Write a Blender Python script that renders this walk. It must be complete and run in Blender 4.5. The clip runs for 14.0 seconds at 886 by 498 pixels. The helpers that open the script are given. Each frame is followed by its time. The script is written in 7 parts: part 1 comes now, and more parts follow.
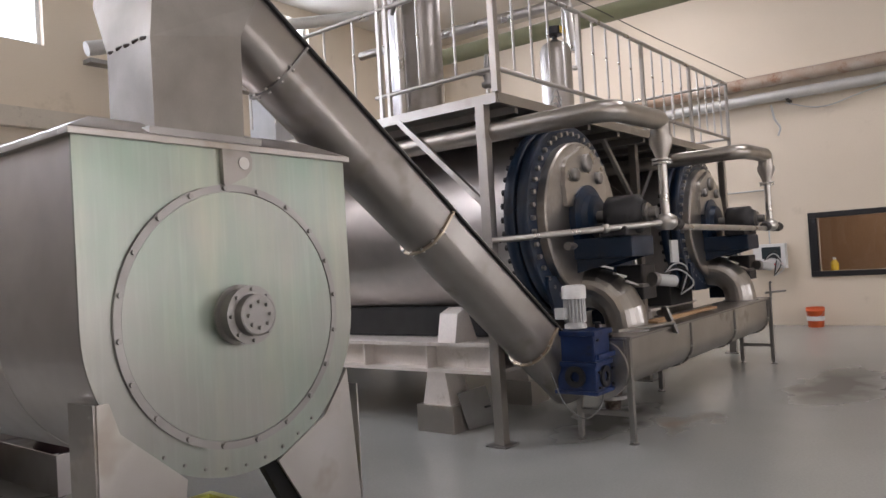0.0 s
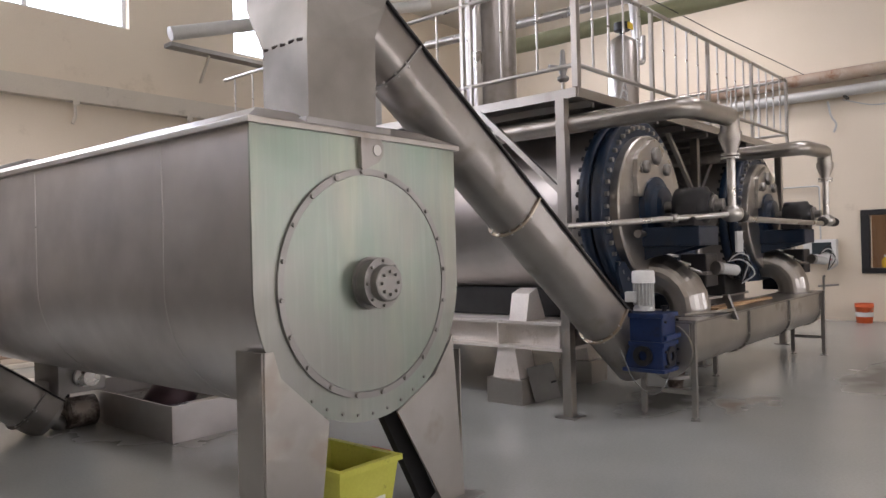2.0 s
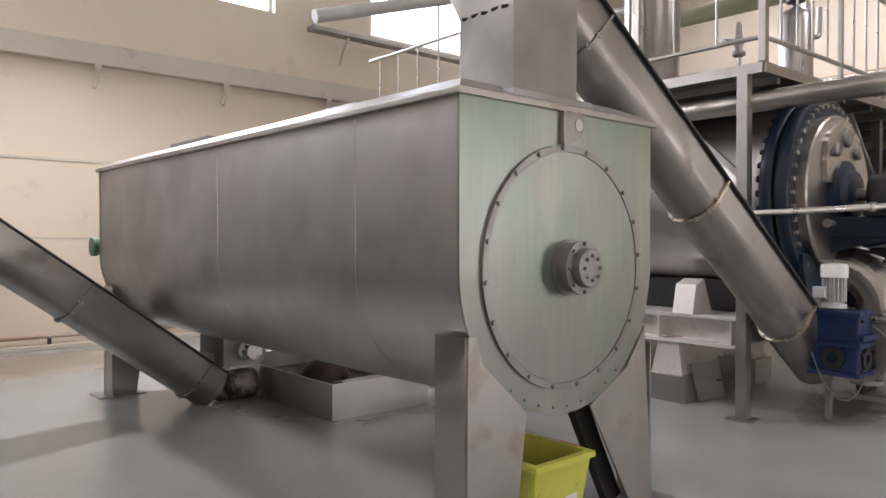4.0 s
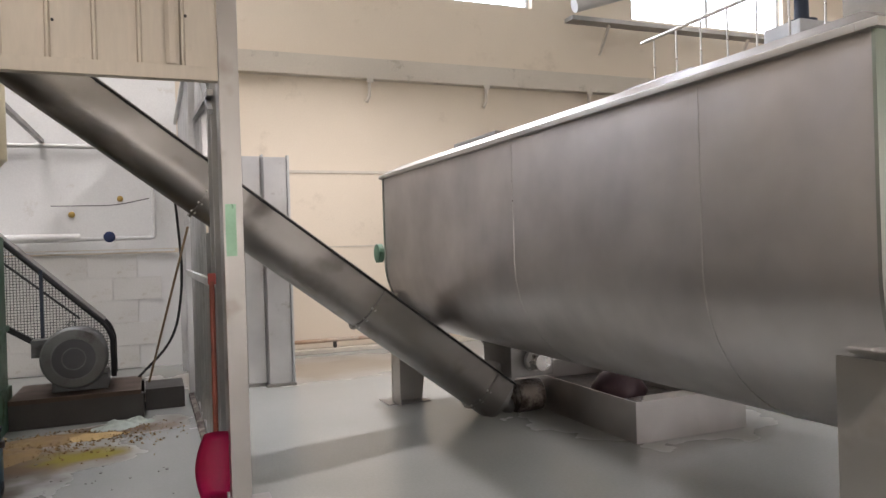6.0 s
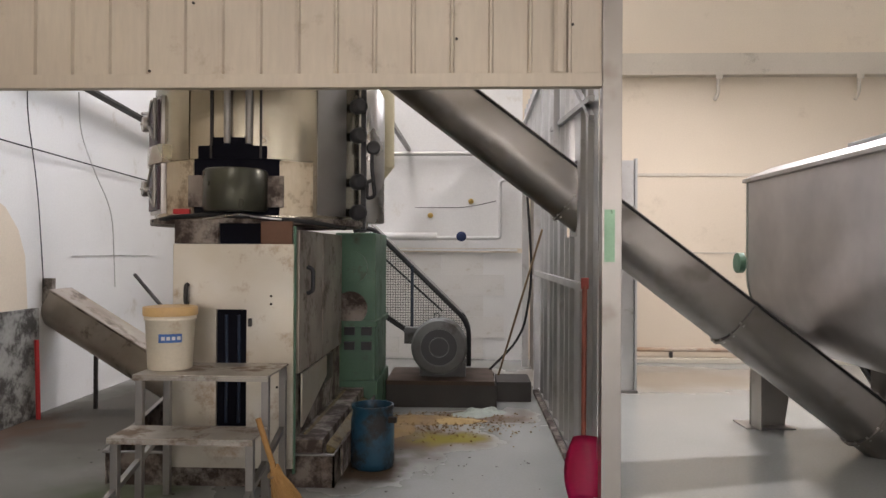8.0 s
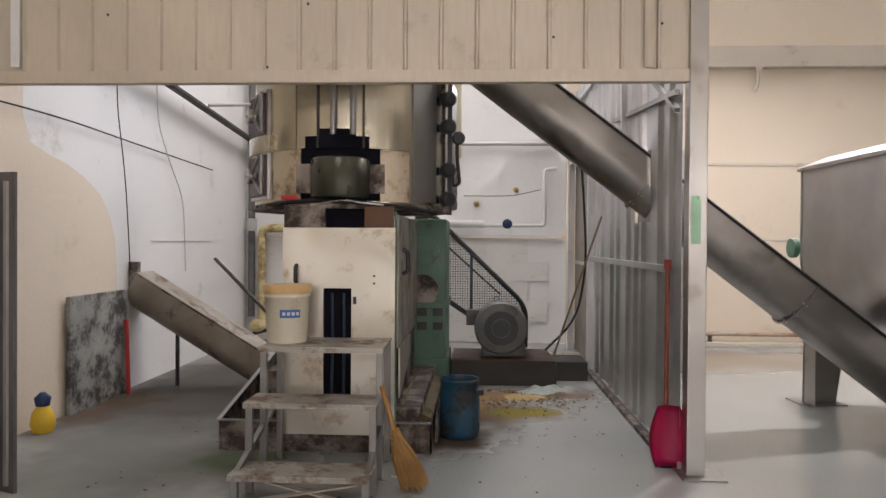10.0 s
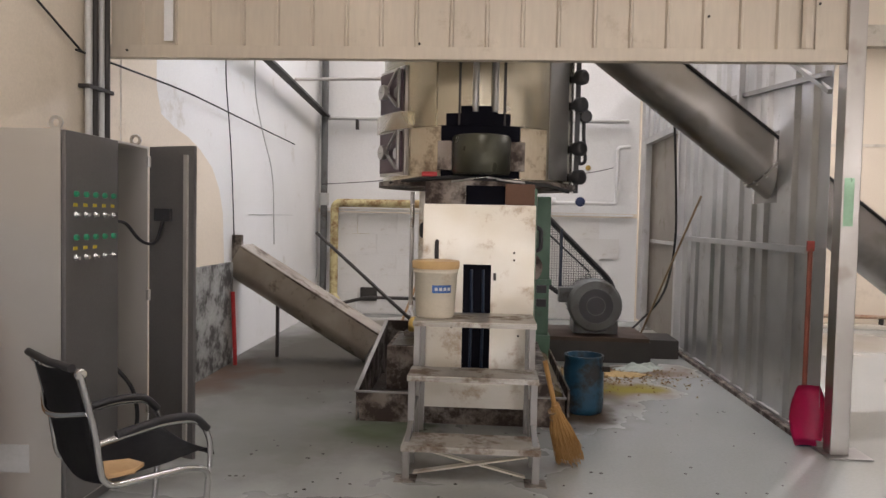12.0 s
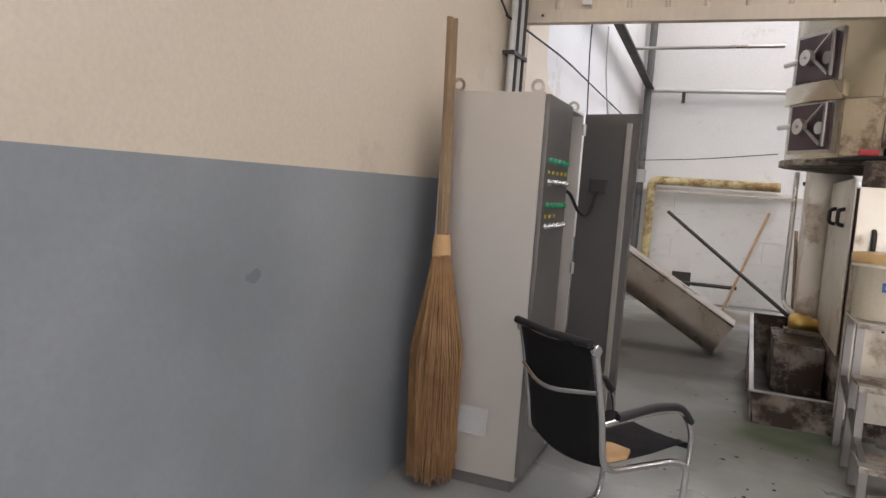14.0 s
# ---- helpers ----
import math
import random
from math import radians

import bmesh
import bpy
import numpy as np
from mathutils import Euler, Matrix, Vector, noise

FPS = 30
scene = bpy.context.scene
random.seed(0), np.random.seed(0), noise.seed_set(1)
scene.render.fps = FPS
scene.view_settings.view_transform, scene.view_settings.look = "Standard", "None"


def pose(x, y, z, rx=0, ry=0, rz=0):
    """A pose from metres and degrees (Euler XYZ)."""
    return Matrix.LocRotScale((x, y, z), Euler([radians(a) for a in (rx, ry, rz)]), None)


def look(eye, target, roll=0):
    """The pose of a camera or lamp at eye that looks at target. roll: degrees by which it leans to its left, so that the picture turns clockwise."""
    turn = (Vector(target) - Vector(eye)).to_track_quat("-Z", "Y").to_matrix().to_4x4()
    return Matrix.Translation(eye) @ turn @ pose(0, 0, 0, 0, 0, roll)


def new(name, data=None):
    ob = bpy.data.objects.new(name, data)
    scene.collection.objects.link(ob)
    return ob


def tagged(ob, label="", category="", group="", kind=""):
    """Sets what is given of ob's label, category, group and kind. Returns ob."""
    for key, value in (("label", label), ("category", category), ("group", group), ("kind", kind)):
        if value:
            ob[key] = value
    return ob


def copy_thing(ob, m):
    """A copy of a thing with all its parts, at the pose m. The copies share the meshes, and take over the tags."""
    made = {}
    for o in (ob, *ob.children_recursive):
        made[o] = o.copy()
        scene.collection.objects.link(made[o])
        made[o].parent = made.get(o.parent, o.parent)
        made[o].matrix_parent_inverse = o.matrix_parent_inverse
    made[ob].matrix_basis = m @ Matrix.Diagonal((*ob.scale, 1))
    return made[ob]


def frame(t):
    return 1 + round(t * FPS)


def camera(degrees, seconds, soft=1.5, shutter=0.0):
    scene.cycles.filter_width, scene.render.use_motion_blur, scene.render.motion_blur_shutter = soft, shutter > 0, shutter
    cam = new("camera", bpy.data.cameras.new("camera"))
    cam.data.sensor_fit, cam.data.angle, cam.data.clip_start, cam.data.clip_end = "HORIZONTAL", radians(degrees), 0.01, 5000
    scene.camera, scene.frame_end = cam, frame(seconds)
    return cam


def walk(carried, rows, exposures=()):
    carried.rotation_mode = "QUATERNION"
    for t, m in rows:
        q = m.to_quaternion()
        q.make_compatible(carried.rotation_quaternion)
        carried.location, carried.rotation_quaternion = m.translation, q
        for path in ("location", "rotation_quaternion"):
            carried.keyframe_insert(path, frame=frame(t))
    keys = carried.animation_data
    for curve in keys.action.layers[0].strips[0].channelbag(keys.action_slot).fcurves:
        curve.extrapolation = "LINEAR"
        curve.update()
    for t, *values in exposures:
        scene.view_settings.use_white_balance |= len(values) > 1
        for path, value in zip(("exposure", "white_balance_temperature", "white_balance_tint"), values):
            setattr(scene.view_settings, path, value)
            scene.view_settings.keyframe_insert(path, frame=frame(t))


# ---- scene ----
cam = camera(63.4, 14.0)
PATH = [
    (0, (1.018, 0.468, 1.519), (2.598, 1.693, 1.565), -3.4),
    (0.5, (0.832, 0.484, 1.509), (2.424, 1.694, 1.559), -3.3),
    (1, (0.67, 0.45, 1.498), (2.258, 1.665, 1.536), -2.7),
    (1.5, (0.54, 0.438, 1.499), (2.103, 1.687, 1.519), -2.0),
    (2, (0.409, 0.5, 1.497), (1.931, 1.798, 1.507), -1.5),
    (2.5, (0.262, 0.6, 1.484), (1.739, 1.948, 1.484), -1.2),
    (2.7, (0.18, 0.644, 1.487), (1.634, 2.017, 1.478), -1.2),
    (4.8, (0.267, 1.324, 1.461), (1.463, 2.926, 1.454), -0.5),
    (5, (0.222, 1.418, 1.452), (1.378, 3.051, 1.45), -1.0),
    (5.5, (0.193, 1.579, 1.44), (1.2, 3.307, 1.427), -1.6),
    (6, (0.197, 1.721, 1.47), (0.952, 3.573, 1.462), -1.8),
    (6.5, (0.196, 1.803, 1.493), (0.677, 3.744, 1.518), -1.6),
    (7, (0.125, 1.864, 1.504), (0.362, 3.85, 1.545), -1.2),
    (7.5, (-0.029, 1.888, 1.513), (0.015, 3.887, 1.544), -0.6),
    (8, (-0.171, 1.869, 1.501), (-0.244, 3.868, 1.51), 0.3),
    (8.5, (-0.249, 1.764, 1.481), (-0.407, 3.757, 1.474), 1.1),
    (8.7, (-0.279, 1.713, 1.48), (-0.464, 3.704, 1.47), 1.3),
    (10.8, (-1.115, 1.353, 1.438), (-1.147, 3.352, 1.394), 0.3),
    (11, (-1.213, 1.316, 1.459), (-1.241, 3.315, 1.398), 0.4),
    (11.5, (-1.434, 1.314, 1.472), (-1.473, 3.312, 1.397), 0.7),
    (12, (-1.603, 1.405, 1.451), (-1.723, 3.4, 1.364), 1.2),
    (12.5, (-1.835, 1.469, 1.441), (-2.053, 3.455, 1.344), 1.9),
    (13, (-2.112, 1.424, 1.434), (-2.45, 3.392, 1.317), 2.3),
    (13.5, (-2.395, 1.441, 1.406), (-2.944, 3.357, 1.251), 2.6),
    (14, (-2.701, 1.44, 1.393), (-3.446, 3.287, 1.21), 4.1),
]
walk(cam, [(t, look(eye, target, roll)) for t, eye, target, roll in PATH], exposures=[(0, -0.5, 6200, 22), (2.5, -0.38, 6200, 22), (5.5, -0.2, 6250, 19), (8.5, -0.2, 6350, 20), (12, -0.08, 6350, 21), (14, 0.1, 6150, 20)])


# world, sun, large lights
world = bpy.data.worlds.new("sky")
scene.world = world
world.use_nodes = True
wn = world.node_tree.nodes
sky = wn.new("ShaderNodeTexSky")
sky.sky_type, sky.sun_disc = "NISHITA", False
sky.sun_elevation, sky.sun_rotation = radians(38), radians(200)
world.node_tree.links.new(sky.outputs[0], wn["Background"].inputs[0])
wn["Background"].inputs[1].default_value = 0.1


def window_light(name, centre, target, w, h, watts, colour):
    d = bpy.data.lights.new(name, "AREA")
    d.shape, d.size, d.size_y, d.energy, d.color = "RECTANGLE", w, h, watts, colour
    ob = new(name, d)
    ob.matrix_world = look(centre, target)
    return ob


SKYBLUE, DAY = (0.86, 0.93, 1.0), (1.0, 0.96, 0.9)
BACK_WINDOWS = [(-2.0, 1.06), (3.02, 6.09), (8.07, 11.6)]
# Unseen roof openings, added to brighten the floor and the bay.
ADDED_SKYLIGHTS = [(-1.6, 1.6), (4.6, 0.2), (9.8, 0.2), (-1.6, 9.3), (13.2, 6.5)]
ADDED_SKYLIGHT_WATTS = [115, 80, 190, 265, 280]
# Unseen windows behind the camera, added as a low light source.
ADDED_FRONT_WINDOWS = [(-2.5, 0.5), (3.5, 6.5), (9.5, 12.5)]
for a, b in BACK_WINDOWS:
    window_light("window_light", ((a + b) / 2, 12.75, 6.3), ((a + b) / 2, 6.2, 2.8), b - a + 1.8, 2.6, 750, SKYBLUE)
for a, b in ADDED_FRONT_WINDOWS:
    window_light("window_light", ((a + b) / 2, -5.2, 2.3), ((a + b) / 2, 5, 1.9), b - a, 2.7, 118, DAY)
for (x, y), watts in zip(ADDED_SKYLIGHTS, ADDED_SKYLIGHT_WATTS):
    window_light("added_overhead_light", (x, y, 7.42), (x, y + 0.001, 0), 1.4, 3.6, watts, DAY)
# Unseen lamp, added to brighten the hall floor and lower back wall.
LAMP = (2.5, 8.8, 5.2)
d = bpy.data.lights.new("added_lamp_light", "AREA")
d.shape, d.size, d.energy, d.color = "DISK", 0.26, 255, (1.0, 0.96, 0.9)
new("added_lamp_light", d).matrix_world = look((LAMP[0], LAMP[1], LAMP[2] + 0.12), (LAMP[0], LAMP[1] + 0.001, 0))


# materials
def ramp(nt, lo, hi, a, b):
    r = nt.nodes.new("ShaderNodeMapRange")
    r.inputs["From Min"].default_value, r.inputs["From Max"].default_value = lo, hi
    r.inputs["To Min"].default_value, r.inputs["To Max"].default_value = a, b
    return r


def noise_node(nt, vec, scale, detail=4, rough=0.6):
    n = nt.nodes.new("ShaderNodeTexNoise")
    n.inputs["Scale"].default_value, n.inputs["Detail"].default_value, n.inputs["Roughness"].default_value = scale, detail, rough
    nt.links.new(vec, n.inputs["Vector"])
    return n.outputs["Fac"]


def mixed(nt, fac, a, b):
    m = nt.nodes.new("ShaderNodeMix")
    m.data_type = "RGBA"
    if isinstance(fac, float):
        m.inputs[0].default_value = fac
    else:
        nt.links.new(fac, m.inputs[0])
    for sock, v in ((m.inputs[6], a), (m.inputs[7], b)):
        if isinstance(v, tuple):
            sock.default_value = (*v, 1)
        else:
            nt.links.new(v, sock)
    return m.outputs[2]


def surface(name, col, col2=None, rough=0.5, metal=0.0, scale=3.0, fine=60.0, stretch=(1, 1, 1), bump=0.1, rvar=0.12,
            dirt=None, dirt_amount=0.0, dirt_scale=2.5, vary=0.0, dents=0.0, coat=0.0):
    """A painted, metal or worn surface: broad patches, fine grain, optional dirt and dents."""
    m = bpy.data.materials.new(name)
    m.use_nodes = True
    nt = m.node_tree
    p = nt.nodes["Principled BSDF"]
    tc = nt.nodes.new("ShaderNodeTexCoord").outputs["Object"]
    mp = nt.nodes.new("ShaderNodeMapping")
    mp.inputs["Scale"].default_value = stretch
    nt.links.new(tc, mp.inputs["Vector"])
    broad = noise_node(nt, tc, scale, 3, 0.5)
    grain = noise_node(nt, mp.outputs[0], fine * (6 if metal > 0.5 else 1), 3, 0.6)
    col2 = col2 or tuple(c * 0.82 for c in col)
    r1 = ramp(nt, 0.22, 0.78, 0, 1)
    nt.links.new(broad, r1.inputs[0])
    c = mixed(nt, r1.outputs[0], col, col2)
    r2 = ramp(nt, 0.3, 0.75, 0, 0.12 if metal > 0.5 else 0.22)
    nt.links.new(grain, r2.inputs[0])
    c = mixed(nt, r2.outputs[0], c, tuple(x * 0.6 for x in col2))
    if dirt:
        d = noise_node(nt, tc, dirt_scale, 3 if metal > 0.95 else 8, 0.5 if metal > 0.95 else 0.72)
        rd = ramp(nt, 0.62 - dirt_amount * 0.3, 0.72 - dirt_amount * 0.25, 0, min(1.0, 0.5 + dirt_amount))
        nt.links.new(d, rd.inputs[0])
        c = mixed(nt, rd.outputs[0], c, dirt)
        rr = nt.nodes.new("ShaderNodeMath")
        rr.operation = "MULTIPLY"
        rr.inputs[1].default_value = 0.35
        nt.links.new(rd.outputs[0], rr.inputs[0])
    if vary:
        oi = nt.nodes.new("ShaderNodeObjectInfo")
        rv = ramp(nt, 0, 1, 0, vary)
        nt.links.new(oi.outputs["Random"], rv.inputs[0])
        c = mixed(nt, rv.outputs[0], c, tuple(x * 0.55 for x in col))
    nt.links.new(c, p.inputs["Base Color"])
    rg = ramp(nt, 0.15, 0.85, max(0.04, rough - rvar), min(1.0, rough + rvar))
    nt.links.new(broad, rg.inputs[0])
    rout = rg.outputs[0]
    if dirt:
        ad = nt.nodes.new("ShaderNodeMath")
        ad.operation, ad.use_clamp = "ADD", True
        nt.links.new(rout, ad.inputs[0])
        nt.links.new(rr.outputs[0], ad.inputs[1])
        rout = ad.outputs[0]
    nt.links.new(rout, p.inputs["Roughness"])
    if dirt and metal:
        sm = ramp(nt, 0, 1, metal, metal * 0.25)
        nt.links.new(rd.outputs[0], sm.inputs[0])
        nt.links.new(sm.outputs[0], p.inputs["Metallic"])
    else:
        p.inputs["Metallic"].default_value = metal
    p.inputs["Coat Weight"].default_value = coat
    b = nt.nodes.new("ShaderNodeBump")
    b.inputs["Strength"].default_value, b.inputs["Distance"].default_value = bump, 0.0006 if metal > 0.5 else 0.004
    nt.links.new(grain, b.inputs["Height"])
    if dents:
        b2 = nt.nodes.new("ShaderNodeBump")
        b2.inputs["Strength"].default_value, b2.inputs["Distance"].default_value = dents, 0.06
        nt.links.new(noise_node(nt, tc, 1.7, 2, 0.4), b2.inputs["Height"])
        nt.links.new(b2.outputs[0], b.inputs["Normal"])
    nt.links.new(b.outputs[0], p.inputs["Normal"])
    return m


def streaked_plate(name):
    """Brushed plate: pale green of film remnants and painted reflection, tan runs from the top edge and fine upright
    polishing streaks.
    """
    m = surface(name, (0.375, 0.37, 0.34), (0.29, 0.295, 0.27), 0.33, 1.0, 1.1, 30, (8, 1, 0.5), 0.05, 0.08, dents=0.18)
    nt = m.node_tree
    p = nt.nodes["Principled BSDF"]
    tc = nt.nodes.new("ShaderNodeTexCoord").outputs["Object"]
    c = p.inputs["Base Color"].links[0].from_socket
    # The broad green tint also paints a reflection into the plate's colour.
    for stretch, scale, lo, hi, amount, tint in (((1, 1, 0.8), 1.5, 0.42, 0.68, 0.55, (0.22, 0.345, 0.265)), ((3.5, 3.5, 0.45), 1.6, 0.48, 0.75, 0.32, (0.50, 0.45, 0.34)),
                                                 ((14, 14, 0.7), 2.5, 0.5, 0.78, 0.12, (0.56, 0.57, 0.53)), ((22, 22, 0.9), 2.0, 0.58, 0.8, 0.16, (0.22, 0.22, 0.18))):
        mp = nt.nodes.new("ShaderNodeMapping")
        mp.inputs["Scale"].default_value = stretch
        mp.inputs["Location"].default_value = (scale, 0.7 * scale, 3.1)
        nt.links.new(tc, mp.inputs["Vector"])
        r = ramp(nt, lo, hi, 0, amount)
        nt.links.new(noise_node(nt, mp.outputs[0], scale, 4, 0.55), r.inputs[0])
        c = mixed(nt, r.outputs[0], c, tint)
    nt.links.new(c, p.inputs["Base Color"])
    return m


STEEL = surface("brushed_steel", (0.60, 0.57, 0.545), (0.41, 0.385, 0.37), 0.38, 1.0, 2.3, 35, (1, 9, 1), 0.05, 0.07, dents=0.34)
STEEL_FACE = streaked_plate("brushed_steel_plate")
STEEL_CLEAN = surface("polished_plant_steel", (0.50, 0.48, 0.45), (0.40, 0.375, 0.34), 0.32, 1.0, 2.5, 50, (1, 1, 1), 0.03, 0.05, (0.28, 0.23, 0.17), 0.08, 3.0)
STEEL_AUGER = surface("dulled_conveyor_steel", (0.36, 0.335, 0.31), (0.25, 0.235, 0.22), 0.33, 1.0, 2.2, 45, (1, 6, 1), 0.05, 0.09, (0.18, 0.16, 0.13), 0.12, 3.0, dents=0.3)
STEEL_DUCT = surface("heat_stained_steel", (0.33, 0.31, 0.28), (0.20, 0.185, 0.16), 0.52, 1.0, 2.6, 35, (1, 1, 0.4), 0.05, 0.10, dents=0.25)
BRASSY = surface("yellowed_flange_steel", (0.55, 0.47, 0.36), (0.40, 0.33, 0.25), 0.4, 0.9, 4, 60)
# Paler, less metallic steel: its colour paints the daylight reflected by the base plates.
BRIGHTSTEEL = surface("reflection_bright_steel", (0.80, 0.76, 0.71), (0.70, 0.65, 0.60), 0.42, 0.35, 3, 40, (1, 1, 1), 0.04, 0.08, (0.4, 0.33, 0.26), 0.1, 4.0)
TREAD = surface("worn_step_plate", (0.50, 0.475, 0.43), (0.34, 0.31, 0.265), 0.4, 0.7, 4, 50, (1, 1, 1), 0.08, 0.1, (0.14, 0.09, 0.055), 0.42, 4.5)
KETTLE = surface("kettle_jacket_steel", (0.52, 0.475, 0.39), (0.40, 0.37, 0.285), 0.22, 1.0, 2.4, 40, (1, 1, 0.05), 0.03, 0.06, (0.24, 0.15, 0.08), 0.14, 1.6, dents=0.25)
PALEPLATE = surface("grimy_white_plate", (0.62, 0.55, 0.42), (0.48, 0.38, 0.25), 0.42, 0.4, 4, 50, (1, 1, 0.3), 0.1, 0.1, (0.13, 0.085, 0.05), 0.32, 4.0)
CONVEYED = surface("grease_smeared_trough", (0.42, 0.38, 0.32), (0.25, 0.21, 0.17), 0.42, 0.7, 3, 45, (1, 1, 1), 0.15, 0.12, (0.09, 0.065, 0.045), 0.32, 3.5)
STEEL_TUBE = surface("steel_tube", (0.58, 0.56, 0.53), None, 0.3, 1.0, 4, 80, (1, 1, 1), 0.03, 0.08)
STEEL_DARK = surface("dull_steel", (0.36, 0.35, 0.33), (0.26, 0.25, 0.24), 0.45, 1.0, 3, 60, (1, 1, 4), 0.08, 0.1)
GALV = surface("galvanised_sheet", (0.64, 0.64, 0.63), (0.47, 0.47, 0.47), 0.40, 0.85, 2.2, 40, (1, 1, 0.3), 0.06, 0.1, (0.3, 0.28, 0.24), 0.1, 3)
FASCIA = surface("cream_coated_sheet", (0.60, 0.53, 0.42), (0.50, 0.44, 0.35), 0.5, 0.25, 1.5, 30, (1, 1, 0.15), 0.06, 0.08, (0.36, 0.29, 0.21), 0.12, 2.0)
STAINED = surface("greasy_stainless", (0.66, 0.64, 0.58), (0.58, 0.52, 0.41), 0.4, 0.9, 2.4, 40, (1, 1, 0.4), 0.03, 0.06, (0.34, 0.23, 0.13), 0.24, 3.4, dents=0.6)
GRIMY = surface("grease_caked_steel", (0.36, 0.33, 0.29), (0.16, 0.12, 0.09), 0.5, 0.6, 3.5, 45, (1, 1, 2), 0.3, 0.12, (0.045, 0.03, 0.022), 0.65, 4.5)
GREASE = surface("black_grease", (0.014, 0.011, 0.010), (0.035, 0.025, 0.016), 0.35, 0.0, 6, 60, (1, 1, 1), 0.5, 0.15)
GREASE.node_tree.nodes["Principled BSDF"].inputs["Specular IOR Level"].default_value = 0.2
# Near-black colour that paints the shade of recesses onto flush plates.
RECESS = surface("near_black_recess", (0.004, 0.004, 0.007), (0.007, 0.007, 0.012), 0.8, 0.0, 5, 60)
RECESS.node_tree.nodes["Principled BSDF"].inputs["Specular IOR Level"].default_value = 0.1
MAROON = surface("dark_maroon_plate", (0.085, 0.045, 0.05), (0.05, 0.03, 0.035), 0.42, 0.4, 4, 60, (1, 1, 1), 0.15, 0.12)
BLACK = surface("black_plastic", (0.018, 0.018, 0.02), None, 0.42, 0.0, 4, 120)
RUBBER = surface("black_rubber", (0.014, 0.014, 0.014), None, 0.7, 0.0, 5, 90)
NAVY = surface("navy_machine_paint", (0.005, 0.020, 0.048), (0.003, 0.011, 0.028), 0.4, 0.0, 3, 50, bump=0.1, dirt=(0.02, 0.02, 0.022), dirt_amount=0.25)
BLUE = surface("blue_gearbox_paint", (0.009, 0.030, 0.12), (0.005, 0.016, 0.06), 0.4, 0.0, 5, 60, bump=0.15, dirt=(0.02, 0.02, 0.02), dirt_amount=0.25)
GREEN = surface("green_machine_paint", (0.085, 0.19, 0.115), (0.055, 0.12, 0.075), 0.45, 0.0, 3, 50, bump=0.12, dirt=(0.06, 0.035, 0.02), dirt_amount=0.3)
YELLOWISH = surface("cream_pipe_paint", (0.62, 0.55, 0.3), (0.5, 0.42, 0.2), 0.55, 0.0, 4, 50, dirt=(0.25, 0.16, 0.07), dirt_amount=0.6, dirt_scale=5)
TANKCREAM = surface("cream_tank_paint", (0.72, 0.64, 0.42), None, 0.45, 0.0, 3, 50)
LIGHTGREY = surface("light_grey_motor_paint", (0.5, 0.51, 0.5), None, 0.45, 0.0, 5, 60)
MOTORGREY = surface("grey_motor_paint", (0.16, 0.165, 0.16), (0.11, 0.11, 0.105), 0.5, 0.1, 4, 60, dirt=(0.05, 0.04, 0.03), dirt_amount=0.3)
# Cabinet panel colour is raised for light on its side, door colour lowered for shade.
CABINET = surface("grey_cabinet_steel", (0.60, 0.57, 0.52), (0.52, 0.50, 0.46), 0.36, 0.55, 1.2, 90, (1, 1, 1), 0.05, 0.06)
CABSHADED = surface("shaded_cabinet_paint", (0.18, 0.172, 0.165), (0.15, 0.145, 0.138), 0.42, 0.4, 2, 80, (1, 1, 1), 0.05, 0.06)
CREAMWALL = surface("cream_wall_paint", (0.70, 0.615, 0.49), (0.66, 0.58, 0.46), 0.75, 0.0, 0.8, 60, bump=0.12, dirt=(0.50, 0.43, 0.33), dirt_amount=0.05, dirt_scale=1.3)
WHITEWALL = surface("white_wall_paint", (0.78, 0.78, 0.76), (0.72, 0.72, 0.70), 0.7, 0.0, 1.0, 60, bump=0.15, dirt=(0.5, 0.46, 0.38), dirt_amount=0.08, dirt_scale=2.0)
DADO = surface("grey_gloss_dado", (0.225, 0.255, 0.27), (0.315, 0.34, 0.36), 0.36, 0.0, 1.7, 40, bump=0.12, rvar=0.12)
BEAMPAINT = surface("beam_paint", (0.6, 0.55, 0.46), None, 0.7, 0.0, 1.0, 50, dirt=(0.3, 0.27, 0.22), dirt_amount=0.12)
CEILING = surface("ceiling_paint", (0.7, 0.66, 0.58), None, 0.8, 0.0, 0.7, 40)
PIPEGREY = surface("lagged_pipe_jacket", (0.55, 0.55, 0.52), (0.45, 0.45, 0.43), 0.45, 0.3, 3, 40)
PIPEGREEN = surface("olive_pipe_paint", (0.30, 0.30, 0.17), (0.24, 0.25, 0.14), 0.5, 0.0, 3, 50)
RUSTPIPE = surface("rust_streaked_pipe", (0.5, 0.47, 0.41), (0.34, 0.2, 0.11), 0.55, 0.2, 1.2, 50, dirt=(0.25, 0.11, 0.05), dirt_amount=0.3)
DARKPIPE = surface("dark_iron_pipe", (0.06, 0.055, 0.05), None, 0.55, 0.5, 4, 60)
DRUMBLUE = surface("blue_plastic_drum", (0.012, 0.075, 0.13), (0.008, 0.04, 0.07), 0.35, 0.0, 4, 60, dirt=(0.015, 0.014, 0.012), dirt_amount=0.5, dirt_scale=5)
PAIL = surface("cream_plastic_pail", (0.76, 0.70, 0.57), (0.72, 0.65, 0.50), 0.4, 0.0, 3, 60, dirt=(0.45, 0.30, 0.15), dirt_amount=0.14, dirt_scale=4)
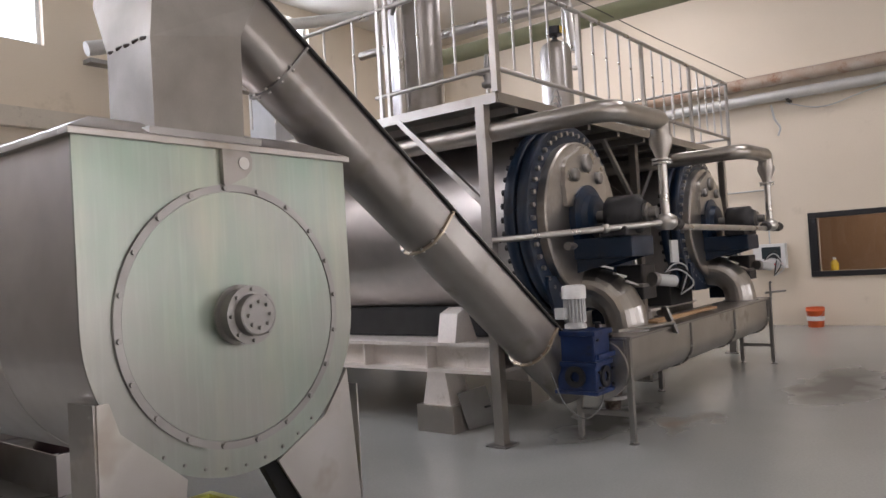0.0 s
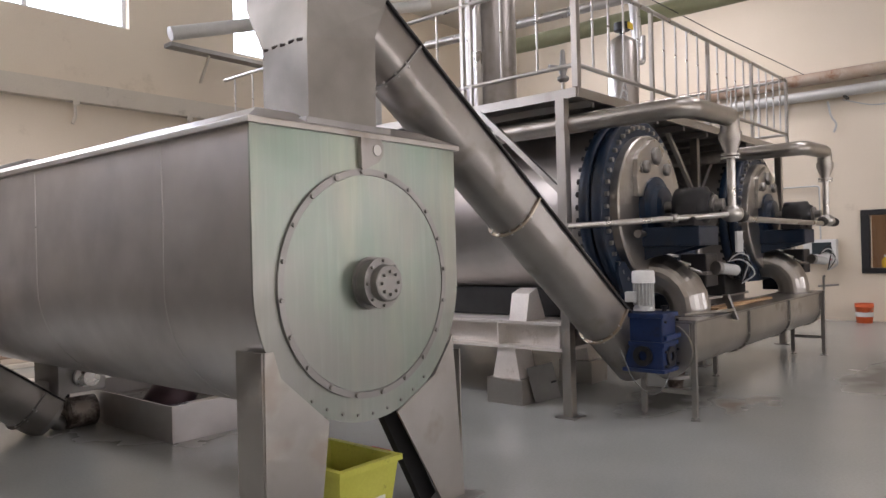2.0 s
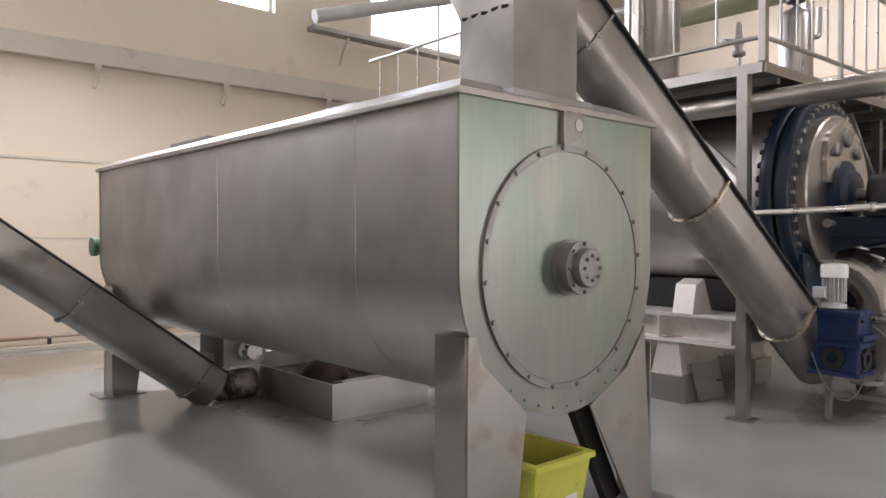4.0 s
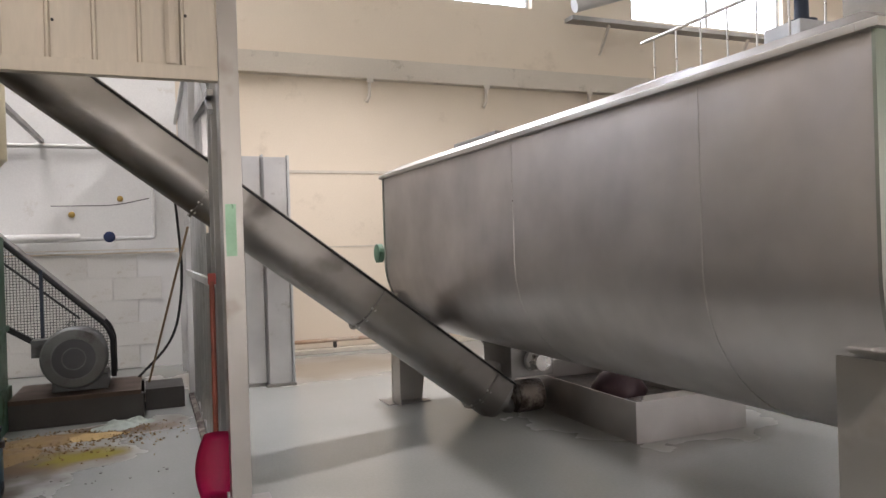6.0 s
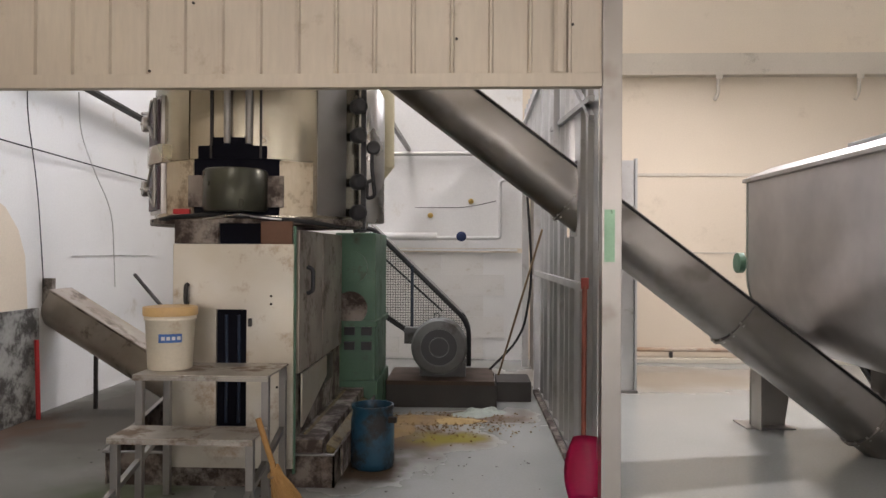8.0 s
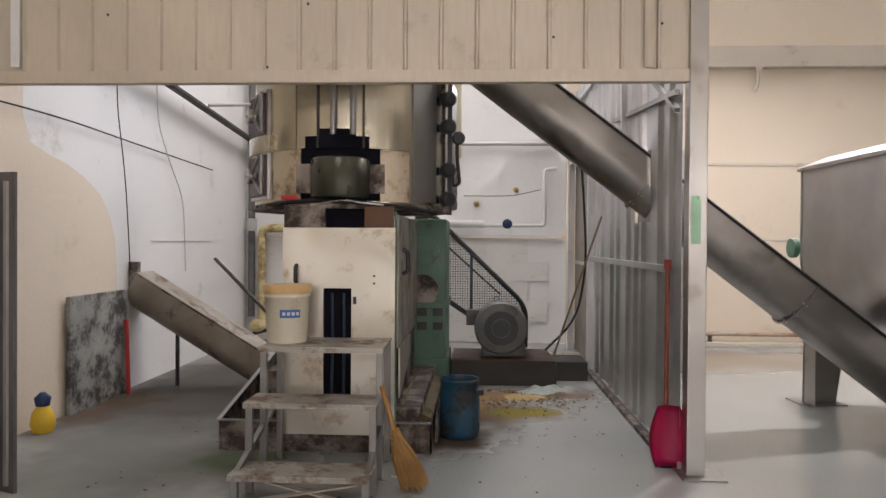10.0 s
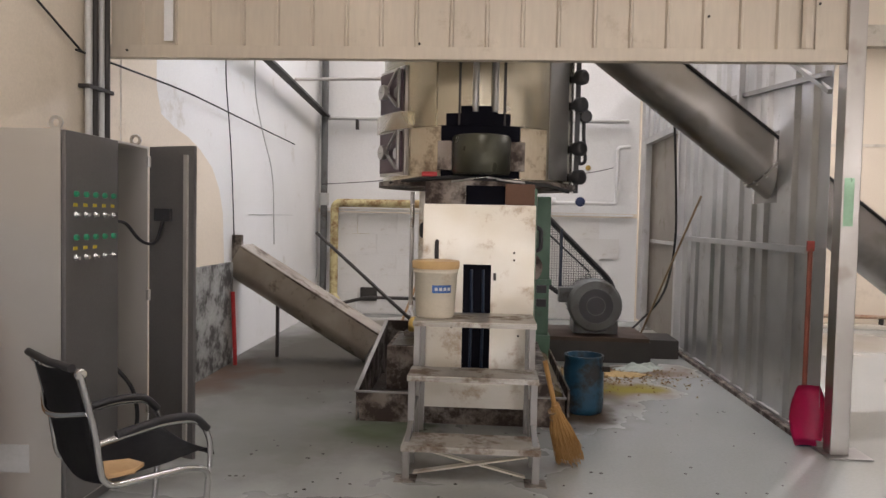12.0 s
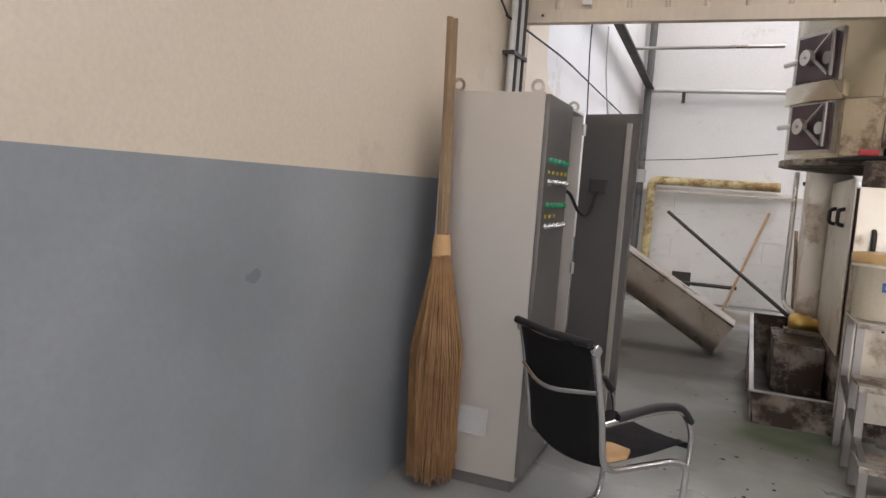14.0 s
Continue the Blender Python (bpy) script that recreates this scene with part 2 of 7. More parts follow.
PAILLID = surface("ochre_plastic_lid", (0.60, 0.40, 0.17), (0.5, 0.32, 0.13), 0.45, 0.0, 4, 60)
LABELBLUE = surface("blue_label", (0.05, 0.15, 0.42), None, 0.5, 0.0, 8, 80)
WHITE = surface("white_plastic", (0.75, 0.75, 0.73), None, 0.45, 0.0, 4, 80)
ORANGE = surface("orange_plastic", (0.75, 0.13, 0.03), None, 0.45, 0.0, 4, 60)
LIME = surface("lime_plastic_bin", (0.56, 0.57, 0.10), (0.46, 0.46, 0.06), 0.45, 0.0, 3, 50, dirt=(0.06, 0.05, 0.02), dirt_amount=0.12, dirt_scale=6)
RED = surface("red_paint", (0.5, 0.02, 0.02), None, 0.4, 0.0, 4, 60)
PINK = surface("magenta_plastic", (0.55, 0.01, 0.12), (0.42, 0.01, 0.06), 0.38, 0.0, 4, 60)
STRAW = surface("sorghum_straw", (0.33, 0.19, 0.075), (0.19, 0.10, 0.04), 0.7, 0.0, 9, 120, (1, 1, 0.08), 0.3)
BAMBOO = surface("bamboo_handle", (0.30, 0.21, 0.11), (0.2, 0.13, 0.07), 0.5, 0.0, 6, 80, (1, 1, 0.1))
STRAWLIGHT = surface("yellow_straw", (0.46, 0.27, 0.09), (0.28, 0.14, 0.04), 0.7, 0.0, 9, 120, (1, 1, 0.1), 0.3)
CHROME = surface("chrome_tube", (0.72, 0.72, 0.72), None, 0.12, 1.0, 5, 60, rvar=0.04)
MESHBLACK = surface("black_mesh_fabric", (0.012, 0.012, 0.014), (0.022, 0.022, 0.024), 0.8, 0.0, 30, 300, bump=0.5)
FOAM = surface("tan_foam", (0.62, 0.42, 0.22), (0.5, 0.3, 0.13), 0.85, 0.0, 7, 90, bump=0.4)
BRASS = surface("brass", (0.55, 0.38, 0.12), None, 0.35, 1.0, 6, 60)
TIMBER = surface("bare_timber", (0.42, 0.27, 0.14), (0.3, 0.18, 0.09), 0.65, 0.0, 4, 60, (0.1, 1, 1))
CLOTH = surface("grey_green_cloth", (0.42, 0.47, 0.42), (0.3, 0.34, 0.3), 0.85, 0.0, 7, 150, bump=0.3)
HEAP = surface("brown_meal_spill", (0.17, 0.10, 0.045), (0.28, 0.19, 0.07), 0.85, 0.0, 8, 90, bump=0.6)
CAKE = surface("caked_oily_meal", (0.06, 0.04, 0.018), (0.20, 0.145, 0.035), 0.6, 0.0, 7, 70, bump=1.0, dirt=(0.03, 0.02, 0.012), dirt_amount=0.4, dirt_scale=7)
OFFICE = surface("brown_office_wall", (0.36, 0.22, 0.12), (0.32, 0.2, 0.11), 0.7, 0.0, 1, 40)
YELLOWPLASTIC = surface("yellow_plastic", (0.75, 0.5, 0.03), None, 0.4, 0.0, 4, 60)
BUTTONGREEN = surface("green_button", (0.01, 0.28, 0.13), None, 0.3, 0.0, 4, 60)
YELLOWTAG = surface("yellow_tag", (0.65, 0.5, 0.02), None, 0.5, 0.0, 4, 60)
SCREEN = surface("dark_screen", (0.05, 0.065, 0.07), None, 0.15, 0.0, 4, 60)
BOARDPEEL = surface("peeling_painted_board", (0.40, 0.40, 0.37), (0.12, 0.12, 0.11), 0.6, 0.0, 5, 40, bump=0.3, dirt=(0.05, 0.045, 0.04), dirt_amount=0.45, dirt_scale=5)


def glass():
    m = bpy.data.materials.new("window_glass")
    m.use_nodes = True
    p = m.node_tree.nodes["Principled BSDF"]
    p.inputs["Transmission Weight"].default_value, p.inputs["Roughness"].default_value, p.inputs["IOR"].default_value = 1, 0.02, 1.45
    p.inputs["Base Color"].default_value = (0.95, 0.97, 0.97, 1)
    return m


GLASS = glass()


def floor_material():
    m = surface("grey_green_epoxy_floor", (0.345, 0.353, 0.336), (0.285, 0.297, 0.28), 0.23, 0.0, 0.9, 50, bump=0.04, rvar=0.03)
    nt = m.node_tree
    p = nt.nodes["Principled BSDF"]
    tc = nt.nodes.new("ShaderNodeTexCoord").outputs["Object"]
    c = p.inputs["Base Color"].links[0].from_socket
    rough = p.inputs["Roughness"].links[0].from_socket
    wob = nt.nodes.new("ShaderNodeTexNoise")
    wob.inputs["Scale"].default_value, wob.inputs["Detail"].default_value = 2.2, 4
    nt.links.new(tc, wob.inputs["Vector"])
    add = nt.nodes.new("ShaderNodeVectorMath")
    add.operation = "MULTIPLY_ADD"
    add.inputs[1].default_value = (1.0, 1.0, 0)
    nt.links.new(wob.outputs["Color"], add.inputs[0])
    nt.links.new(tc, add.inputs[2])
    for x, y, sx, sy, col, amount in STAINS_AND_SHADE:
        mp = nt.nodes.new("ShaderNodeMapping")
        mp.vector_type = "TEXTURE"
        mp.inputs["Location"].default_value = (x + 0.5, y + 0.5, 0)
        mp.inputs["Scale"].default_value = (sx, sy, 1)
        nt.links.new(add.outputs[0], mp.inputs["Vector"])
        ln = nt.nodes.new("ShaderNodeVectorMath")
        ln.operation = "LENGTH"
        nt.links.new(mp.outputs[0], ln.inputs[0])
        r = ramp(nt, 0.4, 1.1, amount, 0)
        nt.links.new(ln.outputs["Value"], r.inputs[0])
        c = mixed(nt, r.outputs[0], c, col)
        dull = nt.nodes.new("ShaderNodeMath")
        dull.operation, dull.use_clamp = "MULTIPLY_ADD", True
        dull.inputs[1].default_value = 0.28
        nt.links.new(r.outputs[0], dull.inputs[0])
        nt.links.new(rough, dull.inputs[2])
        rough = dull.outputs[0]
    nt.links.new(rough, p.inputs["Roughness"])
    matt = ramp(nt, 0.24, 0.42, 0.5, 0.08)
    nt.links.new(rough, matt.inputs[0])
    nt.links.new(matt.outputs[0], p.inputs["Specular IOR Level"])
    nt.links.new(c, p.inputs["Base Color"])
    return m


# spills, worn patches and painted shade on the floor: centre, half sizes, colour, strength
STAINS_AND_SHADE = [
    (-0.6, 7.7, 0.75, 0.5, (0.15, 0.085, 0.035), 0.85), (-0.35, 7.75, 0.42, 0.24, (0.21, 0.18, 0.02), 0.85),
    (0.0, 8.5, 0.5, 0.3, (0.17, 0.1, 0.05), 0.7), (-0.95, 6.75, 0.4, 0.3, (0.07, 0.045, 0.03), 0.8),
    (-1.65, 5.55, 0.6, 0.25, (0.12, 0.09, 0.07), 0.5), (-2.3, 6.0, 0.55, 0.3, (0.10, 0.15, 0.08), 0.5),
    # The wide dark patches paint the left bay's shade over its dirt.
    (-3.2, 8.6, 1.7, 3.0, (0.045, 0.038, 0.028), 0.92), (-3.0, 5.6, 1.0, 0.8, (0.12, 0.12, 0.10), 0.6), (-3.1, 6.4, 0.9, 0.5, (0.14, 0.14, 0.12), 0.5), (-2.2, 5.9, 0.9, 0.5, (0.13, 0.12, 0.10), 0.45), (-1.0, 7.2, 0.6, 1.0, (0.07, 0.045, 0.025), 0.9), (-2.3, 6.3, 0.5, 0.35, (0.08, 0.11, 0.05), 0.7), (-0.2, 8.4, 0.7, 0.25, (0.10, 0.06, 0.035), 0.7), (-1.6, 5.0, 0.7, 0.4, (0.17, 0.18, 0.15), 0.4), (-3.2, 7.0, 0.5, 0.35, (0.13, 0.13, 0.11), 0.55),
    (-3.9, 7.6, 0.3, 0.9, (0.1, 0.06, 0.04), 0.7), (2.0, 10.6, 2.2, 1.0, (0.27, 0.19, 0.10), 0.55),
    (7.3, 2.75, 0.5, 0.22, (0.15, 0.09, 0.04), 0.6), (9.6, 1.9, 1.3, 0.45, (0.10, 0.085, 0.06), 0.6),
    (7.2, 3.4, 0.9, 0.4, (0.05, 0.045, 0.04), 0.7), (3.9, 6.8, 1.0, 1.2, (0.13, 0.11, 0.09), 0.5),
    (-2.7, 11.0, 1.0, 0.6, (0.15, 0.12, 0.08), 0.6),
]
FLOOR = floor_material()


# building helpers
def bx(bm, a, b, bevel=0.0):
    """A box between two corners."""
    vs = [bm.verts.new((x, y, z)) for x in (a[0], b[0]) for y in (a[1], b[1]) for z in (a[2], b[2])]
    fs = [bm.faces.new([vs[i] for i in f]) for f in ((0, 1, 3, 2), (4, 6, 7, 5), (0, 4, 5, 1), (2, 3, 7, 6), (0, 2, 6, 4), (1, 5, 7, 3))]
    if bevel:
        bmesh.ops.bevel(bm, geom=list({e for f in fs for e in f.edges}), offset=bevel, segments=2, affect="EDGES", profile=0.7)
    return bm


def frame_axes(d):
    d = Vector(d).normalized()
    u = d.cross(Vector((0, 0, 1)) if abs(d.z) < 0.95 else Vector((0, 1, 0))).normalized()
    return u, d.cross(u), d


def cy(bm, p, q, r, r2=None, n=24, caps=True):
    """A cylinder or cone from p to q."""
    p, q = Vector(p), Vector(q)
    u, v, _ = frame_axes(q - p)
    r2 = r if r2 is None else r2
    rings = [[bm.verts.new(c + rad * (math.cos(a) * u + math.sin(a) * v)) for a in [2 * math.pi * i / n for i in range(n)]] for c, rad in ((p, r), (q, r2))]
    for i in range(n):
        bm.faces.new((rings[0][i], rings[0][(i + 1) % n], rings[1][(i + 1) % n], rings[1][i])).smooth = True
    if caps:
        bm.faces.new(rings[0][::-1])
        bm.faces.new(rings[1])
    return bm


def lathe(bm, c, axis, prof, n=32):
    """Turns (distance along the axis, radius) pairs round an axis through c."""
    c = Vector(c)
    u, v, d = frame_axes(axis)
    rings = []
    for h, r in prof:
        rings.append([bm.verts.new(c + d * h + r * (math.cos(a) * u + math.sin(a) * v)) for a in [2 * math.pi * i / n for i in range(n)]])
    for k in range(len(rings) - 1):
        steep = abs(prof[k + 1][1] - prof[k][1]) > abs(prof[k + 1][0] - prof[k][0]) * 3
        for i in range(n):
            bm.faces.new((rings[k][i], rings[k][(i + 1) % n], rings[k + 1][(i + 1) % n], rings[k + 1][i])).smooth = not steep
    bm.faces.new(rings[0][::-1])
    bm.faces.new(rings[-1])
    return bm


def rounded(pts, bend):
    pts = [Vector(p) for p in pts]
    out = [pts[0]]
    for a, b, c in zip(pts, pts[1:], pts[2:]):
        k = min(bend, (a - b).length * 0.49, (c - b).length * 0.49)
        s, e = b + (a - b).normalized() * k, b + (c - b).normalized() * k
        for i in range(6):
            t = i / 5
            out.append((1 - t) ** 2 * s + 2 * t * (1 - t) * b + t * t * e)
    return out + [pts[-1]]


def sweep(bm, pts, r, n=12, bend=0.0):
    """A round bar or pipe along a line of points, with rounded bends."""
    pts = rounded(pts, bend) if bend else [Vector(p) for p in pts]
    d0 = (pts[1] - pts[0]).normalized()
    u, v, _ = frame_axes(d0)
    rings = []
    for i, p in enumerate(pts):
        d = ((pts[i] - pts[i - 1]).normalized() if i else d0) + ((pts[i + 1] - pts[i]).normalized() if i + 1 < len(pts) else Vector())
        d.normalize()
        u = (u - d * u.dot(d)).normalized()
        v = d.cross(u)
        rad = r(i / (len(pts) - 1)) if callable(r) else r
        rings.append([bm.verts.new(p + rad * (math.cos(a) * u + math.sin(a) * v)) for a in [2 * math.pi * k / n for k in range(n)]])
    for a, b in zip(rings, rings[1:]):
        for k in range(n):
            bm.faces.new((a[k], a[(k + 1) % n], b[(k + 1) % n], b[k])).smooth = n > 5
    bm.faces.new(rings[0][::-1])
    bm.faces.new(rings[-1])
    return bm


def bar(bm, p, q, w, h=None, up=(0, 0, 1)):
    """A square bar from p to q, w wide and h high."""
    p, q = Vector(p), Vector(q)
    d = (q - p).normalized()
    up = Vector(up)
    if abs(d.dot(up)) > 0.95:
        up = Vector((1, 0, 0))
    s = d.cross(up).normalized()
    t = s.cross(d)
    h = h or w
    vs = [bm.verts.new(c + s * a * w / 2 + t * b * h / 2) for c in (p, q) for a, b in ((-1, -1), (1, -1), (1, 1), (-1, 1))]
    for f in ((3, 2, 1, 0), (4, 5, 6, 7), (0, 1, 5, 4), (1, 2, 6, 5), (2, 3, 7, 6), (3, 0, 4, 7)):
        bm.faces.new([vs[i] for i in f])
    return bm


def prism(bm, poly, p, q, right, up, smooth=()):
    """A polygon of (right, up) pairs drawn out from p to q; smooth: which of its sides are rounded."""
    right, up = Vector(right), Vector(up)
    ends = [[bm.verts.new(Vector(c) + right * a + up * b) for a, b in poly] for c in (p, q)]
    n = len(poly)
    for i in range(n):
        bm.faces.new((ends[0][i], ends[0][(i + 1) % n], ends[1][(i + 1) % n], ends[1][i])).smooth = i in smooth
    bm.faces.new(ends[0][::-1])
    bm.faces.new(ends[1])
    return bm


def arc(cx, cz, r, a0, a1, n):
    return [(cx + r * math.cos(radians(a0 + (a1 - a0) * i / n)), cz + r * math.sin(radians(a0 + (a1 - a0) * i / n))) for i in range(n + 1)]


def annulus(bm, c, axis, r0, r1, depth, n=48):
    c = Vector(c)
    u, v, d = frame_axes(axis)
    rings = [[bm.verts.new(c + d * h + r * (math.cos(a) * u + math.sin(a) * v)) for a in [2 * math.pi * i / n for i in range(n)]] for h, r in ((0, r0), (0, r1), (depth, r1), (depth, r0))]
    for k in range(4):
        a, b = rings[k], rings[(k + 1) % 4]
        for i in range(n):
            bm.faces.new((a[i], a[(i + 1) % n], b[(i + 1) % n], b[i])).smooth = k in (1, 3)
    return bm


def B():
    return bmesh.new()


def mesh_of(name, bm, material):
    bmesh.ops.recalc_face_normals(bm, faces=bm.faces)
    # a crisp edge wherever a rounded side meets a flat one
    crisp = [e for e in bm.edges if len(e.link_faces) == 2 and e.link_faces[0].smooth != e.link_faces[1].smooth]
    if crisp:
        bmesh.ops.split_edges(bm, edges=crisp)
    me = bpy.data.meshes.new(name)
    bm.to_mesh(me)
    bm.free()
    me.materials.append(material)
    return me


def part(name, bm, material, parent, label=""):
    ob = new(name, mesh_of(name, bm, material))
    ob.parent = parent
    ob.matrix_parent_inverse = parent.matrix_basis.inverted()
    return tagged(ob, label)


def piece(name, me, m, parent):
    """One of many alike parts that share a mesh."""
    ob = new(name, me)
    ob.parent = parent
    ob.matrix_parent_inverse = parent.matrix_basis.inverted()
    ob.matrix_basis = m
    return ob


def thing(name, base, label, category, group=""):
    ob = new(name)
    ob.location = base
    ob.empty_display_size = 0.1
    return tagged(ob, label, category, group)


def solid(name, bm, material, label, category, group=""):
    return tagged(new(name, mesh_of(name, bm, material)), label, category, group)


def structure(name, bm, material, label="", category=""):
    return tagged(new(name, mesh_of(name, bm, material)), label, category, "", "structure")


def bolt_mesh(name, r, h, material, axis=(0, -1, 0)):
    b = cy(B(), (0, 0, 0), Vector(axis) * h, r, r * 0.92, 6)
    return mesh_of(name, b, material)


def at(x, y, z):
    return Matrix.Translation((x, y, z))


# ---------------- the large structure ----------------
XL, XR, YF, YB, ZC = -4.12, 15.8, -5.0, 12.0, 7.2


def holed_wall(name, axis, pos, thick, u0, u1, z0, z1, holes, material, label):
    """A wall across one axis, with rectangular openings (u0, u1, z0, z1) that go through it."""
    us = sorted({u0, u1, *[h[i] for h in holes for i in (0, 1)]})
    zs = sorted({z0, z1, *[h[i] for h in holes for i in (2, 3)]})

    def is_open(i, j):
        if not (0 <= i < len(us) - 1 and 0 <= j < len(zs) - 1):
            return True
        u, z = (us[i] + us[i + 1]) / 2, (zs[j] + zs[j + 1]) / 2
        return any(a < u < b and c < z < d for a, b, c, d in holes)

    bm = B()
    verts = {}

    def v(i, j, k):
        if (i, j, k) not in verts:
            w = pos + thick * k
            verts[i, j, k] = bm.verts.new((us[i], w, zs[j]) if axis == "y" else (w, us[i], zs[j]))
        return verts[i, j, k]

    for i in range(len(us) - 1):
        for j in range(len(zs) - 1):
            if is_open(i, j):
                continue
            for k in (0, 1):
                bm.faces.new((v(i, j, k), v(i + 1, j, k), v(i + 1, j + 1, k), v(i, j + 1, k)))
            for di, dj, a, b in ((-1, 0, (i, j), (i, j + 1)), (1, 0, (i + 1, j), (i + 1, j + 1)), (0, -1, (i, j), (i + 1, j)), (0, 1, (i, j + 1), (i + 1, j + 1))):
                if is_open(i + di, j + dj):
                    bm.faces.new((v(*a, 0), v(*b, 0), v(*b, 1), v(*a, 1)))
    return structure(name, bm, material, label, "wall")


floor = structure("floor", bx(B(), (XL - 0.3, YF - 0.3, -0.2), (XR + 3.2, YB + 0.3, 0)), FLOOR, "grey-green epoxy factory floor, stained, worn and darkened for bay shade", "floor")
# Unseen ceiling, left open under the added overhead lamps.
cb_ = B()
xs_ = sorted({XL - 0.3, XR + 3.2, *[x + d for x, _ in ADDED_SKYLIGHTS for d in (-0.7, 0.7)]})
ys_ = sorted({YF - 0.3, YB + 0.3, *[y + d for _, y in ADDED_SKYLIGHTS for d in (-1.8, 1.8)]})
for xa, xb in zip(xs_, xs_[1:]):
    for ya, yb in zip(ys_, ys_[1:]):
        if not any(abs((xa + xb) / 2 - x) < 0.7 and abs((ya + yb) / 2 - y) < 1.8 for x, y in ADDED_SKYLIGHTS):
            bx(cb_, (xa, ya, ZC), (xb, yb, ZC + 0.2))
bmesh.ops.remove_doubles(cb_, verts=cb_.verts, dist=0.0005)
ceiling = structure("ceiling", cb_, CEILING, "plain painted hall ceiling, unseen, with openings added for light", "ceiling")
WZ0, WZ1 = 5.3, 6.95
wall_back = holed_wall("wall_back", "y", YB, 0.28, XL - 0.3, XR + 0.3, 0, ZC, [(a, b, WZ0, WZ1) for a, b in BACK_WINDOWS], CREAMWALL, "cream painted hall wall with high windows")
wall_front = holed_wall("wall_front", "y", YF, -0.28, XL - 0.3, XR + 0.3, 0, ZC, [(a, b, 0.95, 3.65) for a, b in ADDED_FRONT_WINDOWS], CREAMWALL, "cream painted hall wall, unseen, with window openings added for light")
wall_left = holed_wall("wall_left", "x", XL, -0.25, YF, YB, 0, ZC, [], CREAMWALL, "cream painted side wall above a grey dado")
wall_right = holed_wall("wall_right", "x", XR, 0.2, YF, YB, 0, ZC, [(1.0, 3.13, 1.0, 1.99)], CREAMWALL, "cream painted wall with an office window")
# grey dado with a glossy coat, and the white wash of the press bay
structure("dado", bx(B(), (XL, YF, 0.0), (XL + 0.006, 6.0, 1.415)), DADO, "grey gloss dado paint", "wall paint")
structure("whitewash_side", bx(B(), (XL, 6.2, 0.0), (XL + 0.005, YB, ZC)), WHITEWALL, "white painted bay wall", "wall paint")
# Cream patch with an arched edge paints the shade cast on this wall.
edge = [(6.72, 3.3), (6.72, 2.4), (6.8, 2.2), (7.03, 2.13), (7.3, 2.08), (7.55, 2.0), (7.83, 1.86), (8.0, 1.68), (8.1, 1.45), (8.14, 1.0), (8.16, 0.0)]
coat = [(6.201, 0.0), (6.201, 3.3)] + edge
structure("painted_wall_shade", prism(B(), coat, (XL + 0.005, 0, 0), (XL + 0.008, 0, 0), (0, 1, 0), (0, 0, 1)), CREAMWALL, "cream patch painting the shade on the white bay wall", "wall paint")
structure("whitewash_back", bx(B(), (XL + 0.006, YB - 0.006, 1.56), (0.57, YB, WZ0 - 0.02)), WHITEWALL, "white painted bay wall", "wall paint")
blocks = structure("block_wall", bx(B(), (XL + 0.006, YB - 0.05, 0.0), (0.57, YB - 0.007, 1.5)), WHITEWALL, "white painted block wall in low courses", "wall")
block_me = mesh_of("block", bx(B(), (0.0015, 0, 0.0015), (0.5885, 0.02, 0.2945), 0.003), surface("block_paint", (0.76, 0.75, 0.72), (0.68, 0.67, 0.63), 0.65, 0, 2, 50, bump=0.2, dirt=(0.42, 0.36, 0.26), dirt_amount=0.2, dirt_scale=2.2, vary=0.1))

for i, (a, b) in enumerate(BACK_WINDOWS):
    w = thing("window_%d" % (i + 1), ((a + b) / 2, YB, WZ0), "white framed high factory window, blown bright by daylight", "window")
    w["kind"] = "structure"
    f = B()
    for x0, x1, z0, z1 in ((a, b, WZ0, WZ0 + 0.06), (a, b, WZ1 - 0.06, WZ1), (a, a + 0.06, WZ0 + 0.06, WZ1 - 0.06), (b - 0.06, b, WZ0 + 0.06, WZ1 - 0.06), ((a + b) / 2 - 0.035, (a + b) / 2 + 0.035, WZ0 + 0.06, WZ1 - 0.06)):
        bx(f, (x0, YB + 0.12, z0), (x1, YB + 0.18, z1), 0.004)
    part("window_frame", f, WHITE, w)
    for x0, x1 in ((a + 0.06, (a + b) / 2 - 0.035), ((a + b) / 2 + 0.035, b - 0.06)):
        part("pane", bx(B(), (x0, YB + 0.145, WZ0 + 0.06), (x1, YB + 0.151, WZ1 - 0.06)), GLASS, w).visible_shadow = False
# Frames and panes for the added windows, out of view.
for i, (a, b) in enumerate(ADDED_FRONT_WINDOWS):
    w = thing("window_%d" % (i + 4), ((a + b) / 2, YF, 0.95), "unseen tall window, added for light from behind the camera", "window")
    w["kind"] = "structure"
    f = B()
    for x0, x1, z0, z1 in ((a, b, 0.95, 1.01), (a, b, 3.59, 3.65), (a, a + 0.06, 1.01, 3.59), (b - 0.06, b, 1.01, 3.59), ((a + b) / 2 - 0.035, (a + b) / 2 + 0.035, 1.01, 3.59)):
        bx(f, (x0, YF - 0.18, z0), (x1, YF - 0.12, z1), 0.004)
    part("window_frame", f, WHITE, w)
    for x0, x1 in ((a + 0.06, (a + b) / 2 - 0.035), ((a + b) / 2 + 0.035, b - 0.06)):
        part("pane", bx(B(), (x0, YF - 0.151, 1.01), (x1, YF - 0.145, 3.59)), GLASS, w).visible_shadow = False

# concrete ring beam along the back wall, with hangers
structure("ring_beam", bx(B(), (0.9, YB - 0.16, 3.96), (XR, YB - 0.001, 4.26), 0.012), BEAMPAINT, "painted concrete ledge along the wall", "beam")
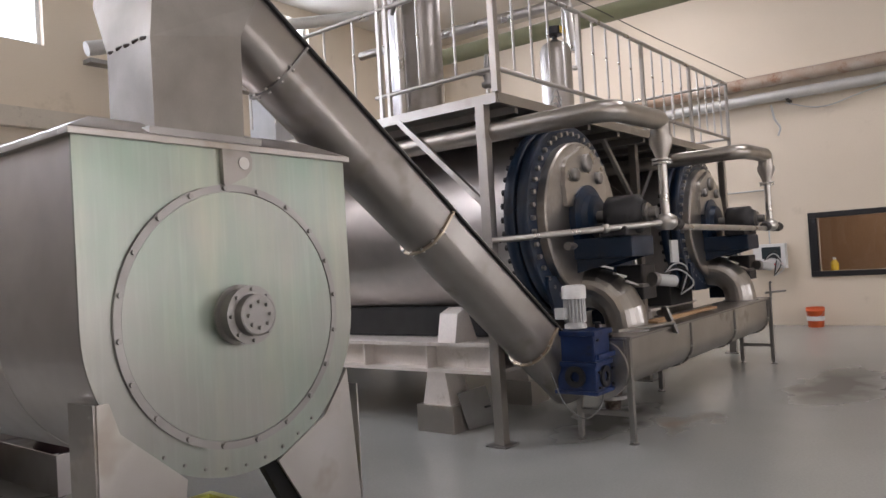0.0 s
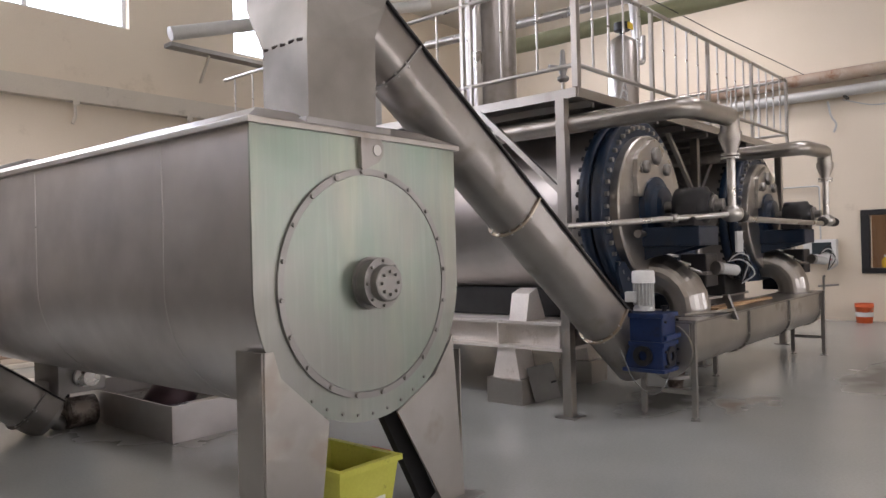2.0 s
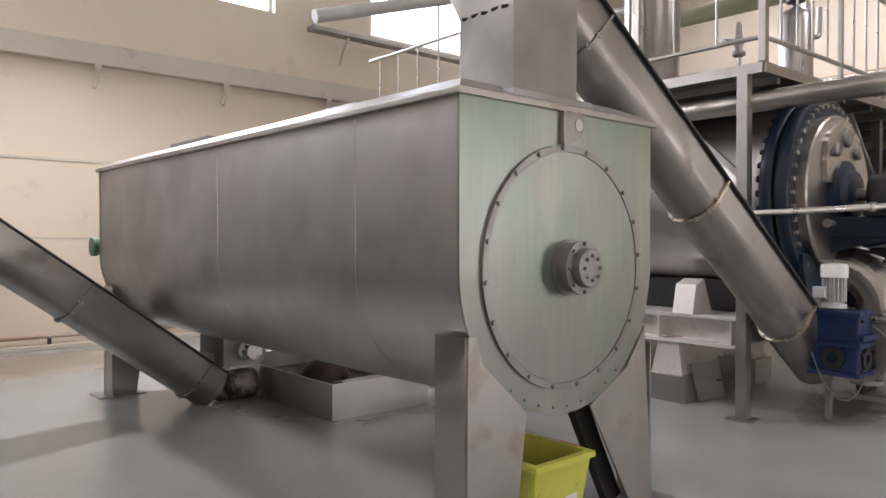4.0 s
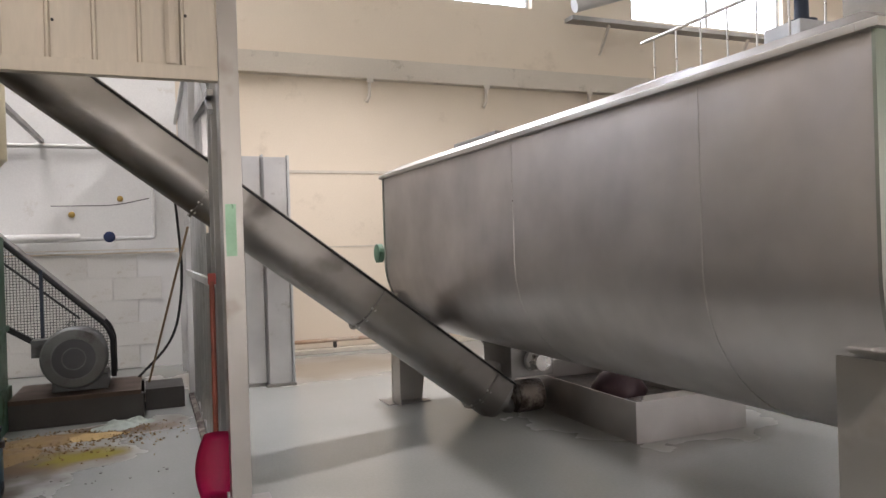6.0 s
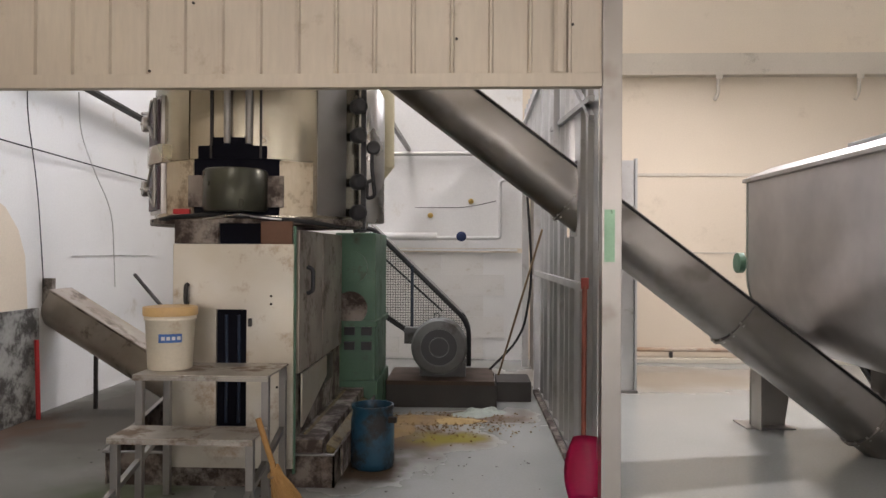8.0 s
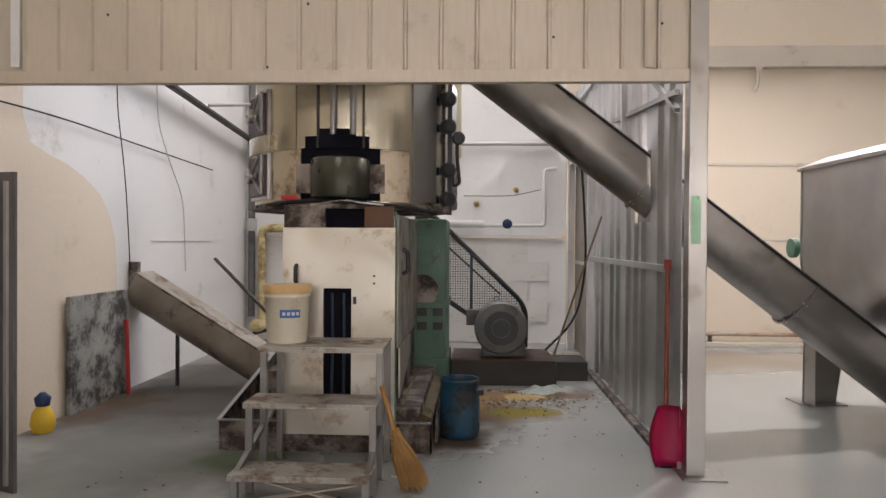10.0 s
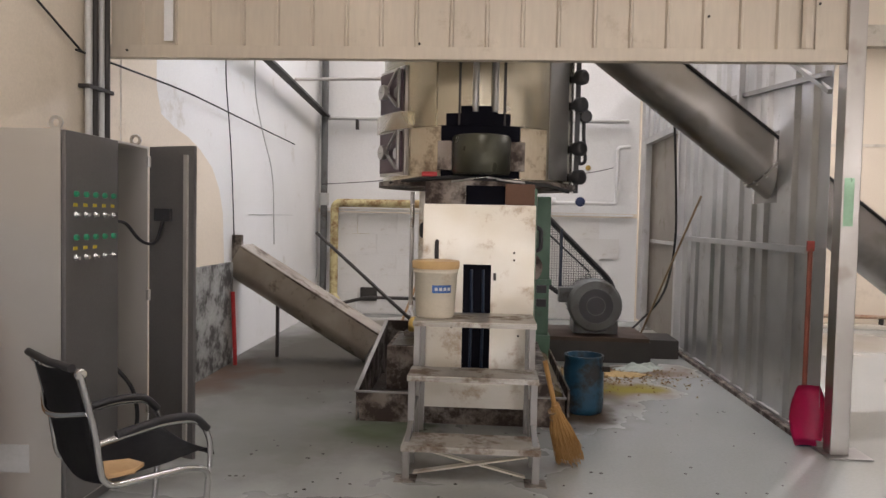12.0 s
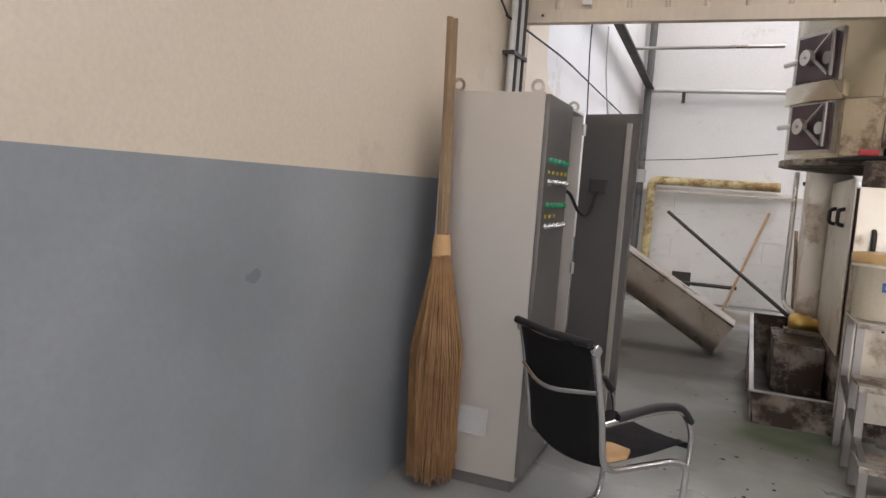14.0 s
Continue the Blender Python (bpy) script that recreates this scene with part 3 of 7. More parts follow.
for k, x in enumerate((3.25, 5.15, 7.05)):
    h = sweep(B(), [(x, YB - 0.12, 3.96), (x, YB - 0.12, 3.72), (x - 0.05, YB - 0.12, 3.62)], 0.025, 8, 0.05)
    bx(h, (x - 0.05, YB - 0.165, 3.9), (x + 0.05, YB - 0.161, 4.0))
    solid("pipe_hook", h, BEAMPAINT, "painted iron hook under the wall ledge", "hook", "hooks under the ledge")
structure("wall_seam", bx(B(), (0.9, YB - 0.012, 2.58), (6.5, YB - 0.001, 2.62)), BEAMPAINT, "thin horizontal wall trim", "trim")
structure("wall_seam_low", bx(B(), (0.9, YB - 0.008, 1.5), (6.5, YB - 0.001, 1.52)), BEAMPAINT, "thin horizontal wall trim", "trim")
# kerb and low pipe along the foot of the back wall
structure("wall_kerb", bx(B(), (0.8, YB - 0.2, 0.0), (6.6, YB, 0.06), 0.01), BEAMPAINT, "low painted kerb at the wall foot", "kerb")
p = thing("skirting_pipe", (3, YB - 0.1, 0), "rust red pipe low along the wall foot", "pipe")
part("pipe", sweep(B(), [(0.85, YB - 0.1, 0.17), (6.6, YB - 0.1, 0.17)], 0.03, 10), RUSTPIPE, p)
for x in (1.2, 2.6, 4.0, 5.4):
    part("pipe_stand", bx(B(), (x, YB - 0.13, 0.06), (x + 0.04, YB - 0.07, 0.145)), DARKPIPE, p)

# office window in the right wall
w = thing("office_window", (XR, 2.1, 1.0), "black framed interior office window, brown room behind", "window")
w["kind"] = "structure"
f = B()
for y0, y1, z0, z1 in ((0.88, 3.27, 0.9, 1.0), (0.88, 3.27, 1.99, 2.09), (3.13, 3.27, 1.0, 1.99), (0.88, 1.0, 1.0, 1.99)):
    bx(f, (XR - 0.035, y0, z0), (XR + 0.1, y1, z1), 0.006)
part("window_frame", f, BLACK, w, "black aluminium frame")
part("pane", bx(B(), (XR + 0.05, 1.0, 1.0), (XR + 0.056, 3.13, 1.99)), GLASS, w).visible_shadow = False
office = B()
bx(office, (XR + 2.6, 0.2, 0.0), (XR + 2.75, 4.4, 2.8))
bx(office, (XR + 0.2, 0.05, 0.0), (XR + 2.75, 0.2, 2.8))
bx(office, (XR + 0.2, 4.4, 0.0), (XR + 2.75, 4.55, 2.8))
bx(office, (XR + 0.2, 0.05, 2.8), (XR + 2.75, 4.55, 2.9))
structure("wall_office", office, OFFICE, "brown office walls behind the window", "wall")
d = bpy.data.lights.new("office_light", "AREA")
d.shape, d.size, d.size_y, d.energy, d.color = "RECTANGLE", 1.2, 0.3, 26, (1, 0.86, 0.7)
new("office_light", d).matrix_world = look((XR + 1.3, 2.3, 2.74), (XR + 1.31, 2.3, 0))
solid("office_shelf", bx(B(), (XR + 0.12, 1.0, 0.93), (XR + 0.5, 3.1, 0.985), 0.005), TIMBER, "wooden sill shelf inside the office window", "shelf")
b = thing("yellow_bottle", (XR + 0.25, 2.92, 0.985), "yellow plastic jug standing on the office sill", "bottle")
part("body", lathe(B(), (XR + 0.25, 2.92, 0.985), (0, 0, 1), [(0, 0.06), (0.01, 0.07), (0.15, 0.07), (0.2, 0.03), (0.22, 0.025)], 16), YELLOWPLASTIC, b)
part("cap", cy(B(), (XR + 0.25, 2.92, 1.2), (XR + 0.25, 2.92, 1.24), 0.03, n=12), WHITE, b)


# Shade and rod of the added lamp; its shade keeps light off the upper wall.
lamp = thing("high_bay_lamp", LAMP, "round metal ceiling lamp, unseen, added to brighten the hall floor", "lamp")
part("shade", lathe(B(), LAMP, (0, 0, -1), [(-0.3, 0.07), (-0.16, 0.13), (0.0, 0.26), (0.03, 0.265), (0.03, 0.258), (0.0, 0.252), (-0.15, 0.125), (-0.28, 0.065)], 32), STEEL_TUBE, lamp)
part("suspension_rod", cy(B(), (LAMP[0], LAMP[1], LAMP[2] + 0.29), (LAMP[0], LAMP[1], ZC), 0.012, n=8), DARKPIPE, lamp)


# ---------------- press bay enclosure ----------------
def ribbed(u0, u1, pitch, depth=0.018, top=0.014, base=0.026, flat=0.0):
    """Profile of ribbed sheet: (along, out) pairs."""
    pts = []
    u = u0
    while u < u1 - pitch + 0.001:
        pts += [(u, 0), (u + pitch - base, 0), (u + pitch - (base + top) / 2, depth), (u + pitch - (base - top) / 2, depth)]
        u += pitch
    return pts + ([(u, 0)] if u < u1 - 0.002 else []) + [(u1, 0)]


def sheet(name, prof, p, q, right, out, parent, material):
    t = 0.002
    poly = prof + [(a, b - t) for a, b in reversed(prof)]
    return part(name, prism(B(), poly, p, q, right, out), material, parent)


fascia = structure("partition_front", bx(B(), (XL + 0.01, 6.0, 2.455), (0.585, 6.07, 2.535), 0.004), FASCIA, "cream ribbed sheet partition hung above the bay opening", "partition")
x = -4.095
while x < 0.55:
    x1 = min(x + 0.902, 0.59)
    sheet("panel", ribbed(x, x1, 0.2255, 0.022, 0.012, 0.03), (0, 6.035, 2.535), (0, 6.035, 3.45), (1, 0, 0), (0, -1, 0), fascia, FASCIA)
    x = x1
sheet("panel", [(0.31, 0), (0.33, 0.012), (0.36, 0.012), (0.38, 0)], (0, 6.004, 2.54), (0, 6.004, 3.45), (1, 0, 0), (0, -1, 0), fascia, FASCIA)
part("flat_strip", bx(B(), (-3.72, 5.99, 2.56), (-3.66, 5.996, 3.4)), WHITE, fascia)
screw_me = bolt_mesh("screw", 0.009, 0.008, DARKPIPE)
for i, (x, z) in enumerate(((-3.97, 2.5), (-2.06, 2.56), (-1.8, 2.96), (0.42, 2.82), (-0.25, 2.74), (-3.1, 2.9))):
    piece("screw", screw_me, at(x, 6.0 if z < 2.53 else 6.03, z), fascia)

side = structure("partition_side", bx(B(), (0.575, 6.15, 0.0), (0.615, 9.62, 0.05)), GALV, "galvanised ribbed sheet partition beside the press bay", "partition")


def side_panel(y0, y1, z0, z1, pitch=0.30):
    sheet("panel", ribbed(y0, y1, pitch, 0.028, 0.05, 0.13), (0.6, 0, z0), (0.6, 0, z1), (0, 1, 0), (-1, 0, 0), side, GALV)


for y0, y1 in ((6.2, 7.03), (7.56, 8.0), (8.0, 8.8), (8.8, 9.6)):
    side_panel(y0, y1, 0.05, 3.45)
side_panel(7.03, 7.56, 0.05, 1.62, 0.265)
side_panel(7.03, 7.56, 2.17, 3.45, 0.265)
side_panel(9.6, 10.8, 2.58, 3.45)
side_panel(10.8, 11.97, 2.58, 3.45)
part("panel", bx(B(), (0.598, 11.42, 0.05), (0.6, 11.97, 2.58)), GALV, side)
part("rail", bx(B(), (0.53, 6.35, 1.26), (0.565, 9.55, 1.31), 0.004), GALV, side)
part("rail", bar(B(), (0.55, 6.15, 2.42), (0.55, 8.2, 2.58), 0.035), STEEL_DARK, side)
part("rail", bx(B(), (0.53, 6.2, 3.2), (0.565, 11.9, 3.25), 0.004), GALV, side)
part("brace", bar(B(), (0.545, 6.12, 2.30), (0.545, 7.2, 2.85), 0.03), STEEL_DARK, side)
part("upright", bx(B(), (0.5, 7.66, 1.9), (0.55, 7.71, 3.4), 0.004), GALV, side)
part("kick_strip", bx(B(), (0.52, 6.3, 0.0), (0.57, 9.6, 0.035), 0.004), GRIMY, side)
post = thing("door_post", (0.645, 6.05, 0), "tall square steel post with worn green film patches", "post")
part("post_tube", bx(B(), (0.588, 6.0, 0.012), (0.70, 6.11, 3.45), 0.006), STEEL_CLEAN, post)
part("foot_plate", bx(B(), (0.55, 5.93, 0.0), (0.82, 6.17, 0.012), 0.003), STEEL_DARK, post)
part("film_strip", bx(B(), (0.60, 5.996, 1.45), (0.66, 5.999, 1.75)), surface("green_film", (0.3, 0.5, 0.33), None, 0.35, 0.3, 6, 60), post, "pale green film remnant")

# tall folded panels stacked behind the auger
for i, (x0, x1, y0) in enumerate(((1.13, 1.36, 9.78), (1.34, 1.62, 9.66))):
    t = thing("folded_sheet", ((x0 + x1) / 2, y0, 0), "tall folded grey steel sheet standing upright", "sheet metal", "steel sheets by the wall")
    poly = [(x0, 0), (x0 + 0.02, 0.05), (x1 - 0.02, 0.05), (x1, 0), (x1, -0.01), (x1 - 0.025, 0.04), (x0 + 0.025, 0.04), (x0, -0.01)]
    part("sheet", prism(B(), poly, (0, y0 + 0.05, 0.03), (0, y0 + 0.05, 2.52 - 0.02 * i), (1, 0, 0), (0, -1, 0)), GALV, t)
    part("edge_trim", bx(B(), (x1 - 0.012, y0 - 0.02, 0.03), (x1 + 0.012, y0 + 0.06, 2.54 - 0.02 * i), 0.003), LIGHTGREY, t)
    part("foot", bx(B(), (x0 - 0.02, y0 - 0.04, 0.0), (x1 + 0.02, y0 + 0.1, 0.03), 0.004), STEEL_DARK, t)


# ---------------- large hopper ----------------
HX, HZ, HR, HY0, HY1 = 3.085, 1.345, 0.725, 3.31, 8.22


def hop(bm):
    """Shears the vessel sideways along its length, to fit the camera's view."""
    for v in bm.verts:
        v.co.x -= 0.0205 * (v.co.y - HY0)
    return bm


def flat_faced(bm):
    for f in bm.faces:
        f.smooth = False
    return bm


hopper = thing("steel_hopper", (HX, 5.7, 0), "long stainless steel U-shaped storage hopper on legs", "hopper")
shell = arc(HX, HZ, HR, 180, 360, 28)
wall_poly = [(HX - HR, 2.12), (HX - HR, HZ + 0.03)] + shell + [(HX + HR, HZ + 0.03), (HX + HR, 2.12)]
inner = [(HX + HR - 0.006, 2.12)] + [(HX + (a - HX) * 0.992, HZ + (b - HZ) * 0.992) for a, b in reversed(shell)] + [(HX - HR + 0.006, 2.12)]
bm = prism(B(), wall_poly + inner, (0, HY0 + 0.01, 0), (0, HY1, 0), (1, 0, 0), (0, 0, 1), set(range(0, 32)) | set(range(34, 62)))
part("shell", hop(bm), STEEL, hopper)
for y0, y1, label in ((HY0 - 0.004, HY0 + 0.01, "front end plate"), (HY1, HY1 + 0.012, "rear end plate")):
    pl = [(HX - HR - 0.012, 2.12)] + arc(HX, HZ, HR + 0.012, 180, 360, 40) + [(HX + HR + 0.012, 2.12)]
    part("end_plate", hop(prism(B(), pl, (0, y0, 0), (0, y1, 0), (1, 0, 0), (0, 0, 1))), STEEL_FACE, hopper, label)
part("round_cover", hop(lathe(B(), (HX, HY0 - 0.004, HZ), (0, -1, 0), [(0, 0.575), (0.012, 0.575), (0.012, 0.55)], 64)), STEEL_FACE, hopper)
part("cover_ring", flat_faced(hop(annulus(B(), (HX, HY0 - 0.004, HZ), (0, -1, 0), 0.578, 0.612, 0.016, 64))), STEEL_DARK, hopper)
bolt_me = bolt_mesh("bolt", 0.013, 0.014, STEEL_DARK)
small_me = bolt_mesh("bolt", 0.008, 0.008, STEEL_DARK)
for i in range(20):
    a = 2 * math.pi * (i + 0.3) / 20
    piece("bolt", bolt_me, at(HX + 0.595 * math.cos(a), HY0 - 0.02, HZ + 0.595 * math.sin(a)), hopper)
for i in range(9):
    a = math.pi * 1.3 + math.pi * 0.4 * i / 8
    piece("bolt", small_me, at(HX + 0.70 * math.cos(a), HY0 - 0.004, HZ + 0.70 * math.sin(a)), hopper)
hub = part("shaft_hub", flat_faced(lathe(B(), (HX, HY0 - 0.016, HZ), (0, -1, 0), [(0, 0.142), (0.012, 0.142), (0.014, 0.122), (0.075, 0.12), (0.078, 0.136), (0.092, 0.136), (0.094, 0.098), (0.138, 0.096), (0.142, 0.088)], 40)), STEEL_DARK, hopper)
small_bolt = bolt_mesh("bolt", 0.010, 0.016, STEEL_DARK)
for i in range(8):
    a = 2 * math.pi * i / 8
    piece("bolt", small_bolt, at(HX + 0.118 * math.cos(a), HY0 - 0.108, HZ + 0.118 * math.sin(a)), hub)
    piece("bolt", small_bolt, at(HX + 0.06 * math.cos(a), HY0 - 0.158, HZ + 0.06 * math.sin(a)), hub)
lug = prism(B(), [(-0.075, 0.05), (-0.075, -0.11), (-0.065, -0.125), (-0.05, -0.12), (0.05, -0.075), (0.085, -0.035), (0.09, 0.01), (0.075, 0.05)], (3.1, HY0 - 0.03, 2.07), (3.1, HY0 - 0.005, 2.07), (1, 0, 0), (0, 0, 1))
lug = part("lifting_lug", lug, STEEL_AUGER, hopper)
part("eye_hole", annulus(B(), (3.14, HY0 - 0.031, 2.06), (0, -1, 0), 0.0, 0.03, 0.003, 20), STEEL_TUBE, lug, "bright round eye")
# rim and low hipped lid
rim = B()
for a, b in (((HX - HR - 0.035, HY0 - 0.03, 2.12), (HX + HR + 0.035, HY0 + 0.05, 2.15)), ((HX - HR - 0.035, HY1 - 0.04, 2.12), (HX + HR + 0.035, HY1 + 0.04, 2.15)),
             ((HX - HR - 0.035, HY0 + 0.05, 2.12), (HX - HR + 0.045, HY1 - 0.04, 2.15)), ((HX + HR - 0.045, HY0 + 0.05, 2.12), (HX + HR + 0.035, HY1 - 0.04, 2.15))):
    bx(rim, a, b, 0.004)
part("rim", hop(rim), STEEL_CLEAN, hopper)
lid = B()
o = [(HX - HR - 0.03, HY0 - 0.025, 2.152), (HX + HR + 0.03, HY0 - 0.025, 2.152), (HX + HR + 0.03, HY1 + 0.035, 2.152), (HX - HR - 0.03, HY1 + 0.035, 2.152)]
i4 = [(HX - HR + 0.14, HY0 + 0.15, 2.235), (HX + HR - 0.14, HY0 + 0.15, 2.235), (HX + HR - 0.14, HY1 - 0.14, 2.235), (HX - HR + 0.14, HY1 - 0.14, 2.235)]
ov, iv = [lid.verts.new(v) for v in o], [lid.verts.new(v) for v in i4]
for k in range(4):
    lid.faces.new((ov[k], ov[(k + 1) % 4], iv[(k + 1) % 4], iv[k]))
lid.faces.new(iv)
lid.faces.new(ov[::-1])
part("lid", hop(lid), STEEL, hopper)
part("lid_hatch", hop(bx(B(), (2.5, 6.2, 2.23), (3.0, 6.9, 2.265), 0.008)), STEEL_DARK, hopper)
part("lid_hatch", hop(bx(B(), (2.52, 4.3, 2.23), (2.9, 4.8, 2.25), 0.008)), STEEL_DARK, hopper)
for y in (4.1, 5.72):
    part("weld_seam", hop(prism(B(), [(a + (a - HX) * 0.004, HZ + (b - HZ) * 1.004) for a, b in [(HX - HR, 2.1)] + arc(HX, HZ, HR, 180, 300, 20)] + [(HX + (a - HX) * 0.995, HZ + (b - HZ) * 0.995) for a, b in reversed([(HX - HR, 2.1)] + arc(HX, HZ, HR, 180, 300, 20))], (0, y, 0), (0, y + 0.007, 0), (1, 0, 0), (0, 0, 1))), STEEL_TUBE, hopper)
for y in (HY0, HY1 - 0.02):
    s = 1 if y == HY0 else -1
    left = [(HX - 0.69, 1.05), (HX - 0.64, 1.05), (HX - 0.60, 0.92), (HX - 0.31, 0.66), (HX - 0.40, 0.012), (HX - 0.70, 0.012)]
    right = [(HX + 0.67, 1.0), (HX + 0.66, 0.98), (HX + 0.5, 0.78), (HX + 0.18, 0.62), (HX + 0.55, 0.012), (HX + 0.75, 0.012)]
    for poly, x0, x1 in ((left, HX - 0.80, HX - 0.792), (right, HX + 0.70, HX + 0.708)):
        yy = y - 0.012 if s > 0 else y + 0.03
        lg = prism(B(), poly, (0, yy, 0), (0, yy + 0.012, 0), (1, 0, 0), (0, 0, 1))
        part("leg", hop(lg), STEEL_CLEAN, hopper)
    part("leg_side", hop(bx(B(), (HX - 0.70, min(y, y + s * 0.2), 0.012), (HX - 0.69, max(y, y + s * 0.2), 1.05))), STEEL_CLEAN, hopper)
    part("leg_side", hop(bx(B(), (HX + 0.745, min(y, y + s * 0.22), 0.012), (HX + 0.755, max(y, y + s * 0.22), 0.9))), STEEL_CLEAN, hopper)
    # Black bar paints the shade of the gap inside the right leg.
    dk = bar(B(), (HX + 0.20, y + s * 0.12, 0.66), (HX + 0.55, y + s * 0.12, 0.012), 0.05, 0.12)
    part("leg_gap_shade", hop(dk), RUBBER, hopper)
    for x0, x1 in ((HX - 0.78, HX - 0.36), (HX + 0.5, HX + 0.84)):
        part("foot_plate", hop(bx(B(), (x0, y - 0.1, 0.0), (x1, y + 0.2, 0.012), 0.003)), STEEL_DARK, hopper)
# rear drive of the hopper
part("drive_motor", hop(lathe(B(), (2.55, HY1 + 0.08, 1.3), (0, 0, 1), [(0, 0.1), (0.1, 0.12), (0.28, 0.12), (0.32, 0.09)], 20)), GREEN, hopper, "green gear motor")
part("drive_wheel", hop(lathe(B(), (2.36, HY1 + 0.12, 1.42), (-1, 0, 0), [(0, 0.09), (0.05, 0.09), (0.055, 0.05)], 20)), GREEN, hopper)
part("drain_box", hop(bx(B(), (3.0, 7.0, 0.36), (3.4, 7.5, 0.66), 0.01)), STEEL_DARK, hopper)
part("drain_chute", hop(bar(B(), (3.12, 7.3, 0.45), (3.0, 7.3, 0.3), 0.22, 0.2)), STEEL_DARK, hopper)
part("drain_valve", hop(lathe(B(), (3.2, 6.98, 0.5), (0, -1, 0), [(0, 0.09), (0.04, 0.09), (0.05, 0.05), (0.12, 0.04), (0.13, 0.07), (0.16, 0.07)], 20)), STEEL_TUBE, hopper)

# lime bin beneath the front of the hopper
bin_ = thing("plastic_bin", (3.02, 3.55, 0), "lime yellow plastic bin stained by oil under the hopper", "bin")
bb = B()
BX0, BX1, BY0, BY1 = 2.80, 3.24, 3.26, 3.84
o0 = [(BX0, BY0), (BX1, BY0), (BX1, BY1), (BX0, BY1)]
i0 = [(BX0 + 0.03, BY0 + 0.03), (BX1 - 0.03, BY0 + 0.03), (BX1 - 0.03, BY1 - 0.03), (BX0 + 0.03, BY1 - 0.03)]


def taper(z, k, poly):
    cx0, cy0 = (BX0 + BX1) / 2, (BY0 + BY1) / 2
    return [bb.verts.new((cx0 + (a - cx0) * k, cy0 + (b - cy0) * k, z)) for a, b in poly]


rows4 = [taper(0.0, 0.78, o0), taper(0.37, 0.96, o0), taper(0.37, 1.03, o0), taper(0.40, 1.03, o0), taper(0.40, 1.0, i0), taper(0.03, 0.8, i0)]
for a, b in zip(rows4, rows4[1:]):
    for k in range(4):
        bb.faces.new((a[k], a[(k + 1) % 4], b[(k + 1) % 4], b[k]))
bb.faces.new(rows4[0][::-1])
bb.faces.new(rows4[-1])
part("tub", bb, LIME, bin_)
part("handle", sweep(B(), [(BX1 + 0.012, 3.36, 0.385), (BX1 + 0.014, 3.5, 0.385)], 0.016, 10), RED, bin_, "reddish brown grip")
part("label", bx(B(), (3.05, BY0 + 0.024, 0.10), (3.14, BY0 + 0.027, 0.20)), WHITE, bin_, "white paper label")

# floor tray under the drain
tray = thing("drip_tray", (3.87, 6.7, 0), "open stainless floor tray holding residue", "tray")
TX0, TX1, TY0, TY1, TH = 3.395, 4.42, 5.985, 7.95, 0.30
for a, b in (((TX0, TY0, 0), (TX1, TY0 + 0.012, TH)), ((TX0, TY0 + 0.012, 0), (TX0 + 0.012, TY1, TH)), ((TX1 - 0.012, TY0 + 0.012, 0), (TX1, TY1, TH)), ((TX0 + 0.012, TY1 - 0.012, 0), (TX1 - 0.012, TY1, TH))):
    part("tray_wall", bx(B(), a, b), STEEL, tray)
part("residue", bx(B(), (TX0 + 0.012, TY0 + 0.012, 0.0), (TX1 - 0.012, TY1 - 0.012, 0.13)), GREASE, tray, "dark greasy residue")
part("bright_plate", bar(B(), (3.55, 6.35, 0.2), (4.25, 6.2, 0.25), 0.3, 0.01), STEEL_TUBE, tray)
solid("residue_bag", lathe(B(), (3.8, 6.75, 0.13), (0, 0, 1), [(0, 0.2), (0.1, 0.24), (0.22, 0.16), (0.28, 0.04)], 14), MAROON, "dark wet bag lying in the tray", "bag")


# ---------------- augers ----------------
def trough(parent, p, q, w, depth, material, lid_mat=RUBBER, n=28):
    """A U-shaped conveyor trough from p to q (axis points), with a flat lid and a dark gasket."""
    p, q = Vector(p), Vector(q)
    d = (q - p).normalized()
    s = d.cross(Vector((0, 0, 1))).normalized()
    u = s.cross(d)
    r = w / 2
    poly = [(-r, depth - r), (-r, 0.02)] + arc(0, 0, r, 180, 360, n) + [(r, 0.02), (r, depth - r)]
    body = prism(B(), poly, p, q, s, u, set(range(1, n + 3)))
    part("trough", body, material, parent)
    part("gasket", prism(B(), [(-r - 0.025, depth - r + 0.001), (r + 0.025, depth - r + 0.001), (r + 0.025, depth - r + 0.014), (-r - 0.025, depth - r + 0.014)], p, q, s, u), lid_mat, parent, "black rubber gasket")
    part("lid", prism(B(), [(-r - 0.02, depth - r + 0.015), (r + 0.02, depth - r + 0.015), (r + 0.02, depth - r + 0.021), (-r - 0.02, depth - r + 0.021)], p, q, s, u), material, parent)
    return d, s, u, r


def trough_flange(parent, p, d, s, u, r, depth, t, material, bolts=9, lip=0.035):
    c = Vector(p) + d * t
    poly = [(-r - lip, depth - r)] + arc(0, 0, r + lip, 180, 360, 20) + [(r + lip, depth - r)]
    poly2 = [(-r + 0.003, depth - r)] + arc(0, 0, r - 0.003, 180, 360, 20) + [(r - 0.003, depth - r)]
    fl = part("flange", prism(B(), poly + poly2[::-1], c - d * 0.008, c + d * 0.008, s, u), material, parent)
    me = bolt_mesh("bolt", 0.010, 0.04, STEEL_TUBE, d)
    for i in range(bolts):
        a = radians(185 + 170 * i / (bolts - 1))
        o = c - d * 0.02 + s * (r + lip * 0.5) * math.cos(a) + u * (r + lip * 0.5) * math.sin(a)
        piece("bolt", me, Matrix.Translation(o), fl)


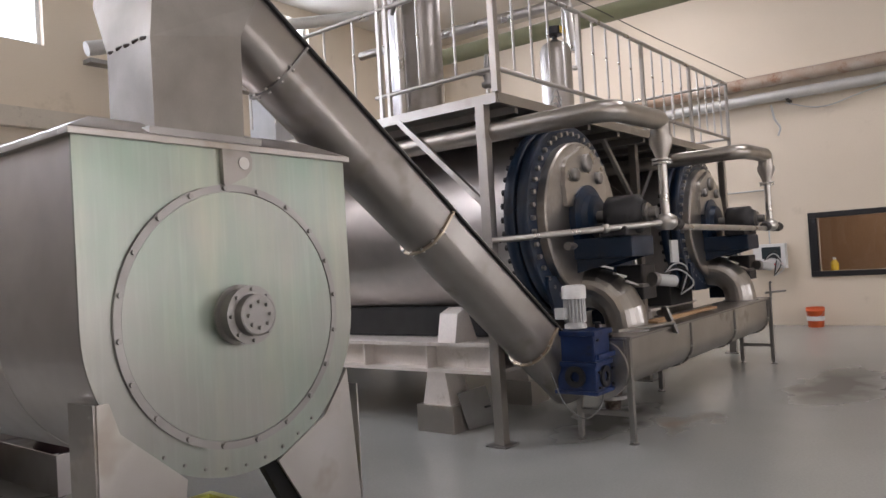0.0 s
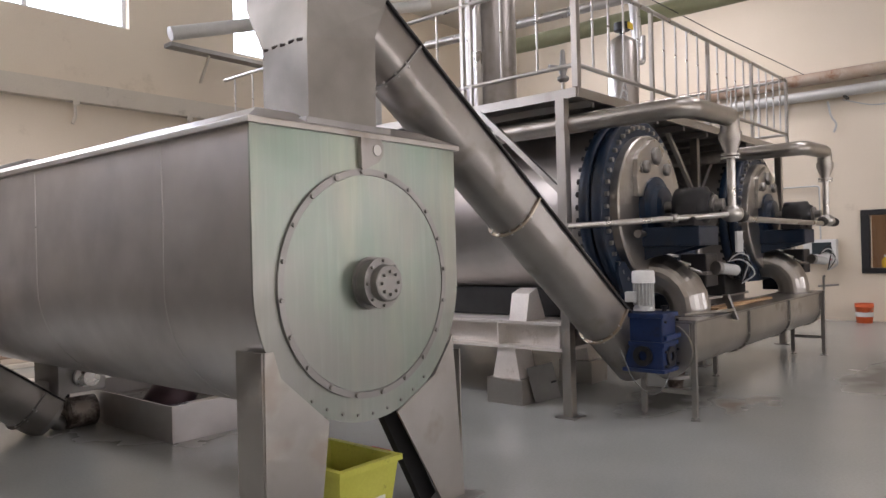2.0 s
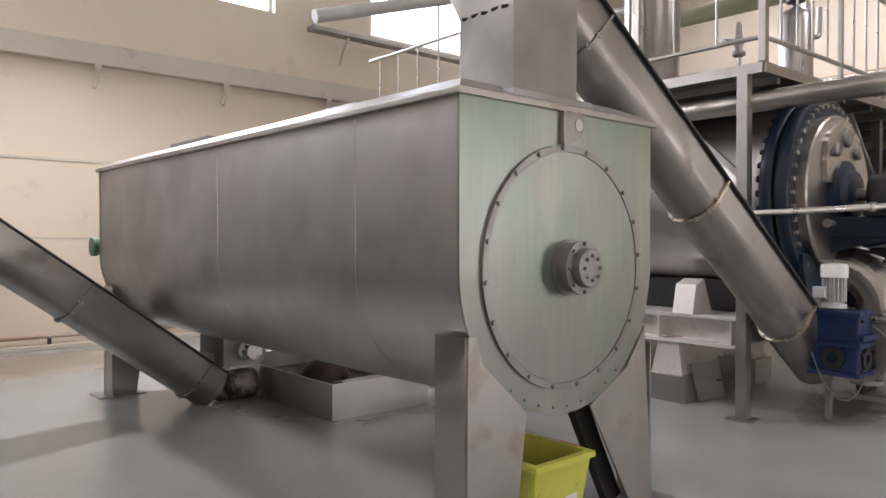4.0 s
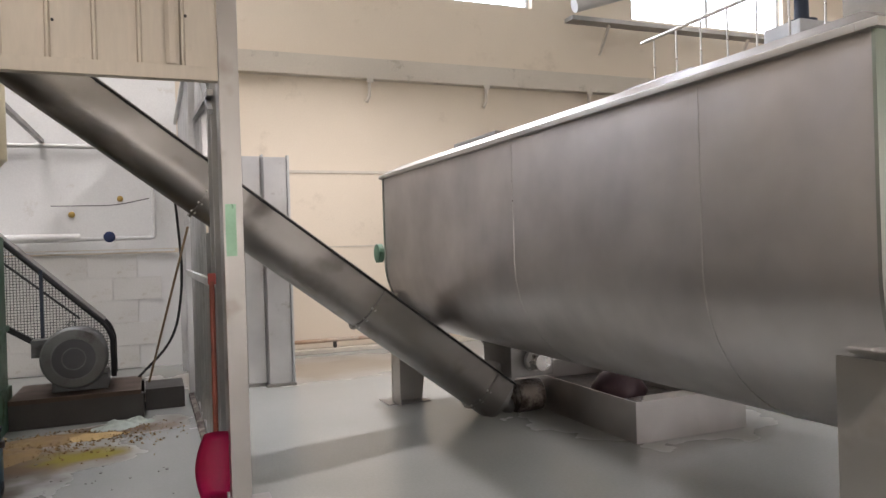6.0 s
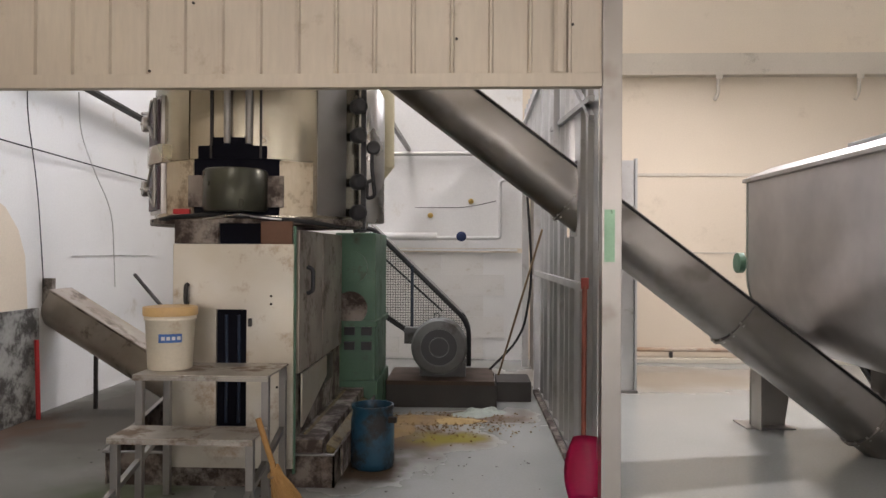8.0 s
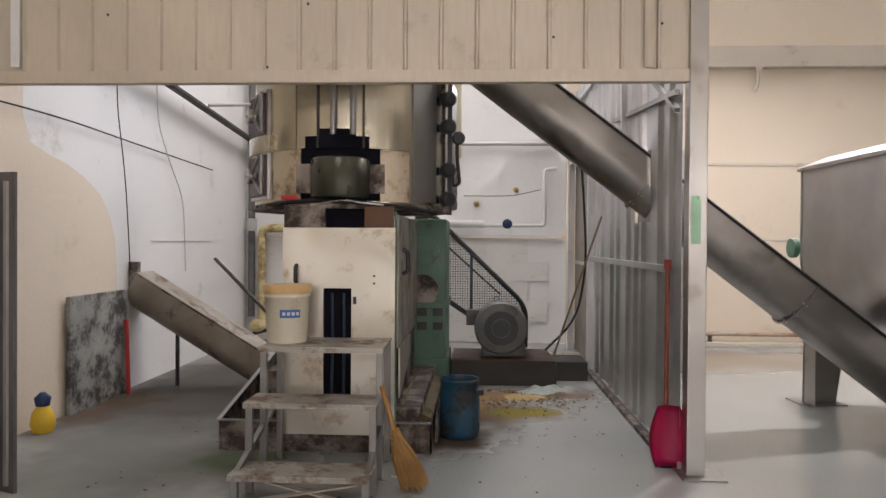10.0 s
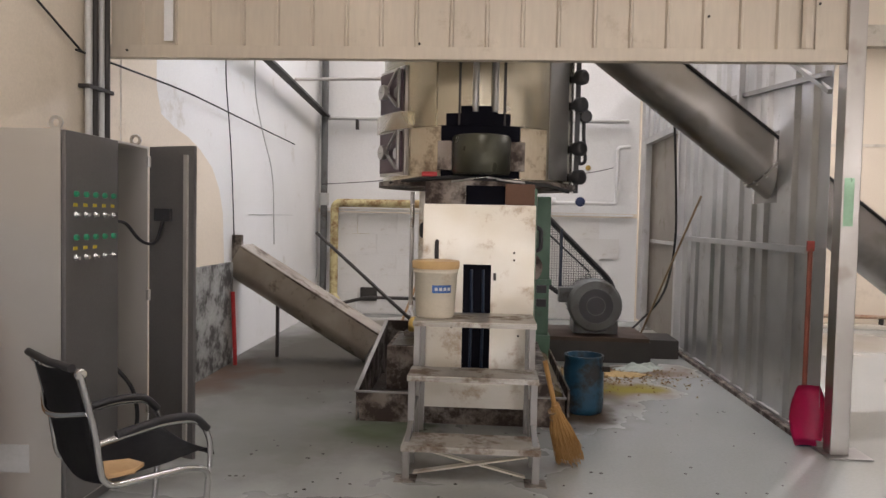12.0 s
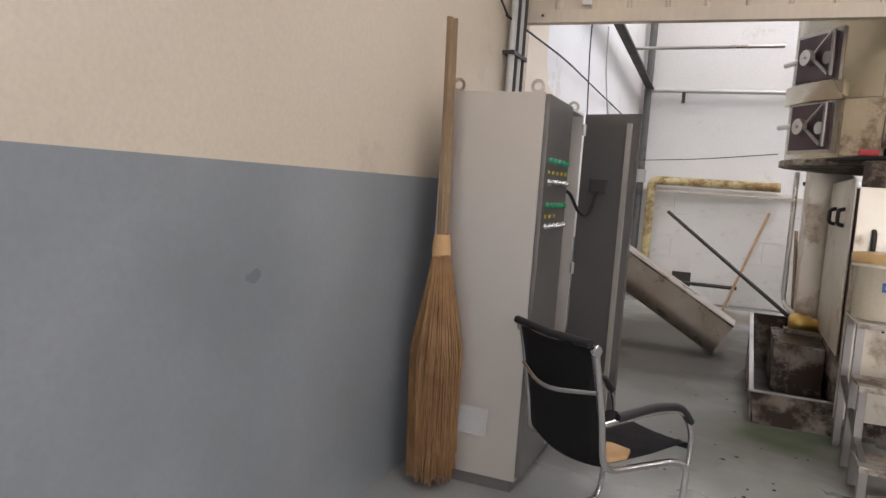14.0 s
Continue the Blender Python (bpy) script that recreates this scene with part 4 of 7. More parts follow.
aug = thing("screw_conveyor", (6.2, 3.45, 0), "inclined stainless screw conveyor rising into the hopper inlet", "conveyor")
P0, P1 = (6.47, 3.427, 0.446), (3.35, 3.894, 3.119)
d, s, u, r = trough(aug, P0, P1, 0.376, 0.349, STEEL_AUGER)
for t, mat in ((0.62, BRASSY), (2.04, BRASSY), (3.52, STEEL_DARK)):
    trough_flange(aug, P0, d, s, u, r, 0.349, t, mat, 7, 0.022)
part("cable", sweep(B(), [(5.78, 3.2, 0.66), (5.8, 3.12, 0.42), (6.0, 3.05, 0.26), (6.2, 3.0, 0.34), (6.24, 3.0, 0.5)], 0.005, 6, 0.1), MOTORGREY, aug)
duct = thing("inlet_duct", (2.97, 3.5, 2.2), "bent square stainless inlet duct welded on the hopper", "duct")
db = B()
secs = [(2.73, 3.20, 3.345, 3.72, 2.19), (2.73, 3.21, 3.345, 3.72, 2.60), (2.79, 3.34, 3.40, 3.95, 2.90), (2.90, 3.55, 3.42, 4.08, 3.35)]
rr = [[db.verts.new(v) for v in ((a, c, z), (b, c, z + (0.10 if k == 1 else 0)), (b, e, z + (0.10 if k == 1 else 0)), (a, e, z))] for k, (a, b, c, e, z) in enumerate(secs)]
for a, b in zip(rr, rr[1:]):
    for k in range(4):
        db.faces.new((a[k], a[(k + 1) % 4], b[(k + 1) % 4], b[k]))
db.faces.new(rr[0][::-1])
db.faces.new(rr[-1])
part("duct_body", db, STEEL_DUCT, duct)
part("base_flange", bx(B(), (2.68, 3.30, 2.15), (3.27, 3.79, 2.192), 0.004), STEEL_DARK, duct)
for k in range(5):
    part("scorch", cy(B(), (2.738 + 0.001 * k, 3.38 + 0.07 * k, 2.60 + 0.008 * (k % 2)), (2.732, 3.42 + 0.07 * k, 2.605), 0.011, n=8), GREASE, duct, "dark weld burn")
part("head_motor", lathe(B(), (3.05, 3.58, 3.36), (0, 0, 1), [(0, 0.16), (0.05, 0.16), (0.06, 0.12), (0.4, 0.12)], 20), LIGHTGREY, duct)

aug2 = thing("screw_conveyor", (2.7, 7.3, 0), "inclined stainless screw conveyor passing through the sheet partition", "conveyor")
Q0, Q1 = (2.93, 7.356, 0.149), (-0.9, 7.228, 3.056)
d, s, u, r = trough(aug2, Q0, Q1, 0.40, 0.353, STEEL_AUGER)
for t in (0.18, 1.42, 2.93):
    trough_flange(aug2, Q0, d, s, u, r, 0.353, t, STEEL_AUGER, 7, 0.022)
part("end_cap", cy(B(), Vector(Q0) - d * 0.04, Vector(Q0) + d * 0.02, 0.2, n=24), STEEL_DARK, aug2)
part("stub_shaft", cy(B(), Vector(Q0) - d * 0.2, Vector(Q0) - d * 0.03, 0.07, n=16), STEEL_DARK, aug2)
part("drive_end", cy(B(), (3.1, 7.3, 0.14), (3.34, 7.3, 0.14), 0.14, n=20), GRIMY, aug2)
part("wall_collar", bx(B(), (0.618, 7.05, 1.50), (0.63, 7.55, 2.30), 0.002), STEEL_DARK, aug2)


# ---------------- cookers ----------------
def cooker(cx):
    cz = 1.87
    ck = thing("cooker_vessel", (cx, 7.0, 0.82), "horizontal stainless cooker with navy bolted end flange", "cooker", "cookers under the platform")
    part("shell", lathe(B(), (cx, 3.76, cz), (0, 1, 0), [(0, 0.80), (0.01, 0.84), (3.2, 0.84), (3.203, 0.846), (3.22, 0.846), (3.223, 0.84), (6.9, 0.84), (7.0, 0.78)], 64), STEEL, ck)
    for y, lab in ((3.66, "rear flange ring"), (3.53, "front flange ring")):
        part("flange_ring", lathe(B(), (cx, y, cz), (0, 1, 0), [(0, 0.855), (0.006, 0.865), (0.094, 0.865), (0.1, 0.855)], 64), NAVY, ck, lab)
    part("flange_joint", cy(B(), (cx, 3.63, cz), (cx, 3.66, cz), 0.82, n=48), RUBBER, ck)
    face = part("end_cover", flat_faced(lathe(B(), (cx, 3.53, cz), (0, -1, 0), [(0, 0.70), (0.075, 0.70), (0.088, 0.685), (0.09, 0.3)], 64)), STEEL_CLEAN, ck)
    key = [(0.20, 0.10), (0.38, 0.10), (0.41, 0.28)] + arc(0.22, 0.38, 0.17, -5, 75, 6) + arc(0, 0.50, 0.16, 45, 135, 8) + arc(-0.22, 0.38, 0.17, 105, 185, 6) + [(-0.41, 0.28), (-0.38, 0.10), (-0.20, 0.10)] + arc(0, 0.08, 0.22, 165, 15, 10)
    part("lobe_plate", prism(B(), key, (cx, 3.40, cz), (cx, 3.44, cz), (1, 0, 0), (0, 0, 1)), STEEL_TUBE, ck)
    for dx, dz, r in ((0, 0.5, 0.085), (-0.23, 0.38, 0.06), (0.23, 0.38, 0.06)):
        part("plug", lathe(B(), (cx + dx, 3.40, cz + dz), (0, -1, 0), [(0, r), (0.03, r), (0.04, r * 0.8), (0.045, r * 0.6)], 20), STEEL_DARK, ck)
    part("hub_housing", lathe(B(), (cx, 3.44, cz), (0, -1, 0), [(0, 0.30), (0.06, 0.30), (0.08, 0.22), (0.13, 0.2), (0.14, 0.12)], 36), NAVY, ck)
    part("shaft", cy(B(), (cx, 3.35, cz), (cx, 2.86, cz), 0.055, n=20), STEEL_DARK, ck)
    low = [(-0.5, -0.35), (0.5, -0.35), (0.62, -0.1), (0.62, 0.0), (-0.62, 0.0), (-0.62, -0.1)]
    part("flange_apron", prism(B(), [(a, b - 0.5) for a, b in low], (cx, 3.50, cz), (cx, 3.535, cz), (1, 0, 0), (0, 0, 1)), NAVY, ck)
    part("bearing_arm", bx(B(), (cx - 0.24, 2.9, 1.5), (cx + 0.24, 3.53, 1.68), 0.02), NAVY, ck)
    part("bearing_arm", prism(B(), [(3.53, 1.36), (3.53, 1.5), (2.95, 1.5), (3.1, 1.46)], (cx - 0.2, 0, 0), (cx - 0.17, 0, 0), (0, 1, 0), (0, 0, 1)), NAVY, ck, "gusset web")
    part("bearing_arm", prism(B(), [(3.53, 1.36), (3.53, 1.5), (2.95, 1.5), (3.1, 1.46)], (cx + 0.17, 0, 0), (cx + 0.2, 0, 0), (0, 1, 0), (0, 0, 1)), NAVY, ck, "gusset web")
    bb = lathe(B(), (cx, 3.2, cz + 0.0), (0, -1, 0), [(0, 0.12), (0.02, 0.17), (0.28, 0.17), (0.3, 0.13), (0.34, 0.11)], 28)
    bx(bb, (cx - 0.28, 2.93, 1.68), (cx + 0.28, 3.17, 1.76), 0.015)
    bx(bb, (cx - 0.17, 2.95, 1.74), (cx + 0.17, 3.15, 1.88), 0.02)
    part("bearing_block", bb, BLACK, ck)
    part("shaft_nut", lathe(B(), (cx, 2.88, cz), (0, -1, 0), [(0, 0.09), (0.05, 0.09), (0.055, 0.05), (0.12, 0.05)], 20), STEEL_DARK, ck)
    me = bolt_mesh("bolt", 0.024, 0.03, STEEL_TUBE)
    me2 = mesh_of("bolt", cy(cy(B(), (0, 0, 0), (0, -0.06, 0), 0.026, n=8), (0, 0, 0), (0, 0.02, 0), 0.03, n=6), BLACK)
    for i in range(44):
        a = 2 * math.pi * i / 44
        piece("bolt", me, at(cx + 0.785 * math.cos(a), 3.53, cz + 0.785 * math.sin(a)), ck)
        piece("nut", me2, at(cx + 0.83 * math.cos(a), 3.77, cz + 0.83 * math.sin(a)), ck)
    # discharge elbow in mitred segments
    el = B()
    pts = [(cx + 0.05, 3.62, 1.24), (cx + 0.05, 3.45, 1.24)]
    for k in range(1, 6):
        a = radians(90 * k / 5)
        pts.append((cx + 0.05, 3.45 - 0.33 * math.sin(a), 1.24 - 0.33 * (1 - math.cos(a))))
    pts.append((cx + 0.05, 3.12, 0.845))
    sweep(el, pts, 0.185, 28)
    for fc in el.faces:
        fc.smooth = False
    part("discharge_elbow", el, STEEL_CLEAN, ck)
    part("elbow_flange", cy(B(), (cx + 0.05, 3.60, 1.24), (cx + 0.05, 3.56, 1.24), 0.23, n=32), STEEL_DARK, ck)
    part("elbow_collar", cy(B(), (cx + 0.05, 3.12, 0.842), (cx + 0.05, 3.12, 0.862), 0.215, n=32), STEEL_DARK, ck)
    hd = bx(B(), (cx + 0.16, 2.99, 1.22), (cx + 0.3, 3.2, 1.25), 0.008)
    part("inspection_door", hd, STEEL_DARK, ck)
    # Black block put in to paint the shade beneath the vessel.
    part("underside_shade", bx(B(), (cx - 0.42, 3.85, 0.825), (cx + 0.42, 10.2, 1.12), 0.02), RUBBER, ck, "black block painting the dark gap under the vessel")
    part("gate_housing", bx(B(), (cx + 0.34, 3.34, 0.87), (cx + 0.86, 3.60, 1.46), 0.015), NAVY, ck)
    part("gate_cover", bx(B(), (cx + 0.42, 3.32, 0.95), (cx + 0.80, 3.339, 1.28), 0.006), BLACK, ck)
    part("gate_rod", cy(B(), (cx + 0.55, 3.22, 0.9), (cx + 0.55, 3.22, 1.5), 0.022, n=12), STEEL_TUBE, ck)
    part("gate_clamp", lathe(B(), (cx + 0.55, 3.22, 1.12), (0, 0, 1), [(0, 0.05), (0.02, 0.07), (0.1, 0.07), (0.12, 0.05)], 16), BLUE, ck)
    for k in range(3):
        part("elbow_clip", bar(B(), (cx + 0.05 - 0.02 * k, 3.34 - 0.12 * k, 1.43 - 0.07 * k), (cx + 0.18, 3.28 - 0.12 * k, 1.40 - 0.08 * k), 0.03, 0.02), STEEL_DARK, ck)
    # saddle and base beam
    base = B()
    for z0, z1, x0, x1 in ((0.79, 0.82, -0.85, 0.85), (0.55, 0.58, -0.85, 0.85), (0.58, 0.79, -0.70, -0.68), (0.58, 0.79, 0.68, 0.70)):
        bx(base, (cx + x0, 3.95, z0), (cx + x1, 10.4, z1))
    for y in (4.0, 4.7, 5.5, 6.3):
        bx(base, (cx - 0.84, y, 0.58), (cx - 0.70, y + 0.015, 0.79))
    part("base_beam", base, BRIGHTSTEEL, ck)
    for y in (4.35, 6.6, 9.0):
        for sx in (-1, 1):
            poly = [(0.52 * sx, 0.82), (0.86 * sx, 0.82), (0.80 * sx, 1.08), (0.66 * sx, 1.13)]
            part("saddle", prism(B(), poly, (cx, y, 0), (cx, y + 0.2, 0), (1, 0, 0), (0, 0, 1)), BRIGHTSTEEL, ck)
    for y in (4.42, 9.2):
        for x0, x1 in ((-0.86, -0.5), (0.5, 0.86)):
            part("pier", bx(B(), (cx + x0, y, 0.0), (cx + x1, y + 0.42, 0.25), 0.006), STEEL_CLEAN, ck)
            poly = [(y + 0.05, 0.25), (y + 0.37, 0.25), (y + 0.3, 0.55), (y + 0.1, 0.55)]
            part("pier_wedge", prism(B(), poly, (cx + x0 + 0.04, 0, 0), (cx + x1 - 0.04, 0, 0), (0, 1, 0), (0, 0, 1)), BRIGHTSTEEL, ck)
    # vapour pipe with funnel and drop
    vx = cx - 0.9
    part("vapour_pipe", sweep(B(), [(vx, 9.5, 2.62), (vx, 2.72, 2.62), (cx + 0.09, 2.72, 2.66), (cx + 0.09, 2.72, 2.5)], 0.085, 20, 0.16), STEEL_CLEAN, ck)
    part("funnel", lathe(B(), (cx + 0.09, 2.72, 2.52), (0, 0, -1), [(0, 0.10), (0.06, 0.10), (0.19, 0.05), (0.2, 0.05)], 20), STEEL_CLEAN, ck)
    for z in (2.325, 2.295):
        part("pipe_flange", cy(B(), (cx + 0.09, 2.72, z), (cx + 0.09, 2.72, z - 0.018), 0.085, n=24), STEEL_TUBE, ck)
    part("drop_pipe", cy(B(), (cx + 0.09, 2.72, 2.28), (cx + 0.09, 2.72, 1.8), 0.038, n=16), STEEL_TUBE, ck)
    part("cross_joint", lathe(B(), (cx + 0.09, 2.72, 1.85), (0, 0, -1), [(0, 0.05), (0.03, 0.09), (0.07, 0.1), (0.11, 0.09), (0.14, 0.05)], 20), STEEL_TUBE, ck)
    # pneumatic actuator and its hoses below the bearing
    part("actuator", cy(B(), (cx + 0.35, 2.95, 1.28), (cx + 0.58, 2.865, 1.252), 0.055, n=18), LIGHTGREY, ck)
    part("actuator_cap", cy(B(), (cx + 0.31, 2.965, 1.285), (cx + 0.36, 2.947, 1.28), 0.064, n=18), STEEL_DARK, ck)
    part("valve_body", bx(B(), (cx + 0.3, 3.05, 1.1), (cx + 0.62, 3.3, 1.42), 0.02), BLACK, ck)
    for k in range(4):
        part("hose", sweep(B(), [(cx + 0.45, 2.9, 1.34), (cx + 0.5 + 0.05 * k, 2.82, 1.46 - 0.03 * k), (cx + 0.75, 2.8 - 0.03 * k, 1.45 - 0.08 * k), (cx + 0.7, 2.85, 1.12)], 0.008, 6, 0.12), LIGHTGREY if k % 2 else RUBBER, ck)
    return ck


c1 = cooker(6.98)
copy_thing(c1, Matrix.Translation((6.98 + 3.53, 7.0, 0.82)))
steam = thing("steam_line", (8.5, 2.72, 1.5), "thin bright steel steam line in front of the cookers", "pipe")
part("pipe", sweep(B(), [(5.93, 3.76, 1.70), (6.1, 3.55, 1.71), (7.0, 2.72, 1.775), (7.35, 2.72, 1.775)], 0.027, 12, 0.05), STEEL_TUBE, steam)
part("pipe", sweep(B(), [(7.4, 2.72, 1.74), (10.4, 2.72, 1.74)], 0.03, 12), STEEL_TUBE, steam)
part("union", lathe(B(), (6.6, 3.09, 1.745), (0.74, -0.67, 0.05), [(0, 0.03), (0.005, 0.042), (0.05, 0.042), (0.055, 0.03)], 16), STEEL_TUBE, steam)
for x in (7.25, 10.35, 10.75, 10.95):
    part("pipe_valve", lathe(B(), (x, 2.72, 1.765), (1, 0, 0), [(0, 0.035), (0.02, 0.06), (0.06, 0.06), (0.08, 0.04), (0.1, 0.05), (0.14, 0.05), (0.15, 0.03)], 14), DARKPIPE, steam)
tag = bx(B(), (7.0, 2.66, 1.43), (7.16, 2.68, 1.62), 0.004)
part("sign_plate", tag, LIGHTGREY, steam)
part("needle_valve", lathe(B(), (6.6, 3.35, 1.62), (-1, 0, 0), [(0, 0.02), (0.05, 0.03), (0.08, 0.02), (0.12, 0.035), (0.15, 0.035)], 12), STEEL_TUBE, steam)

# ---------------- discharge trough ----------------
tr = thing("discharge_trough", (8.6, 3.1, 0), "horizontal stainless screw trough on square steel legs", "conveyor")
d, s, u, r = trough(tr, (6.42, 3.10, 0.62), (10.92, 3.10, 0.62), 0.42, 0.42, STEEL_CLEAN, STEEL_DARK)
for t in (0.02, 1.55, 3.0, 4.45):
    trough_flange(tr, (6.42, 3.10, 0.62), d, s, u, r, 0.42, t, STEEL_DARK, 7, 0.02)
for x, ys in ((6.46, (2.87, 3.33)), (10.95, (2.87, 3.25)), (8.7, (3.5,))):
    for y in ys:
        part("leg", bx(B(), (x - 0.022, y - 0.022, 0.03), (x + 0.022, y + 0.022, 0.83), 0.003), STEEL_DARK, tr)
        part("levelling_foot", lathe(B(), (x, y, 0), (0, 0, 1), [(0, 0.04), (0.008, 0.04), (0.012, 0.012), (0.035, 0.012)], 14), STEEL_DARK, tr)
    if len(ys) == 2:
        part("stretcher", bx(B(), (x - 0.018, ys[0] + 0.022, 0.22), (x + 0.018, ys[1] - 0.022, 0.26), 0.003), STEEL_DARK, tr)
        part("head_bar", bx(B(), (x - 0.02, ys[0] - 0.03, 0.83), (x + 0.02, ys[1] + 0.03, 0.86), 0.003), STEEL_DARK, tr)
part("end_handle", sweep(B(), [(10.9, 2.84, 0.87), (10.9, 2.84, 1.05), (10.9, 2.82, 1.06)], 0.015, 8), STEEL_DARK, tr)
part("end_bar", sweep(B(), [(10.9, 2.9, 0.92), (11.3, 2.75, 0.92)], 0.014, 8), STEEL_DARK, tr)
solid("wooden_board", bx(B(), (7.6, 3.06, 0.849), (9.4, 3.16, 0.872), 0.004), TIMBER, "thin bare board lying on the trough lid", "board")
solid("wooden_board", bar(B(), (7.5, 3.2, 0.862), (9.0, 3.02, 0.885), 0.07, 0.018), TIMBER, "thin bare board lying on the trough lid", "board")
lever = thing("gate_lever", (7.2, 2.85, 0.86), "bent flat steel gate lever with bright rod", "lever")
part("lever_plate", bar(B(), (7.42, 2.92, 1.02), (7.5, 2.86, 0.78), 0.09, 0.02), STEEL_DARK, lever)
part("rod", sweep(B(), [(6.45, 2.95, 0.905), (7.35, 2.82, 0.885)], 0.014, 10), STEEL_TUBE, lever)

gm = thing("gear_motor", (6.28, 3.15, 0.42), "blue cast gear reducer with small grey motor above", "motor")
gb = bx(B(), (6.12, 3.0, 0.44), (6.40, 3.34, 0.92), 0.02)
bx(gb, (6.10, 2.98, 0.66), (6.42, 3.36, 0.70), 0.008)
bx(gb, (6.10, 2.98, 0.90), (6.42, 3.36, 0.94), 0.008)
bx(gb, (6.10, 2.98, 0.44), (6.42, 3.36, 0.47), 0.008)
part("gearbox", gb, BLUE, gm)
gbolt = mesh_of("bolt", cy(B(), (0, 0, 0), (0, -0.018, 0), 0.012, n=6), BLACK)
for x in (6.14, 6.38):
    for z in (0.50, 0.62, 0.74, 0.87):
        piece("bolt", gbolt, at(x, 2.985, z), gm)
part("foot_rib", bx(B(), (6.10, 2.955, 0.72), (6.42, 2.979, 0.76), 0.004), BLUE, gm)
part("breather", lathe(B(), (6.36, 3.08, 0.94), (0, 0, 1), [(0, 0.02), (0.03, 0.02), (0.035, 0.03), (0.05, 0.03)], 12), BLACK, gm)
part("output_bore", annulus(B(), (6.12, 3.17, 0.58), (-1, 0, 0), 0.04, 0.085, 0.03, 24), BLACK, gm)
part("output_bore", annulus(B(), (6.27, 3.0, 0.57), (0, -1, 0), 0.04, 0.085, 0.02, 24), BLACK, gm)
part("shaft_cap", cy(B(), (6.40, 3.03, 0.58), (6.52, 3.03, 0.58), 0.03, n=14), STEEL_TUBE, gm)
mot = B()
lathe(mot, (6.26, 3.22, 0.95), (0, 0, 1), [(0, 0.09), (0.03, 0.09), (0.04, 0.075), (0.24, 0.075)], 24)
for k in range(18):
    a = 2 * math.pi * k / 18
    bar(mot, (6.26 + 0.082 * math.cos(a), 3.22 + 0.082 * math.sin(a), 1.0), (6.26 + 0.082 * math.cos(a), 3.22 + 0.082 * math.sin(a), 1.19), 0.006, 0.022)
part("motor_body", mot, LIGHTGREY, gm)
part("motor_fan_cowl", lathe(B(), (6.26, 3.22, 1.19), (0, 0, 1), [(0, 0.098), (0.09, 0.098), (0.105, 0.088), (0.11, 0.05)], 28), WHITE, gm)
part("terminal_box", bx(B(), (6.12, 3.24, 1.03), (6.19, 3.33, 1.12), 0.008), LIGHTGREY, gm)
part("mount_plate", cy(B(), (6.40, 3.1, 0.6), (6.43, 3.1, 0.6), 0.24, n=32), STEEL_CLEAN, gm)
part("outlet_stub", cy(B(), (6.60, 3.1, 0.24), (6.60, 3.1, 0.46), 0.06, 0.10, n=20), GRIMY, tr)
part("outlet_clamp", cy(B(), (6.60, 3.1, 0.33), (6.60, 3.1, 0.36), 0.12, n=20), STEEL_DARK, tr)
lp = thing("loose_plate", (6.45, 4.3, 0), "square steel sheet leaning on a pier", "plate")
part("sheet", prism(B(), [(0, 0), (0.36, 0.03), (0.30, 0.44), (-0.06, 0.4)], (6.32, 4.40, 0.0), (6.33, 4.41, 0.0), (0.83, -0.3, 0.0), (-0.25, -0.05, 0.9)), STEEL_DARK, lp)
part("slot", bx(B(), (6.40, 4.25, 0.2), (6.47, 4.27, 0.215)), BLACK, lp)

# ---------------- platform ----------------
def fy(x):
    return 3.66 - 0.027 * (x - 5.98)


PX0, PX1, PZ = 5.98, 11.9, 2.84
pf = thing("service_platform", (8.9, 6.0, 0), "stainless service platform with railings above the cookers", "platform")
deck = B()
vs = [(PX0, fy(PX0)), (PX1, fy(PX1)), (PX1, 9.2), (PX0, 9.2)]
prism(deck, vs, (0, 0, PZ + 0.02), (0, 0, PZ + 0.07), (1, 0, 0), (0, 1, 0))
part("deck", deck, STEEL_DARK, pf)
for a, b in zip(vs, vs[1:] + vs[:1]):
    part("edge_channel", bar(B(), (*a, PZ + 0.035), (*b, PZ + 0.035), 0.04, 0.085), STEEL_CLEAN, pf)
for k in range(9):
    x = PX0 + 0.3 + k * 0.66
    part("joist", bx(B(), (x, fy(x) + 0.03, PZ - 0.05), (x + 0.05, 9.1, PZ + 0.019)), STEEL_DARK, pf)
for x, y in ((5.99, 3.82), (9.3, 3.9), (11.85, 3.62), (5.99, 8.9), (9.3, 8.9), (11.85, 8.9)):
    part("column", bx(B(), (x - 0.045, y - 0.045, 0.012), (x + 0.045, y + 0.045, PZ), 0.004), STEEL_CLEAN, pf)
    part("foot_plate", bx(B(), (x - 0.1, y - 0.1, 0.0), (x + 0.1, y + 0.1, 0.012), 0.003), STEEL_DARK, pf)
for a, b in (((5.97, 3.85, 2.02), (5.97, 4.72, PZ)), ((9.3, 3.9, 2.08), (8.4, 3.88, PZ)), ((9.3, 3.9, 2.08), (9.75, 3.85, 2.62)), ((9.3, 3.9, 2.1), (9.3, 4.8, PZ))):
    part("brace", bar(B(), a, b, 0.045, 0.05), STEEL_CLEAN, pf)
RZ = PZ + 1.09
part("handrail", sweep(B(), [(PX0, 9.1, RZ), (PX0, fy(PX0), RZ), (PX1, fy(PX1), RZ)], 0.022, 12, 0.03), STEEL_TUBE, pf)
part("handrail", sweep(B(), [(PX1, fy(PX1), RZ), (PX1, 9.1, RZ)], 0.022, 12), STEEL_TUBE, pf)
